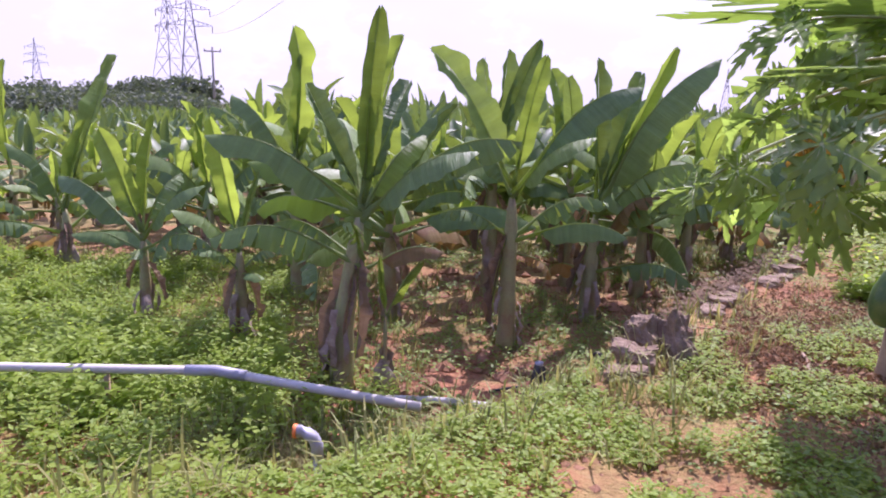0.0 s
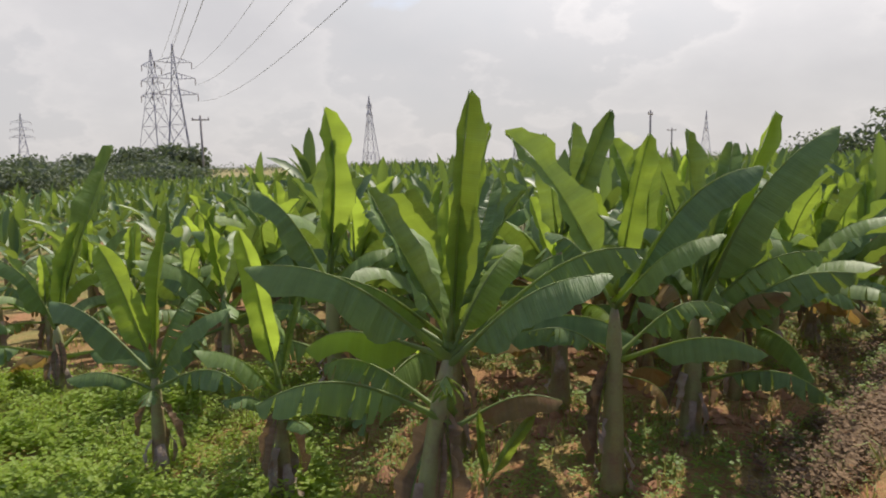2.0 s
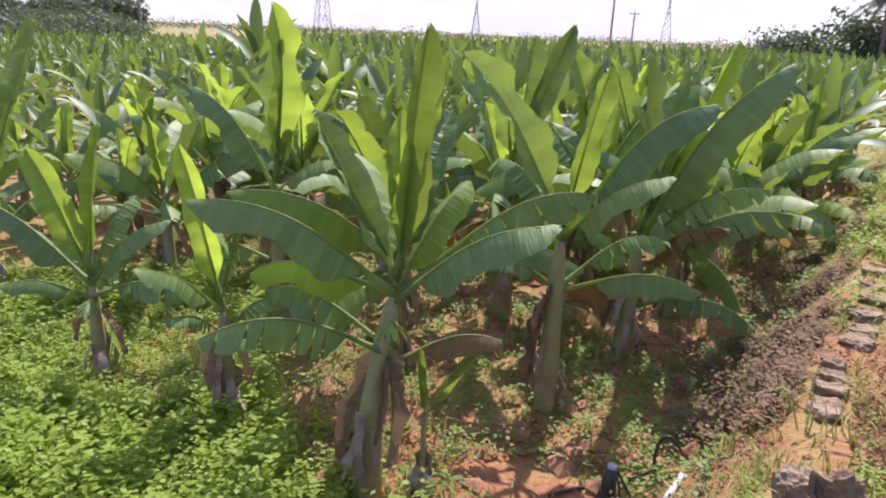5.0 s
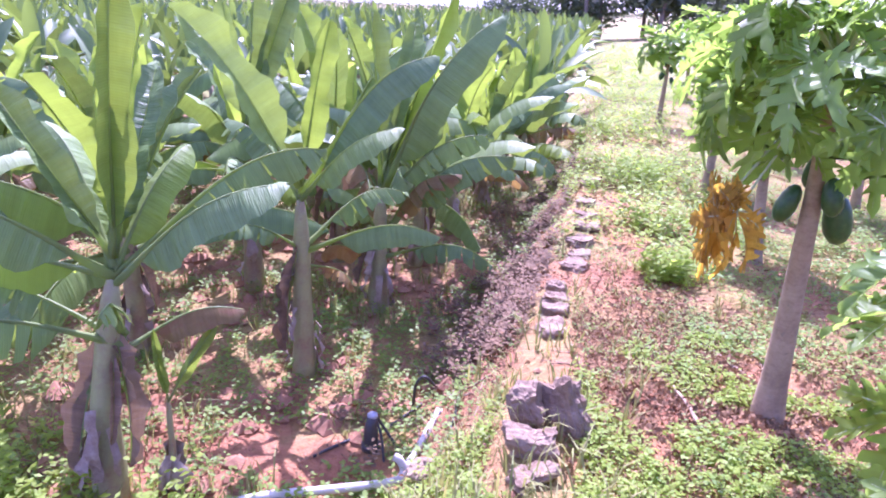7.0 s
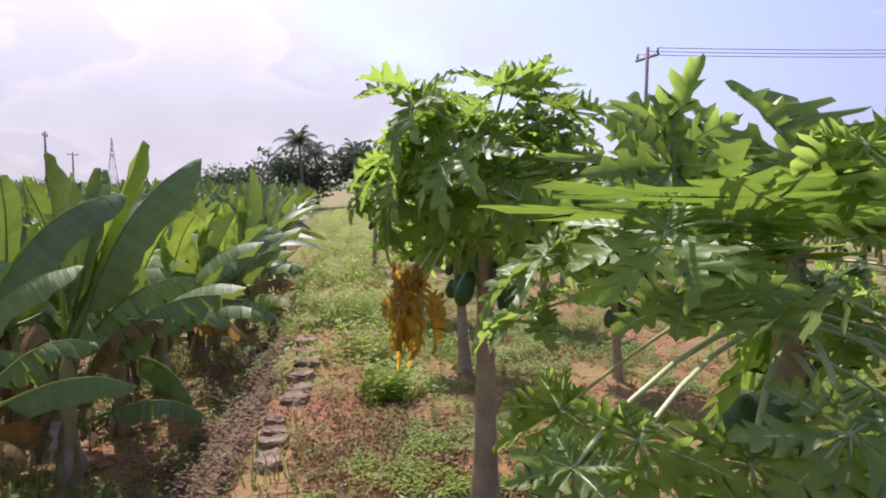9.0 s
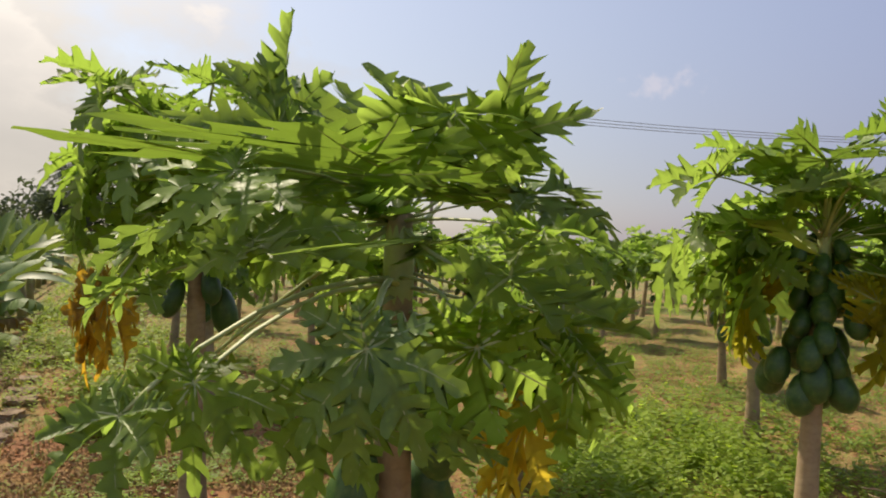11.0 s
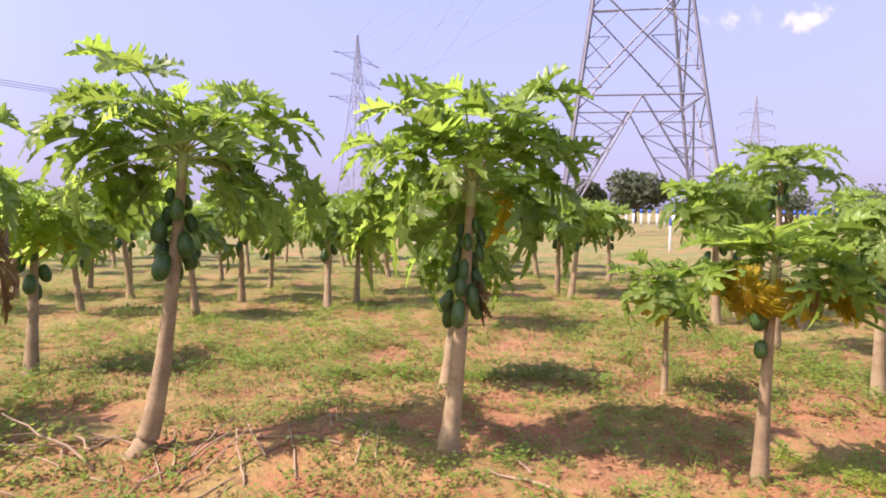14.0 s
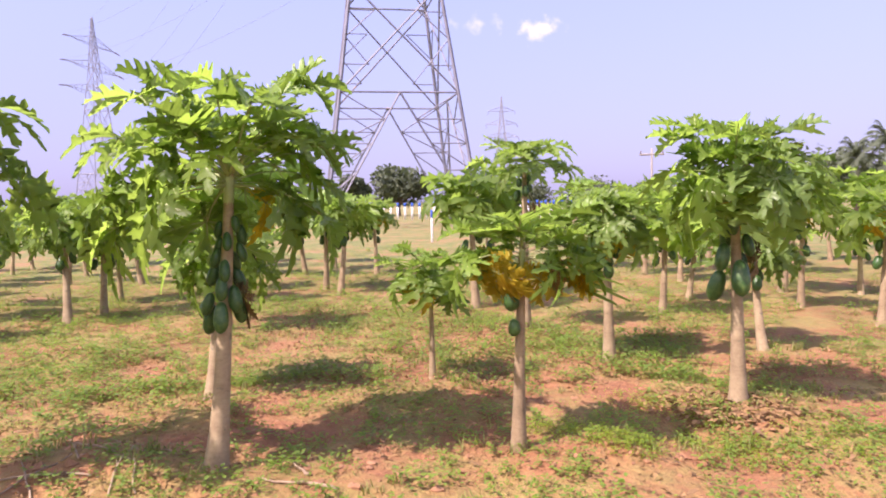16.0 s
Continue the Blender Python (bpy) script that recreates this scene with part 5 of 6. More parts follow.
for end, along, normal, lamina, narrow in (((0.10, 0.10, 1.28), (0.2, 0.12, -1.0), (-0.5, 0.85, 0.2), 0.30, 0.6), ((0.06, 0.13, 1.24), (-0.1, 0.0, -1.0), (-0.6, 0.8, 0.1), 0.24, 0.5),
                                             ((-0.16, -0.02, 1.20), (-0.1, -0.1, -1.0), (-0.5, 0.85, 0.2), 0.27, 0.55), ((-0.40, -0.19, 1.24), (-0.5, -0.3, -0.9), (-0.5, 0.8, 0.4), 0.24, 0.6),
                                             ((-0.36, -0.26, 1.22), (-0.1, -0.2, -1.0), (-0.5, 0.8, 0.2), 0.22, 0.5)):
    papaya_leaf(small_papaya, (-0.03, -0.01, 1.33), end, along, normal, lamina, 4, M_YELLOW, 2, "yellow drooping leaf", narrow)
papaya_leaf(small_papaya, (-0.03, -0.01, 1.33), (-0.25, -0.12, 1.24), (-0.1, -0.1, -1.0), (-0.5, 0.85, 0.1), 0.20, 3, M_WITHER, 2, "brown withered hanging leaf", 0.35)
for px, py, pz, ln in ((0.015, 0.05, 1.13, 0.15), (-0.005, 0.05, 0.93, 0.12)):
    part("fruit", FRUIT_ME, small_papaya, pose(px, py, pz) @ Matrix.Diagonal((ln * 1.15, ln * 1.15, ln, 1)))
papaya_tree(4.42, -4.71, 17, 1.06, (0, 0), 0.030, 18, 0.8, 0.44, 0, 0.15, 0.5, 0.8, 2, 1.4, "slender young papaya tree without fruit", flat=0.5, young=0.75)
papaya_tree(3.26, -6.37, 18, 1.56, (0.03, 0.02), 0.058, 28, 1.0, 0.55, 7, 0.18, 0.60, 0.88, 2, 1.4)
papaya_tree(1.71, -5.26, 19, 1.86, (0.05, 0.0), 0.058, 36, 1.0, 0.58, 7, 0.2, 0.52, 0.82, 1, 1.4, "papaya tree with a thick pale trunk", long=1.25, dome=0.6, withered=1)
papaya_tree(4.85, -7.42, 20, 2.28, (0, 0), 0.055, 18, 0.9, 0.52, 6, 0.15, 0.78, 0.92, 0, 1.4, "tall papaya tree with a flat crown", withered=2, flat=0.9, low=-1.2)

tree_models = [
    papaya_tree(7.10, 1.54, 31, 1.75, (0.0, 0.05), 0.06, 24, 1.05, 0.58, 8, 0.19, 0.5, 0.85, 2, 1.4),
    papaya_tree(11.05, -4.4, 32, 1.55, (0.25, -0.15), 0.06, 24, 1.05, 0.55, 7, 0.19, 0.55, 0.88, 1, 0.8),
    papaya_tree(8.67, 0.12, 33, 1.65, (0.15, -0.1), 0.06, 24, 1.0, 0.55, 6, 0.19, 0.5, 0.85, 1, 1.0),
    papaya_tree(9.87, -9.04, 34, 1.60, (-0.12, -0.12), 0.058, 24, 0.95, 0.5, 6, 0.18, 0.6, 0.88, 0, 0.8),
]
TREES = [(2.95, 3.95), (1.84, 2.04), (3.98, 1.14), (5.61, -0.25), (4.28, -2.07), (2.76, -3.46), (4.42, -4.71), (3.26, -6.37), (1.71, -5.26), (4.85, -7.42),
         (7.10, 1.54), (11.05, -4.4), (8.67, 0.12), (9.87, -9.04)]
SEEN = [(5.76, -3.11), (10.2, 2.1), (6.4, 8.2), (8.2, 7.4), (10.76, 7.57), (12.35, 7.1), (11.2, 7.46), (13.1, 4.5), (13.5, 6.3),
        (14.4, -1.93), (12.9, -3.55), (14.5, -4.7), (11.6, -2.37), (11.6, -5.25), (12.9, -6.28), (14.9, -7.9), (13.0, -11.1), (14.6, 3.8),
        (3.69, -9.53), (3.77, -11.14), (1.93, -7.6), (10.6, -9.4), (5.7, -14.6), (11.6, -12.15), (6.41, -8.61), (8.58, -5.42), (0.94, -9.92),
        (1.39, -13.1), (2.87, -16.1), (2.54, -12.57), (5.0, 6.0), (5.1, 3.0), (6.2, 5.0)]
U, V = Vector((1.15, 1.78)), Vector((1.33, -1.13))
rng = random.Random(9)
spots = list(SEEN)
for i in range(-14, 14):
    for j in range(-8, 26):
        p = Vector((1.71, -5.26)) + U * i + V * j
        x, y = p.x + rng.uniform(-0.25, 0.25), p.y + rng.uniform(-0.25, 0.25)
        if math.hypot(x - 0.4, y - 0.8) < 11.5 or math.hypot(x, y) > 27 or beyond_edge(x, y) < 1.2 or rng.random() < 0.12:
            continue
        if y < 0.8 and x < 0.2 + 0.03 * y and x < 1.0 or x < -2:
            continue
        # the orchard opens to the fence in two gaps
        bearing, dist = math.degrees(math.atan2(x - 0.4, 0.5 - y)), math.hypot(x - 0.4, y - 0.5)
        if 33.5 < bearing < 43.5 and dist > 9 or 25.0 < bearing < 29.5 and dist > 12:
            continue
        if x * 0.62 - y * 0.78 > 21:
            continue
        if all((x - a) ** 2 + (y - b) ** 2 > 1.7 for a, b in spots + TREES):
            spots.append((x, y))
far_sources = [papaya_tree(20 + k, 5, 41 + k, 1.5 + 0.12 * k, (0.1 * k - 0.15, 0.12 - 0.08 * k), 0.058, 22, 1.1, 0.55, 5, 0.19, 0.55, 0.88, k % 2, 1.0, coarse=True) for k in range(4)]
trees_far = [merged(o, "papaya_tree", "trunk", "papaya tree farther back in the orchard") for o in far_sources]
for o in far_sources:
    for c in o.children_recursive:
        bpy.data.objects.remove(c)
    bpy.data.objects.remove(o)
used_far = set()
for k, (x, y) in enumerate(spots):
    s = rng.uniform(0.8, 1.08)
    n = rng.randrange(4)
    m = pose(x, y, ground_z(x, y) - 0.02, 0, 0, rng.uniform(0, 360))
    if math.hypot(x - 0.4, y - 0.8) < 10.5:
        q = copy_thing(tree_models[n], m)
    elif n not in used_far:
        used_far.add(n)
        q = trees_far[n]
        q.matrix_basis = m
    else:
        q = copy_thing(trees_far[n], m)
    q.scale = (s, s, s)


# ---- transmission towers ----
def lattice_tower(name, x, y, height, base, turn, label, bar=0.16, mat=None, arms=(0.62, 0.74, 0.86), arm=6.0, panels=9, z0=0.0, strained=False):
    # the default steel carries painted distance haze; only the near tower overrides it
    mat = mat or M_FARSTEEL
    top_w = base * 0.13
    tower = thing(name, label, "electricity pylon", "pylons of the power lines", pose(x, y, z0, 0, 0, turn))
    def half(z):
        k = z / height
        return 0.5 * (base * (1 - k / 0.7) + base * 0.26 * (k / 0.7)) if k < 0.7 else 0.5 * (base * 0.26 * (1 - (k - 0.7) / 0.3) + top_w * 0.2 * (k - 0.7) / 0.3)
    corners = ((1, 1), (-1, 1), (-1, -1), (1, -1))
    def corner(c, z):
        return Vector((c[0] * half(z), c[1] * half(z), z))
    zs, z, step = [0.0], 0.0, height * 0.2187
    while z < height * 0.995:
        z = min(height, z + step)
        step = max(height * 0.035, step * 0.81)
        zs.append(z)
    for c in corners:
        v, f = joined([beam(corner(c, a), corner(c, b), bar * (1.15 if a < height * 0.6 else 0.8)) for a, b in zip(zs, zs[1:])])
        part("leg", mesh_of("leg", v, f, mat, False), tower)
    for side_k in range(4):
        c, d = corners[side_k], corners[(side_k + 1) % 4]
        pieces = []
        for k, (a, b) in enumerate(zip(zs, zs[1:])):
            p, q, r, s = corner(c, a), corner(d, a), corner(c, b), corner(d, b)
            pieces.append(beam(r, s, bar * 0.6))
            if k == 0:
                # open foot: two inclined members meeting at the middle of the girder, with stiffeners
                m = (r + s) / 2
                pieces += [beam(p, m, bar * 0.65), beam(q, m, bar * 0.65)]
                for foot, other in ((p, r), (q, s)):
                    for u, w in ((0.22, 0.22), (0.22, 0.42), (0.42, 0.42), (0.42, 0.62), (0.62, 0.62), (0.62, 0.8), (0.8, 0.8), (1.0, 0.8)):
                        pieces.append(beam(foot.lerp(other, u), foot.lerp(m, w), bar * 0.4))
            else:
                pieces += [beam(p, s, bar * 0.6), beam(q, r, bar * 0.6)]
                if mat is M_STEEL and a < height * 0.55:
                    # redundant members
                    mid_p = (p + s + q + r) / 4
                    for e0, e1 in ((p, r), (q, s)):
                        em = (e0 + e1) / 2
                        pieces += [beam(em, (e0 + mid_p) / 2, bar * 0.38), beam(em, (e1 + mid_p) / 2, bar * 0.38), beam(e0.lerp(e1, 0.25), (e0 + mid_p) / 2, bar * 0.36),
                                   beam(e0.lerp(e1, 0.75), (e1 + mid_p) / 2, bar * 0.36)]
        v, f = joined(pieces)
        part("bracing", mesh_of("bracing", v, f, mat, False), tower)
    ends = []
    for n, k in enumerate(arms):
        za = k * height
        for sx in (-1, 1):
            ln = arm * (1.0, 0.92, 0.8)[n % 3]
            tip = Vector((sx * ln, 0, za + 0.3))
            pieces = []
            h = half(za)
            for sy in (-1, 1):
                root, upper = Vector((sx * h, sy * h, za)), Vector((sx * h * 0.9, sy * h * 0.9, za + height * 0.045))
                pieces += [beam(root, tip, bar * 0.6), beam(upper, tip, bar * 0.55)]
                for u in (0.25, 0.5, 0.75):
                    pieces.append(beam(root.lerp(tip, u), upper.lerp(tip, u), bar * 0.4))
            v, f = joined(pieces)
            part("cross_arm", mesh_of("cross_arm", v, f, mat, False), tower)
            hang = Vector((sx * 2.2, 0, -0.25)) if strained else Vector((0, 0, -1.9))
            iv, i_f = tube([tip, tip + hang * 0.4, tip + hang], [0.10, 0.13, 0.10], 6)
            part("insulator", mesh_of("insulator", iv, i_f, M_GLASSINS), tower, None, "brown insulator string")
            ends.append(tower.matrix_basis @ (tip + hang))
    ends.append(tower.matrix_basis @ Vector((0, 0, height)))
    return tower, ends


near_tower, near_ends = lattice_tower("pylon", 32.4, -38.3, 41.6, 10.4, 46, "tall galvanised steel lattice pylon behind the orchard", 0.15, M_STEEL)
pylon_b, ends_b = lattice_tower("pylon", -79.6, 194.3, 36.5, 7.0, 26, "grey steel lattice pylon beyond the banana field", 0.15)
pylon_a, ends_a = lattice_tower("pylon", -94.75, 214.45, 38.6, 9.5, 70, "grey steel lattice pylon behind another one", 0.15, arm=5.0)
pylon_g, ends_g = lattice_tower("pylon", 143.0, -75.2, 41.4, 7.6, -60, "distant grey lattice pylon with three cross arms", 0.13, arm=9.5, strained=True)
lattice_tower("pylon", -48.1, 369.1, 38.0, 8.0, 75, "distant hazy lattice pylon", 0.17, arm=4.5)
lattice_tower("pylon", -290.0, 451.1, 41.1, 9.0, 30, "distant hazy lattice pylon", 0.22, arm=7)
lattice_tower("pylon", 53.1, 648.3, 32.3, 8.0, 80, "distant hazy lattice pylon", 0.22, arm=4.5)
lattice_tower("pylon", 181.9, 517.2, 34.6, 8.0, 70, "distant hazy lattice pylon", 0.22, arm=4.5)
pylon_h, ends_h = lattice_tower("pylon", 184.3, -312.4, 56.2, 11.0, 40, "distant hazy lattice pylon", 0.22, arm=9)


def cable(a, b, sag, r, label, group):
    a, b = Vector(a), Vector(b)
    cu = bpy.data.curves.new("cable", "CURVE")
    cu.dimensions, cu.bevel_depth, cu.bevel_resolution = "3D", r, 1
    sp = cu.splines.new("POLY")
    n = 40
    sp.points.add(n)
    for k in range(n + 1):
        s = k / n
        p = a.lerp(b, s) - Vector((0, 0, sag * 4 * s * (1 - s)))
        sp.points[k].co = (*p, 1)
    cu.materials.append(M_CABLE)
    return thing("cable", label, "power cable", group, me=cu)


for k in range(7):
    cable(near_ends[k], ends_b[k], 7.0 if k < 6 else 4.0, 0.03, "sagging aluminium conductor between pylons", "high-voltage cables")
    cable(near_ends[k], ends_g[k], 3.5 if k < 6 else 2.0, 0.012, "sagging aluminium conductor between pylons", "high-voltage cables")


def utility_pole(x, y, height, turn, r=0.12):
    pole = thing("utility_pole", "grey concrete utility pole with a cross bar", "utility pole", "utility poles", pose(x, y, 0, 0, 0, turn))
    part("shaft", mesh_of("shaft", *tube([(0, 0, -0.2), (0, 0, height)], [r, r * 0.7], 8), M_POLE), pole)
    part("cross_bar", mesh_of("cross_bar", *beam((-1.0, 0, height - 0.5), (1.0, 0, height - 0.5), 0.12), M_POLE, False), pole)
    for u in (-0.9, 0.0, 0.9):
        part("insulator", mesh_of("insulator", *tube([(u, 0, height - 0.45), (u, 0, height - 0.2)], [0.06, 0.05], 6), M_GLASSINS), pole)
    return [pole.matrix_basis @ Vector((u, 0, height - 0.2)) for u in (-0.9, 0.0, 0.9)]


utility_pole(-31.0, 83.0, 8.2, 20, 0.16)
utility_pole(24.0, 90.0, 7.8, 60, 0.16)
utility_pole(45.0, 150.0, 8.0, 0, 0.2)
pole_p = utility_pole(31.5, 18.6, 8.9, 60)
pole_q = utility_pole(56.0, -12.0, 9.6, 40)
pole_r = utility_pole(19.5, -56.5, 5.8, 30)
for a, b in zip(pole_p, pole_q):
    cable(a, b, 0.5, 0.018, "thin dark low-voltage overhead wire", "overhead wires")


# ---- fence posts beyond the orchard ----
post_me = mesh_of("post", *tube([(0, 0, -0.1), (0, 0, 1.25)], 0.11, 8), M_WHITE)
cap_me = mesh_of("blue_top", *tube([(0, 0, 1.25), (0, 0, 1.62), (0, 0, 1.66)], [0.118, 0.118, 0.08], 8), M_BLUE)
first_post = thing("fence_post", "white-painted post with a blue top", "fence post", "white fence posts", pose(47.5, -54.6, 0))
part("post", post_me, first_post)
part("blue_top", cap_me, first_post, None, "blue painted top")
for k in range(1, 24):
    copy_thing(first_post, pose(47.5 - 0.8 * k, -54.6 - 0.21 * k, 0))
for x, y in ((27.7, -52.3), (26.5, -51.7), (27.6, -55.8), (25.2, -52.8), (23.5, -53.2), (18.1, -23.3), (26.1, -19.6), (25.8, -15.7), (41.1, -22.7), (33.0, -21.5)):
    post = copy_thing(first_post, pose(x, y, ground_z(x, y)))
    post.scale = (0.4, 0.4, 0.85) if math.hypot(x, y) < 48 else (1, 1, 1)


# ---- far trees ----
def leaf_cloud(rng, centre, radii, count, size):
    verts, faces = [], []
    for _ in range(count):
        u = Vector((rng.gauss(0, 1), rng.gauss(0, 1), rng.gauss(0, 1)))
        u = u.normalized() * (rng.random() ** 0.4)
        p = Vector(centre) + Vector((u.x * radii[0], u.y * radii[1], u.z * radii[2]))
        a = Vector((rng.gauss(0, 1), rng.gauss(0, 1), rng.gauss(0, 0.6))).normalized() * size * rng.uniform(0.6, 1.4)
        b = a.cross(Vector((rng.gauss(0, 1), rng.gauss(0, 1), rng.gauss(0, 1)))).normalized() * size * rng.uniform(0.3, 0.7)
        k = len(verts)
        verts += [p - a, p - b, p + a, p + b]
        faces.append((k, k + 1, k + 2, k + 3))
    return verts, faces


def far_tree(x, y, height, width, seed, label="dark green leafy tree on the horizon"):
    rng = random.Random(seed)
    tree = thing("tree", label, "tree", "trees on the horizon", pose(x, y, 0, 0, 0, rng.uniform(0, 360)))
    limbs = [tube([(0, 0, -0.2), (0.1, 0, height * 0.25), (0, 0.1, height * 0.55)], [height * 0.035, height * 0.028, height * 0.012], 7)]
    puffs = []
    for k in range(9):
        az, r = k * 2.4, width * 0.5 * rng.uniform(0.25, 0.75)
        c = (r * math.cos(az), r * math.sin(az), height * rng.uniform(0.45, 0.86))
        limbs.append(tube([(0, 0, height * 0.22), (c[0] * 0.5, c[1] * 0.5, c[2] * 0.7), c], [height * 0.016, height * 0.01, height * 0.004], 5))
        w = width * rng.uniform(0.2, 0.33)
        puffs.append(leaf_cloud(rng, c, (w, w, w * 0.75), 230, height * 0.07))
    part("trunk", mesh_of("trunk", *joined(limbs), M_BARK), tree)
    part("crown", mesh_of("crown", *joined(puffs), M_TREE, False), tree)


for k, (x, y, h, w) in enumerate([(-62, 130, 5.5, 11), (-70, 128, 4.8, 9), (-80, 127, 4.4, 10), (-48, 118, 5.6, 9), (-92, 132, 4.6, 10), (-104, 135, 4.2, 11), (-55, 110, 2.8, 9),
                                  (-68, 106, 2.6, 10), (-80, 108, 2.8, 10), (-118, 140, 4.6, 12), (-44, 104, 2.5, 8),
                                  (57, -69, 6.0, 8), (61, -65, 6.2, 4), (50, -76, 4.6, 8), (45, -82, 3.6, 8), (66, -62, 3.4, 8), (38, -88, 3.6, 9), (30, -92, 3.4, 9),
                                  (8, -75, 5.0, 10), (1, -72, 5.4, 10), (-5, -70, 5.6, 10), (15, -80, 4.2, 9)]):
    far_tree(x, y, h, w, 500 + k)


def coconut_palm(x, y, height, seed):
    rng = random.Random(seed)
    palm = thing("coconut_palm", "coconut palm with drooping fronds at the field's edge", "palm tree", "coconut palms", pose(x, y, 0))
    lean = rng.uniform(-0.6, 0.6)
    part("trunk", mesh_of("trunk", *tube([(0, 0, -0.2), (lean * 0.3, 0, height * 0.5), (lean, 0, height)], [0.24, 0.17, 0.13], 8), M_BARK), palm)
    for k in range(20):
        az, el = k * 2.4, radians(75 - 95 * k / 19)
        pieces, ln = [], rng.uniform(2.6, 3.4)
        pts = []
        for j in range(9):
            s = j / 8
            r = ln * s * math.cos(el) * (1 - 0.1 * s)
            pts.append(Vector((lean + r * math.cos(az), r * math.sin(az), height + ln * s * math.sin(el) - 1.5 * s * s)))
        pieces.append(tube(pts, [0.04 * (1 - 0.8 * j / 8) for j in range(9)], 4))
        perp = Vector((-math.sin(az), math.cos(az), 0))
        for j in range(1, 32):
            s = j / 32 * 7.99
            p = pts[int(s)].lerp(pts[int(s) + 1], s - int(s))
            d = (pts[int(s) + 1] - pts[int(s)]).normalized()
            for sg in (-1, 1):
                e = p + perp * sg * 0.45 + d * 0.35 - Vector((0, 0, rng.uniform(0.15, 0.45)))
                b = d * 0.05
                pieces.append(([p - b, p + b, e], [(0, 1, 2)]))
        part("frond", mesh_of("frond", *joined(pieces), M_TREE, False), palm)


coconut_palm(39.0, 60.0, 6.3, 1)
coconut_palm(45.0, 56.5, 4.6, 2)
coconut_palm(42.5, 62.5, 5.2, 3)
coconut_palm(47.5, 62.0, 5.6, 4)
coconut_palm(5.5, -68.0, 5.0, 5)
coconut_palm(3.0, -66.0, 6.0, 6)
coconut_palm(0.0, -67.0, 5.6, 7)
for k, (x, y, h, w) in enumerate([(47, 59, 5.6, 11), (41, 64, 4.6, 10), (54, 60, 5.0, 12), (37, 70, 3.2, 9), (60, 58, 4.2, 10)]):
    far_tree(x, y, h, w, 560 + k)

# scrub between the field and the pylons
rng = random.Random(31)
scrub = []
for k in range(110):
    d, a = rng.uniform(70, 130), radians(rng.uniform(-44, -21))
    h = rng.uniform(1.4, 3.6)
    scrub.append(leaf_cloud(rng, (d * math.sin(a), d * math.cos(a), h * 0.4), (rng.uniform(2.0, 4.0), rng.uniform(2.0, 4.0), h * 0.6), 300, 0.26))
thing("scrub", "dark green thorny scrub beyond the field", "bushes", me=mesh_of("scrub", *joined(scrub), M_TREE, False), kind="stuff")

# a low belt of woods all round, along the horizon
rng = random.Random(77)
belt = []
for k in range(620):
    az = 2 * math.pi * k / 620
    r = rng.uniform(260, 420)
    h = rng.uniform(2.2, 5.2)
    belt.append(leaf_cloud(rng, (r * math.sin(az), r * math.cos(az), h * 0.35), (rng.uniform(4, 8), rng.uniform(4, 8), h * 0.55), 130, 0.42))
thing("woods", "hazy belt of dark trees along the horizon", "woods", me=mesh_of("woods", *joined(belt), M_TREE, False), kind="stuff")


# ---- bund stones ----
def stone(x, y, sx, sy, sz, seed, turn, sink=0.75, label="weathered grey granite block in the bund", lean=0):
    bm = bmesh.new()
    bmesh.ops.create_cube(bm, size=2.0)
    bmesh.ops.subdivide_edges(bm, edges=bm.edges[:], cuts=9, use_grid_fill=True)
    for v in bm.verts:
        c = v.co.copy()
        c = c.lerp(c.normalized() * 1.15, 0.38)
        n = noise.noise(c * 0.9 + Vector((seed * 7.1, 0, 0))) * 0.45 + noise.noise(c * 2.6 + Vector((0, seed * 3.3, 0))) * 0.16
        c *= 1 + n + 0.09 * noise.noise(Vector((c.x * 3.0, c.y * 3.0, c.z * 11.0)) + Vector((seed, seed, 0)))
        v.co = Vector((c.x * sx, c.y * sy, c.z * sz))
    me = bpy.data.meshes.new("stone")
    bm.to_mesh(me)
    bm.free()
    me.materials.append(M_STONE)
    return thing("stone", label, "stone", "stones along the bund", pose(x, y, ground_z(x, y) + sz * (1 - sink), -lean, 0, turn), me)


stone(1.83, 4.27, 0.065, 0.12, 0.145, 1, 12, 0.25, "large pale rough granite slab leaning on the bund", 24)
stone(1.65, 4.36, 0.08, 0.085, 0.125, 2, 60, 0.25, "large rough brown-grey stone", 16)
stone(1.56, 4.14, 0.12, 0.07, 0.07, 3, -32, 0.3, "dark layered stone lying askew", -8)
stone(1.46, 3.96, 0.10, 0.07, 0.045, 4, 10, 0.45, label="flat grey stone at the end of the bund")
stone(2.42, 5.36, 0.085, 0.12, 0.05, 6, -36, label="flat squared grey stone in the bund")
stone(2.57, 5.57, 0.10, 0.055, 0.045, 20, -30)
stone(2.72, 5.80, 0.09, 0.07, 0.05, 7, -34)
stone(2.85, 5.99, 0.075, 0.055, 0.05, 9, -30, label="small pale stone on the bund")
stone(3.27, 6.38, 0.10, 0.11, 0.046, 10, 20)
stone(3.47, 6.62, 0.10, 0.09, 0.039, 11, 50)
stone(3.68, 6.90, 0.11, 0.10, 0.046, 12, 30)
stone(3.95, 7.22, 0.10, 0.11, 0.046, 13, 70)
stone(4.25, 7.65, 0.11, 0.10, 0.046, 14, 10)
stone(4.55, 8.10, 0.12, 0.10, 0.052, 15, 40)
stone(5.2, 8.95, 0.12, 0.11, 0.052, 16, 20)
stone(5.8, 9.85, 0.13, 0.10, 0.052, 17, 60)
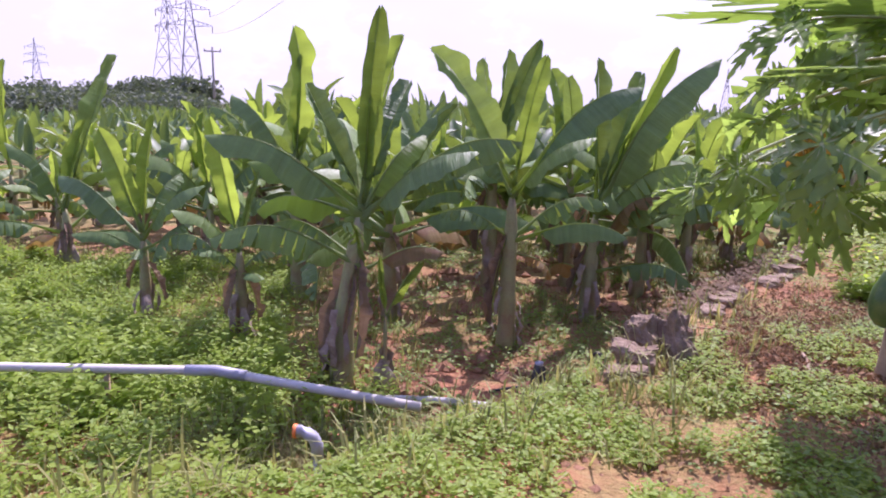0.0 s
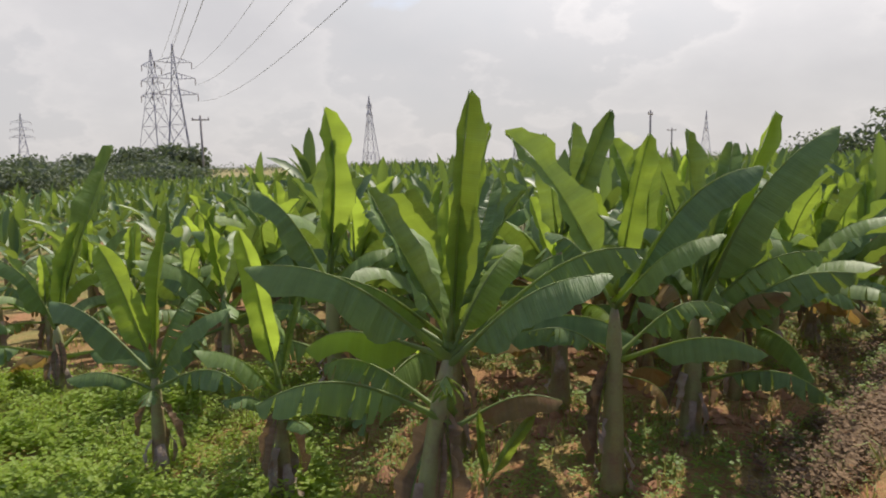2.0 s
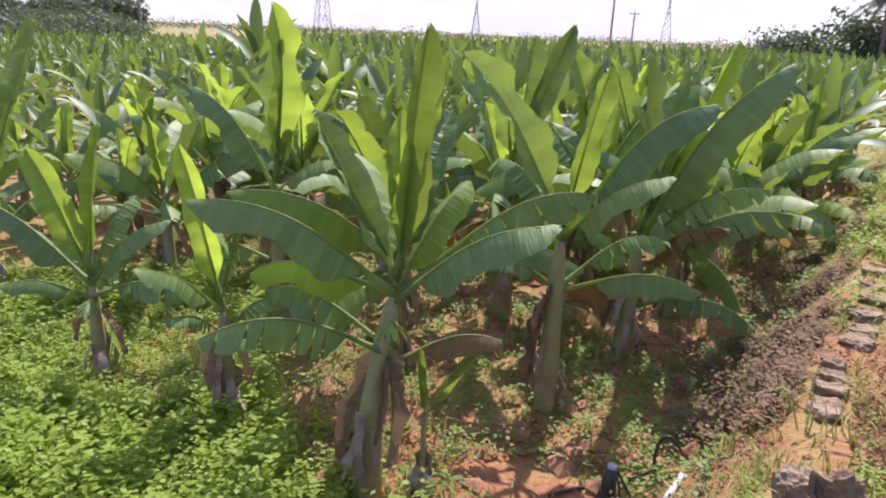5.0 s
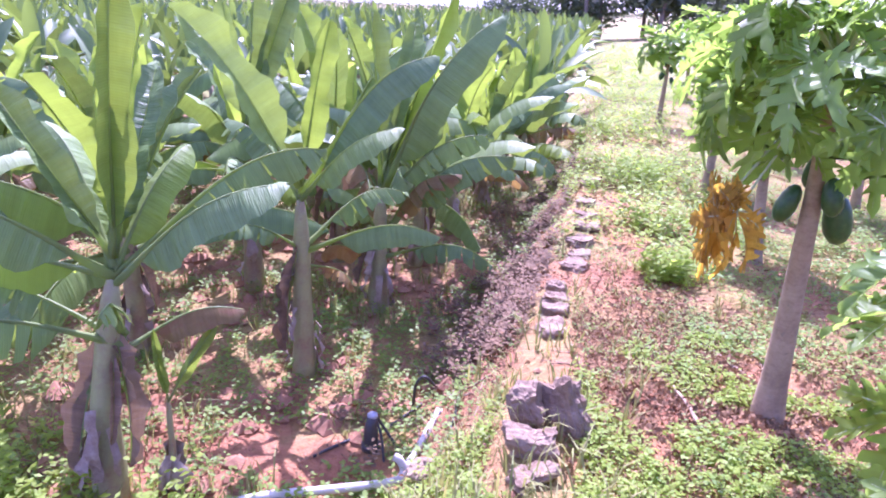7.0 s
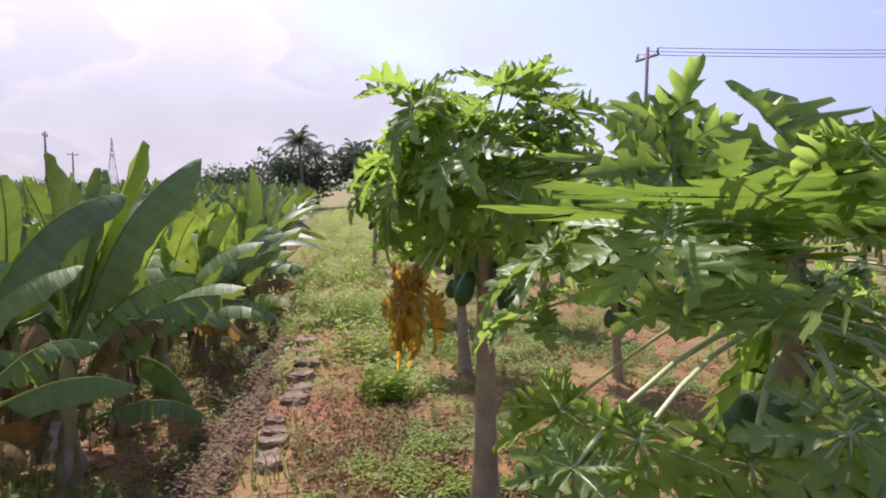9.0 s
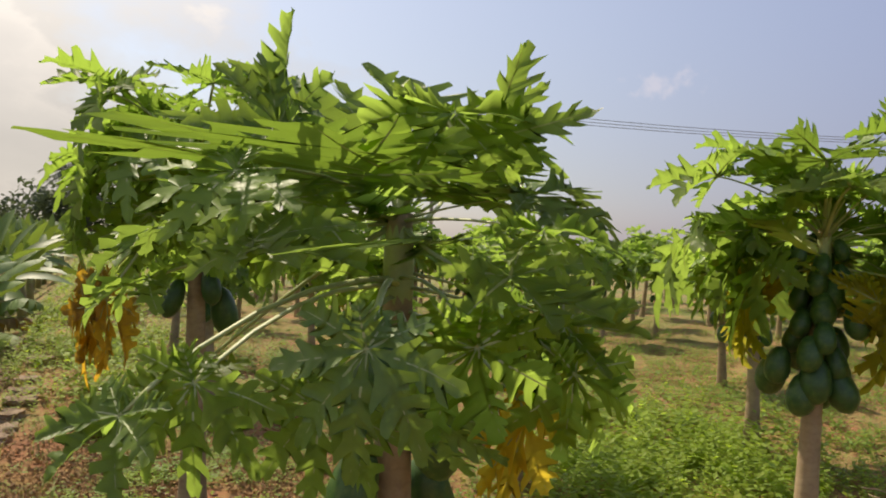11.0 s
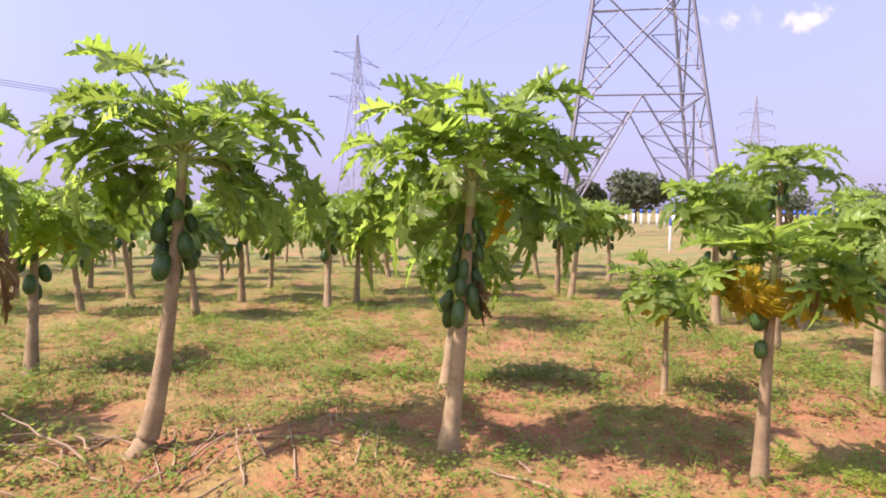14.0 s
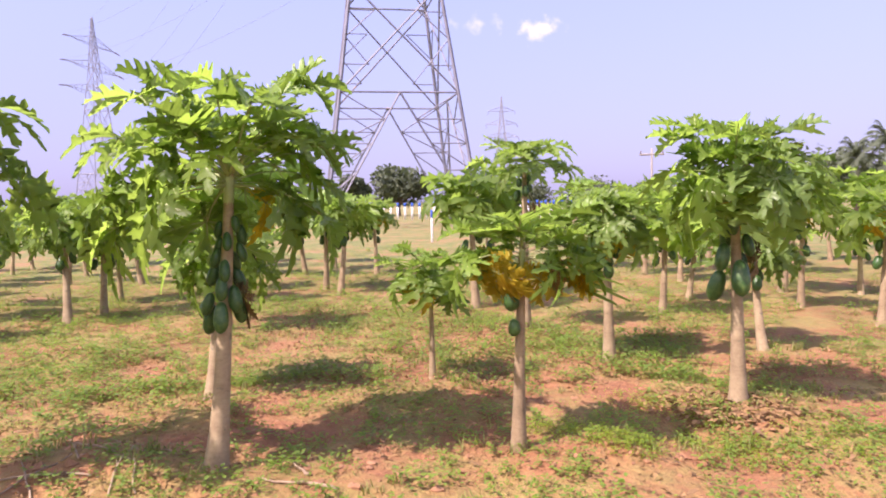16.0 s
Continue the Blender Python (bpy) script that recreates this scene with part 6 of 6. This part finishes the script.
stone(1.30, 4.85, 0.08, 0.10, 0.033, 18, 60, label="small dark stone beside the pipe")


# ---- irrigation pipes ----
def hose(name, pts, r, mat, label, category, group=""):
    # a smooth line through the points
    P = [Vector(p) for p in pts]
    fine = []
    for k in range(len(P) - 1):
        a, b, c, d = P[max(0, k - 1)], P[k], P[k + 1], P[min(len(P) - 1, k + 2)]
        for j in range(6):
            t = j / 6
            fine.append(0.5 * ((2 * b) + (c - a) * t + (2 * a - 5 * b + 4 * c - d) * t * t + (3 * b - a - 3 * c + d) * t ** 3))
    fine.append(P[-1])
    return thing(name, label, category, group, me=mesh_of(name, *tube(fine, r, 10), mat))


pipe = thing("water_pipe", "weathered white plastic water pipe with a bend, propped over the weeds", "pipe", m=pose(0, 0, 0))
part("pipe_run", mesh_of("pipe_run", *tube([(-7.0, 4.80, -0.40), (-4.0, 4.85, -0.39), (-1.30, 4.91, -0.355)], 0.034, 12), M_PVC), pipe)
part("pipe_run", mesh_of("pipe_run", *tube([(-1.30, 4.91, -0.355), (0.24, 4.72, -0.49)], 0.034, 12), M_PVC), pipe)
part("elbow_joint", mesh_of("elbow_joint", *tube([(-1.52, 4.905, -0.357), (-1.30, 4.91, -0.353), (-1.06, 4.88, -0.374)], 0.041, 12), M_GREYPVC), pipe, None, "grey pipe joint")
part("prop", mesh_of("prop", *tube([(-2.12, 4.89, -0.80), (-2.12, 4.89, -0.39)], 0.022, 7), M_STICK), pipe, None, "short wooden prop")
part("prop", mesh_of("prop", *tube([(-4.3, 4.845, -0.80), (-4.3, 4.845, -0.41)], 0.022, 7), M_STICK), pipe, None, "short wooden prop")

riser = thing("pipe_outlet", "grey plastic pipe outlet with an orange rim standing in dry weeds", "pipe", m=pose(-0.24, 3.62, -0.36))
part("riser_tube", mesh_of("riser_tube", *tube([(0, 0, -0.25), (0, 0, 0.10)], 0.024, 12), M_GREYPVC), riser)
bend_pts = [(0.0, 0, 0.06), (0.0, 0, 0.13), (-0.02, 0, 0.175), (-0.055, 0, 0.20), (-0.09, 0, 0.21), (-0.115, 0, 0.21)]
part("bend", mesh_of("bend", *tube(bend_pts, 0.034, 12), M_GREYPVC), riser, None, "grey bend")
part("rim", mesh_of("rim", *tube([(-0.11, 0, 0.21), (-0.13, 0, 0.21)], 0.039, 12), M_ORANGE), riser, None, "orange rim")

hose("white_pipe", [(-0.3, 5.22, -0.66), (0.34, 5.18, -0.64), (0.70, 5.10, -0.63), (1.02, 5.03, -0.62), (1.17, 5.01, -0.61), (1.22, 5.04, -0.57), (1.20, 5.07, -0.51), (1.17, 5.09, -0.49)], 0.028, M_PVC, "white plastic pipe rising in a bend from the weeds", "pipe")
hose("white_pipe", [(1.27, 5.15, -0.65), (1.47, 5.35, -0.61), (1.68, 5.57, -0.55)], 0.027, M_PVC, "half-buried white plastic pipe", "pipe")
stand = thing("valve_stand", "black plastic irrigation valve standing in weeds, grey cap", "irrigation valve", m=pose(1.13, 5.46, -0.83))
part("barrel", mesh_of("barrel", *tube([(0, 0, -0.05), (0, 0, 0.06), (0, 0, 0.1), (0, 0, 0.3), (0, 0, 0.33), (0.01, 0, 0.41)], [0.062, 0.062, 0.05, 0.05, 0.042, 0.036], 12), M_BLACK), stand)
part("cap", mesh_of("cap", *tube([(0.01, 0, 0.405), (0.01, 0, 0.43)], 0.035, 12), M_GREYPVC), stand, None, "pale grey cap")
part("collar", mesh_of("collar", *tube([(0, 0, 0.16), (0, 0, 0.2)], 0.068, 12), M_BLACK), stand)
hose("drip_hose", [(1.18, 5.49, -0.45), (1.23, 5.46, -0.54), (1.30, 5.37, -0.66), (1.33, 5.33, -0.72)], 0.010, M_BLACK, "short black rubber drip hose end", "hose", "drip hoses")
hose("drip_hose", [(1.17, 5.49, -0.45), (1.19, 5.42, -0.56), (1.18, 5.32, -0.72)], 0.009, M_BLACK, "short black rubber drip hose end", "hose", "drip hoses")
def lying(points, r, label):
    return hose("drip_hose", [(x, y, ground_z(x, y) + r) for x, y in points], r, M_BLACK, label, "hose", "drip hoses")
lying([(0.75, 5.55), (1.0, 5.6), (1.25, 5.65), (1.5, 5.8), (1.75, 6.0), (2.0, 6.3), (2.3, 6.7), (2.6, 7.1), (2.9, 7.5)], 0.011, "black drip hose lying on the soil")
lying([(1.1, 4.7), (1.3, 4.85), (1.5, 5.05), (1.65, 5.25), (1.8, 5.5), (1.95, 5.75), (2.15, 6.05)], 0.011, "black drip hose lying on the soil")
hx, hy = 1.62, 5.95
hz = ground_z(hx, hy)
hose("drip_hose", [(hx, hy, hz - 0.02), (hx + 0.01, hy - 0.02, hz + 0.2), (hx + 0.07, hy - 0.04, hz + 0.28), (hx + 0.15, hy - 0.06, hz + 0.2)], 0.012, M_BLACK, "black drip hose standing up in a hook", "hose", "drip hoses")


# ---- fallen sticks and stalks ----
def stick(x, y, length, turn, r, seed, tilt=0.0, label="dry fallen papaya stalk on the soil"):
    rng = random.Random(seed)
    n, pts, r = 7, [], r * 0.75
    a = radians(turn)
    for k in range(n + 1):
        s = (k / n - 0.5) * length
        px, py = x + s * math.cos(a) + rng.uniform(-1, 1) * 0.012, y + s * math.sin(a) + rng.uniform(-1, 1) * 0.012
        pts.append((px, py, ground_z(px, py) + r * 0.7 + tilt * (k / n) * length + rng.uniform(0, 0.012)))
    return thing("stick", label, "stick", "fallen sticks", me=mesh_of("stick", *tube(pts, [r * (1.1 - 0.5 * k / n) for k in range(n + 1)], 7), M_STICK))


rng = random.Random(21)
for k in range(16):
    stick(5.55 + rng.gauss(0, 0.32), 0.0 + rng.gauss(0, 0.28), rng.uniform(0.35, 0.95), rng.uniform(0, 180), rng.uniform(0.008, 0.014), k, rng.choice((0, 0, 0.1, 0.25)))
for k in range(10):
    stick(5.1 + rng.gauss(0, 0.25), -0.6 + rng.gauss(0, 0.35), rng.uniform(0.4, 0.9), rng.uniform(-90, 0), rng.uniform(0.008, 0.013), 30 + k, rng.choice((0, 0, 0.12)))
for k in range(9):
    stick(4.9 + rng.gauss(0, 0.45), -1.5 + rng.gauss(0, 0.4), rng.uniform(0.3, 0.9), rng.uniform(-60, 40), rng.uniform(0.005, 0.011), 50 + k)
for k in range(18):
    stick(2.75 + rng.gauss(0, 0.4), 4.15 + rng.gauss(0.1, 0.7), rng.uniform(0.3, 1.1), rng.choice((rng.uniform(20, 70), rng.uniform(100, 160))), rng.uniform(0.004, 0.008), 90 + k, rng.choice((0, 0, 0.08)))
for x, y, ln, turn in ((3.22, 4.64, 0.62, 77), (2.88, 4.59, 0.55, 98), (2.56, 4.11, 0.5, 74), (2.85, 4.40, 0.36, -24)):
    stick(x, y, ln, turn, 0.018, int(ln * 100), 0.03, "long dry pale stalk on the soil")
stick(3.55, -2.15, 0.55, 12, 0.014, 140)
stick(3.75, -2.35, 0.30, -25, 0.016, 141, label="yellow fallen stalk beside the trunk")
for k in range(12):
    stick(1.62 + rng.gauss(0, 0.2), 5.55 + rng.gauss(0, 0.2), rng.uniform(0.25, 0.6), rng.uniform(40, 120), 0.007, 150 + k, rng.choice((0, 0.1)), "grey dead banana rib on the soil")


# ---- weeds, grass and litter ----
def clod_place(rng):
    x, y = rng.uniform(-2.0, 9.0), rng.uniform(-8.0, 10.0)
    if patch(x, y, 0.8, 61.0) < 0.45 or beyond_edge(x, y) < 0 and x < 0 or math.hypot(x, y - 1.2) < 0.9:
        return None
    near_mound = min(math.hypot(x - a, y - b) for a, b, _, _ in MOUNDS)
    return x, y, rng.choice((0.008, 0.012, 0.018, 0.026)) * rng.uniform(0.7, 1.3) * (1.5 if near_mound < 0.7 else 1.0)


def lumpy(rng, V, F, x, y, z, size):
    """A crumb of clay: a squashed, dented eight-sided lump."""
    b = len(V)
    V.append((x + rng.gauss(0, size * 0.2), y + rng.gauss(0, size * 0.2), z + size * rng.uniform(0.5, 0.9)))
    for k in range(6):
        t = k * 1.047 + rng.uniform(-0.3, 0.3)
        r = size * rng.uniform(0.7, 1.3)
        V.append((x + r * math.cos(t), y + r * math.sin(t), z + size * rng.uniform(0.0, 0.3)))
        V.append((x + r * 0.8 * math.cos(t), y + r * 0.8 * math.sin(t), z - size * 0.5))
    for k in range(6):
        k2 = (k + 1) % 6
        F.append((b, b + 1 + 2 * k, b + 1 + 2 * k2))
        F.append((b + 1 + 2 * k, b + 2 + 2 * k, b + 2 + 2 * k2, b + 1 + 2 * k2))


def scatter(name, label, category, mat, count, where, make, seed):
    """One mass of small plants; where(rng) gives a place and size or None."""
    rng = random.Random(seed)
    V, F = [], []
    made = 0
    for _ in range(count):
        q = where(rng)
        if q is None:
            continue
        x, y, size = q
        make(rng, V, F, x, y, ground_z(x, y), size)
        made += 1
    return thing(name, label, category, me=mesh_of(name, V, F, mat, False), kind="stuff")


def leafy(rng, V, F, x, y, z, size):
    """A low weed: a few leafy shoots."""
    for k in range(rng.randrange(7, 13)):
        az, up = rng.uniform(0, 6.28), rng.uniform(0.15, 1.0)
        r = size * rng.uniform(0.1, 0.75)
        c = (x + r * math.cos(az), y + r * math.sin(az), z + size * up * 0.9)
        ln, wd = size * rng.uniform(0.2, 0.42), size * rng.uniform(0.07, 0.15)
        dx, dy, dz = math.cos(az), math.sin(az), rng.uniform(-0.5, 0.6)
        px, py = -dy, dx
        b = len(V)
        V.append((c[0] - dx * ln * 0.5, c[1] - dy * ln * 0.5, c[2] - dz * ln * 0.5))
        V.append((c[0] + px * wd, c[1] + py * wd, c[2] + rng.uniform(0, 0.3) * wd))
        V.append((c[0] + dx * ln * 0.6, c[1] + dy * ln * 0.6, c[2] + dz * ln * 0.3))
        V.append((c[0] - px * wd, c[1] - py * wd, c[2] + rng.uniform(0, 0.3) * wd))
        F.append((b, b + 1, b + 2, b + 3))


def feathery(rng, V, F, x, y, z, size):
    """A fine-leaved weed: a few leaning shoots set with small leaflets."""
    for k in range(rng.randrange(2, 5)):
        az, lean, h = rng.uniform(0, 6.28), rng.uniform(0.05, 0.6), size * rng.uniform(0.7, 1.5)
        for j in range(7):
            s = (j + 1) / 7
            cx, cy, cz = x + math.cos(az) * lean * h * s, y + math.sin(az) * lean * h * s, z + h * s
            a2 = az + j * 2.2 + rng.uniform(-0.5, 0.5)
            ln, wd = size * rng.uniform(0.2, 0.4) * (1.25 - 0.5 * s), size * rng.uniform(0.05, 0.11)
            dx, dy, dz = math.cos(a2), math.sin(a2), rng.uniform(-0.2, 0.7)
            b = len(V)
            V += [(cx, cy, cz), (cx + dx * ln * 0.5 - dy * wd, cy + dy * ln * 0.5 + dx * wd, cz + dz * ln * 0.5), (cx + dx * ln, cy + dy * ln, cz + dz * ln * 0.8),
                  (cx + dx * ln * 0.5 + dy * wd, cy + dy * ln * 0.5 - dx * wd, cz + dz * ln * 0.5)]
            F.append((b, b + 1, b + 2, b + 3))


def grassy(rng, V, F, x, y, z, size):
    for k in range(rng.randrange(5, 10)):
        az, ln = rng.uniform(0, 6.28), size * rng.uniform(0.6, 1.3)
        ox, oy = rng.gauss(0, size * 0.2), rng.gauss(0, size * 0.2)
        w = 0.004 + size * 0.012
        bx, by = x + ox, y + oy
        tilt = rng.uniform(0.15, 1.0)
        lx, ly = math.cos(az) * ln * tilt, math.sin(az) * ln * tilt
        px, py = -math.sin(az) * w, math.cos(az) * w
        b = len(V)
        V += [(bx - px, by - py, z - 0.01), (bx + px, by + py, z - 0.01), (bx + lx * 0.4 + px * 0.7, by + ly * 0.4 + py * 0.7, z + ln * (0.62 - 0.2 * tilt)),
              (bx + lx * 0.4 - px * 0.7, by + ly * 0.4 - py * 0.7, z + ln * (0.62 - 0.2 * tilt)), (bx + lx, by + ly, z + ln * (0.95 - 0.55 * tilt))]
        F += [(b, b + 1, b + 2, b + 3), (b + 3, b + 2, b + 4)]


def littery(rng, V, F, x, y, z, size):
    for k in range(3):
        az, ln = rng.uniform(0, 6.28), size * rng.uniform(0.5, 1.4)
        ox, oy = rng.gauss(0, size), rng.gauss(0, size)
        w = size * rng.uniform(0.06, 0.3)
        dx, dy = math.cos(az) * ln, math.sin(az) * ln
        px, py = -math.sin(az) * w, math.cos(az) * w
        b = len(V)
        zz = z + rng.uniform(0.004, 0.03)
        V += [(x + ox, y + oy, zz), (x + ox + dx * 0.5 + px, y + oy + dy * 0.5 + py, zz + rng.uniform(0, 0.03)), (x + ox + dx, y + oy + dy, zz + rng.uniform(0, 0.02)),
              (x + ox + dx * 0.5 - px, y + oy + dy * 0.5 - py, zz + rng.uniform(0, 0.03))]
        F.append((b, b + 1, b + 2, b + 3))


def patch(x, y, scale, seed):
    return noise.noise((x * scale, y * scale, seed)) * 0.5 + 0.5


def lush_place(rng):
    # the thick bright growth left of the first plants
    x, y = rng.uniform(-9.0, -0.3), rng.uniform(2.6, 9.8)
    if x > -0.6 - 0.25 * (y - 4) or beyond_edge(x, y) > -0.1 or patch(x, y, 0.8, 4.0) < 0.24:
        return None
    if y < 4.7 and rng.random() < 0.55:
        return None
    return x, y, rng.uniform(0.09, 0.25) * (0.45 + patch(x, y, 0.6, 9.0)) * (0.75 if y < 4.7 else 1.0)


def on_stones(x, y):
    # the line of stones is kept clear of low weeds
    k = max(0.0, min(1.0, ((x - 1.45) * 1.4 + (y - 3.95) * 2.1) / 6.37))
    return math.hypot(x - 1.45 - 1.4 * k, y - 3.95 - 2.1 * k) < 0.24 - 0.1 * k


def bund_place(rng):
    # round the bund, and in front of it
    x, y = rng.uniform(-4.0, 9.0), rng.uniform(1.2, 14.0)
    s = beyond_edge(x, y)
    if not -1.1 < s < 2.6 or patch(x, y, 1.1, 2.0) < 0.45 or math.hypot(x, y - 1.5) < 1.0:
        return None
    if s > -0.3 and patch(x, y, 0.5, 7.0) < 0.4:
        return None
    if on_stones(x, y):
        return None
    return x, y, rng.uniform(0.03, 0.075)


def sprout_place(rng):
    # bright seedlings on the near end of the bund, thinning out towards the tree
    x, y = rng.uniform(-2.2, 3.4), rng.uniform(1.9, 4.9)
    s = beyond_edge(x, y)
    if not -1.2 < s < 1.7 or math.hypot(x, y - 1.5) < 0.9 or patch(x, y, 2.3, 15.0) < (0.37 if x < 1.7 else 0.52) or on_stones(x, y):
        return None
    return x, y, rng.uniform(0.04, 0.10)


def dead_place(rng):
    # withered stalks along the foot of the bund
    k = rng.random() * 6.5
    x, y = 1.7 + 0.6 * k + rng.gauss(0, 0.35), 5.2 + 0.82 * k + rng.gauss(0, 0.3)
    if patch(x, y, 0.9, 50.0) < 0.42 or x > 2.2 + (y - 5.36) * 0.753:
        return None
    return x, y, rng.uniform(0.07, 0.2)


def bush_place(rng):
    # taller clumps on the bund and among the papayas
    cx, cy, r = rng.choice(((3.9, 5.9, 0.2), (4.7, 7.1, 0.6), (6.2, 9.6, 0.9), (6.3, 1.7, 0.75), (7.3, 2.6, 0.9), (-1.0, 5.0, 0.6), (0.3, 4.95, 0.5), (-1.3, 5.7, 0.6), (-3.0, 5.2, 1.0), (6.3, 1.7, 0.75), (5.7, 2.6, 0.6), (6.3, 1.7, 0.75), (5.0, 2.2, 0.6), (5.8, 8.6, 0.8), (7.8, 12.0, 1.0), (5.7, 2.6, 0.6), (9.5, 14.0, 1.2), (11.5, 16.8, 1.4), (14.0, 20.0, 1.6), (17.0, 24.5, 2.0), (20.5, 29.0, 2.4), (25.0, 35.5, 3.0)))
    if rng.random() > 0.25 + 0.5 * r:
        return None
    x, y = cx + rng.gauss(0, r * 0.7), cy + rng.gauss(0, r * 0.7)
    if beyond_edge(x, y) < -0.9 and x > 0:
        return None
    return x, y, rng.choice((0.06, 0.09, 0.12, 0.16, 0.22)) * rng.uniform(0.7, 1.2) * (1 + 0.02 * math.hypot(x, y))


def orchard_place(rng):
    x, y = rng.uniform(-2.5, 17.0), rng.uniform(-17.0, 10.0)
    d = math.hypot(x - 0.4, y - 0.8)
    if beyond_edge(x, y) < 0.8 or d < 1.4 or patch(x, y, 0.9, 12.0) * 0.6 + patch(x, y, 3.1, 13.0) * 0.4 < 0.44 or rng.random() < (d - 5) / 14:
        return None
    return x, y, rng.uniform(0.03, 0.095) * (1 + 0.06 * d) * (0.6 + 0.8 * patch(x, y, 2.2, 18.0))


def grass_place(rng):
    x, y = rng.uniform(-7.0, 8.0), rng.uniform(-8.0, 12.0)
    s = beyond_edge(x, y)
    if patch(x, y, 0.9, 21.0) < (0.47 if s < 0 else 0.55) or math.hypot(x, y - 1.2) < 1.2:
        return None
    if -1.3 < s < 0.3 and x > 0.9 and rng.random() < 0.75:
        return None
    return x, y, rng.uniform(0.10, 0.30) if s < 0.2 else rng.uniform(0.05, 0.14)


def front_grass_place(rng):
    x, y = rng.gauss(-0.2, 1.2), rng.gauss(4.1, 0.65)
    if beyond_edge(x, y) > 0.6 or y < 2.3 or math.hypot(x - 1.0, y - 5.05) < 0.5:
        return None
    return x, y, rng.uniform(0.10, 0.30)


def field_place(rng):
    x, y = rng.uniform(-4.0, 8.0), rng.uniform(4.4, 14.0)
    if beyond_edge(x, y) > -0.5 or patch(x, y, 1.0, 33.0) < 0.43:
        return None
    return x, y, rng.uniform(0.06, 0.16)


def litter_place(rng):
    if rng.random() < 0.3:
        # thickest under the tree beside the bund
        x, y = rng.gauss(2.9, 0.7), rng.gauss(4.4, 0.9)
        return None if patch(x, y, 1.6, 40.0) < 0.36 or on_stones(x, y) else (x, y, rng.uniform(0.02, 0.055))
    x, y = rng.uniform(-5.0, 9.0), rng.uniform(-8.0, 12.0)
    if patch(x, y, 1.0, 40.0) < 0.42 or math.hypot(x, y - 1.2) < 0.8:
        return None
    return x, y, rng.uniform(0.02, 0.07)


scatter("clay_clods", "crumbs and clods of dry red clay", "soil clods", M_CLOD, 7500, clod_place, lumpy, 17)
def furrow_place(rng):
    x, y = rng.uniform(-1.2, 5.0), rng.uniform(5.0, 11.0)
    if not -4.5 < beyond_edge(x, y) < -0.55 or patch(x, y, 1.3, 66.0) < 0.4:
        return None
    return x, y, rng.choice((0.03, 0.05, 0.07, 0.10)) * rng.uniform(0.7, 1.2)


scatter("furrow_clods", "coarse dug clods of red clay between banana rows", "soil clods", M_CLOD, 900, furrow_place, lumpy, 23)
scatter("lush_weeds", "thick lime-green weeds between banana plants", "weeds", M_LIME, 11500, lush_place, leafy, 1)
scatter("tall_weeds", "fine-leaved tall weeds between banana plants", "weeds", M_LIME, 6000, lush_place, feathery, 14)
scatter("bund_weeds", "low broad-leaved weeds over the bund", "weeds", M_WEED, 34000, bund_place, leafy, 2)
scatter("weed_clumps", "tall feathery green weed clumps", "weeds", M_LIME, 8000, bush_place, feathery, 3)
scatter("orchard_weeds", "patchy low green weeds among papaya trees", "weeds", M_WEED, 74000, orchard_place, leafy, 4)
def middle_place(rng):
    # coarse tufts farther out between the trees
    a, d = radians(rng.uniform(20, 165)), 7.0 + 20.0 * rng.random() ** 1.4
    x, y = 0.4 + d * math.sin(a), 0.8 + d * math.cos(a)
    if beyond_edge(x, y) < 1.2 or patch(x, y, 0.5, 71.0) * 0.6 + patch(x, y, 1.9, 72.0) * 0.4 < 0.47:
        return None
    return x, y, rng.uniform(0.06, 0.17)


scatter("far_weeds", "patchy green tufts farther back between the papaya trees", "weeds", M_WEED, 24000, middle_place, leafy, 19)
scatter("field_weeds", "small weeds on the bare banana soil", "weeds", M_WEED, 12000, field_place, leafy, 5)
scatter("grass", "thin yellow-green grass tufts", "grass", M_GRASS, 7000, grass_place, grassy, 6)
scatter("dry_grass", "tall drying grass in front of the banana plants", "grass", M_GRASS, 700, front_grass_place, grassy, 7)
scatter("seedlings", "bright low seedlings on the near bund", "weeds", M_LIME, 17000, sprout_place, leafy, 11)
scatter("dead_stalks", "withered purple-brown weed stalks along the bund", "dead weeds", M_TWIG, 1300, dead_place, feathery, 12)
scatter("leaf_litter", "dry leaf litter on red soil", "leaf litter", M_LITTER, 17000, litter_place, littery, 8)


def tuft_place(rng):
    # low patches of fresh weeds between the trunks
    cx, cy, r = rng.choice(((2.64, -3.95, 0.28), (2.1, -3.85, 0.2), (1.55, -6.1, 0.4), (0.95, -4.85, 0.45), (2.3, -5.0, 0.4), (1.5, -4.4, 0.3)))
    return cx + rng.gauss(0, r * 0.7), cy + rng.gauss(0, r * 0.6), rng.uniform(0.03, 0.085)


scatter("weed_tufts", "low bright green weed patches between papaya trunks", "weeds", M_LIME, 900, tuft_place, leafy, 29)


def heap_place(rng):
    # dry leaves raked round the foot of a trunk
    x, y = rng.gauss(1.80, 0.24), rng.gauss(-5.12, 0.17)
    return None if math.hypot(x - 1.71, y + 5.26) < 0.07 else (x, y, rng.uniform(0.05, 0.11))


scatter("leaf_heap", "heap of dry curled brown leaves at a trunk's foot", "dry leaves", M_LITTER, 380, heap_place, littery, 27)
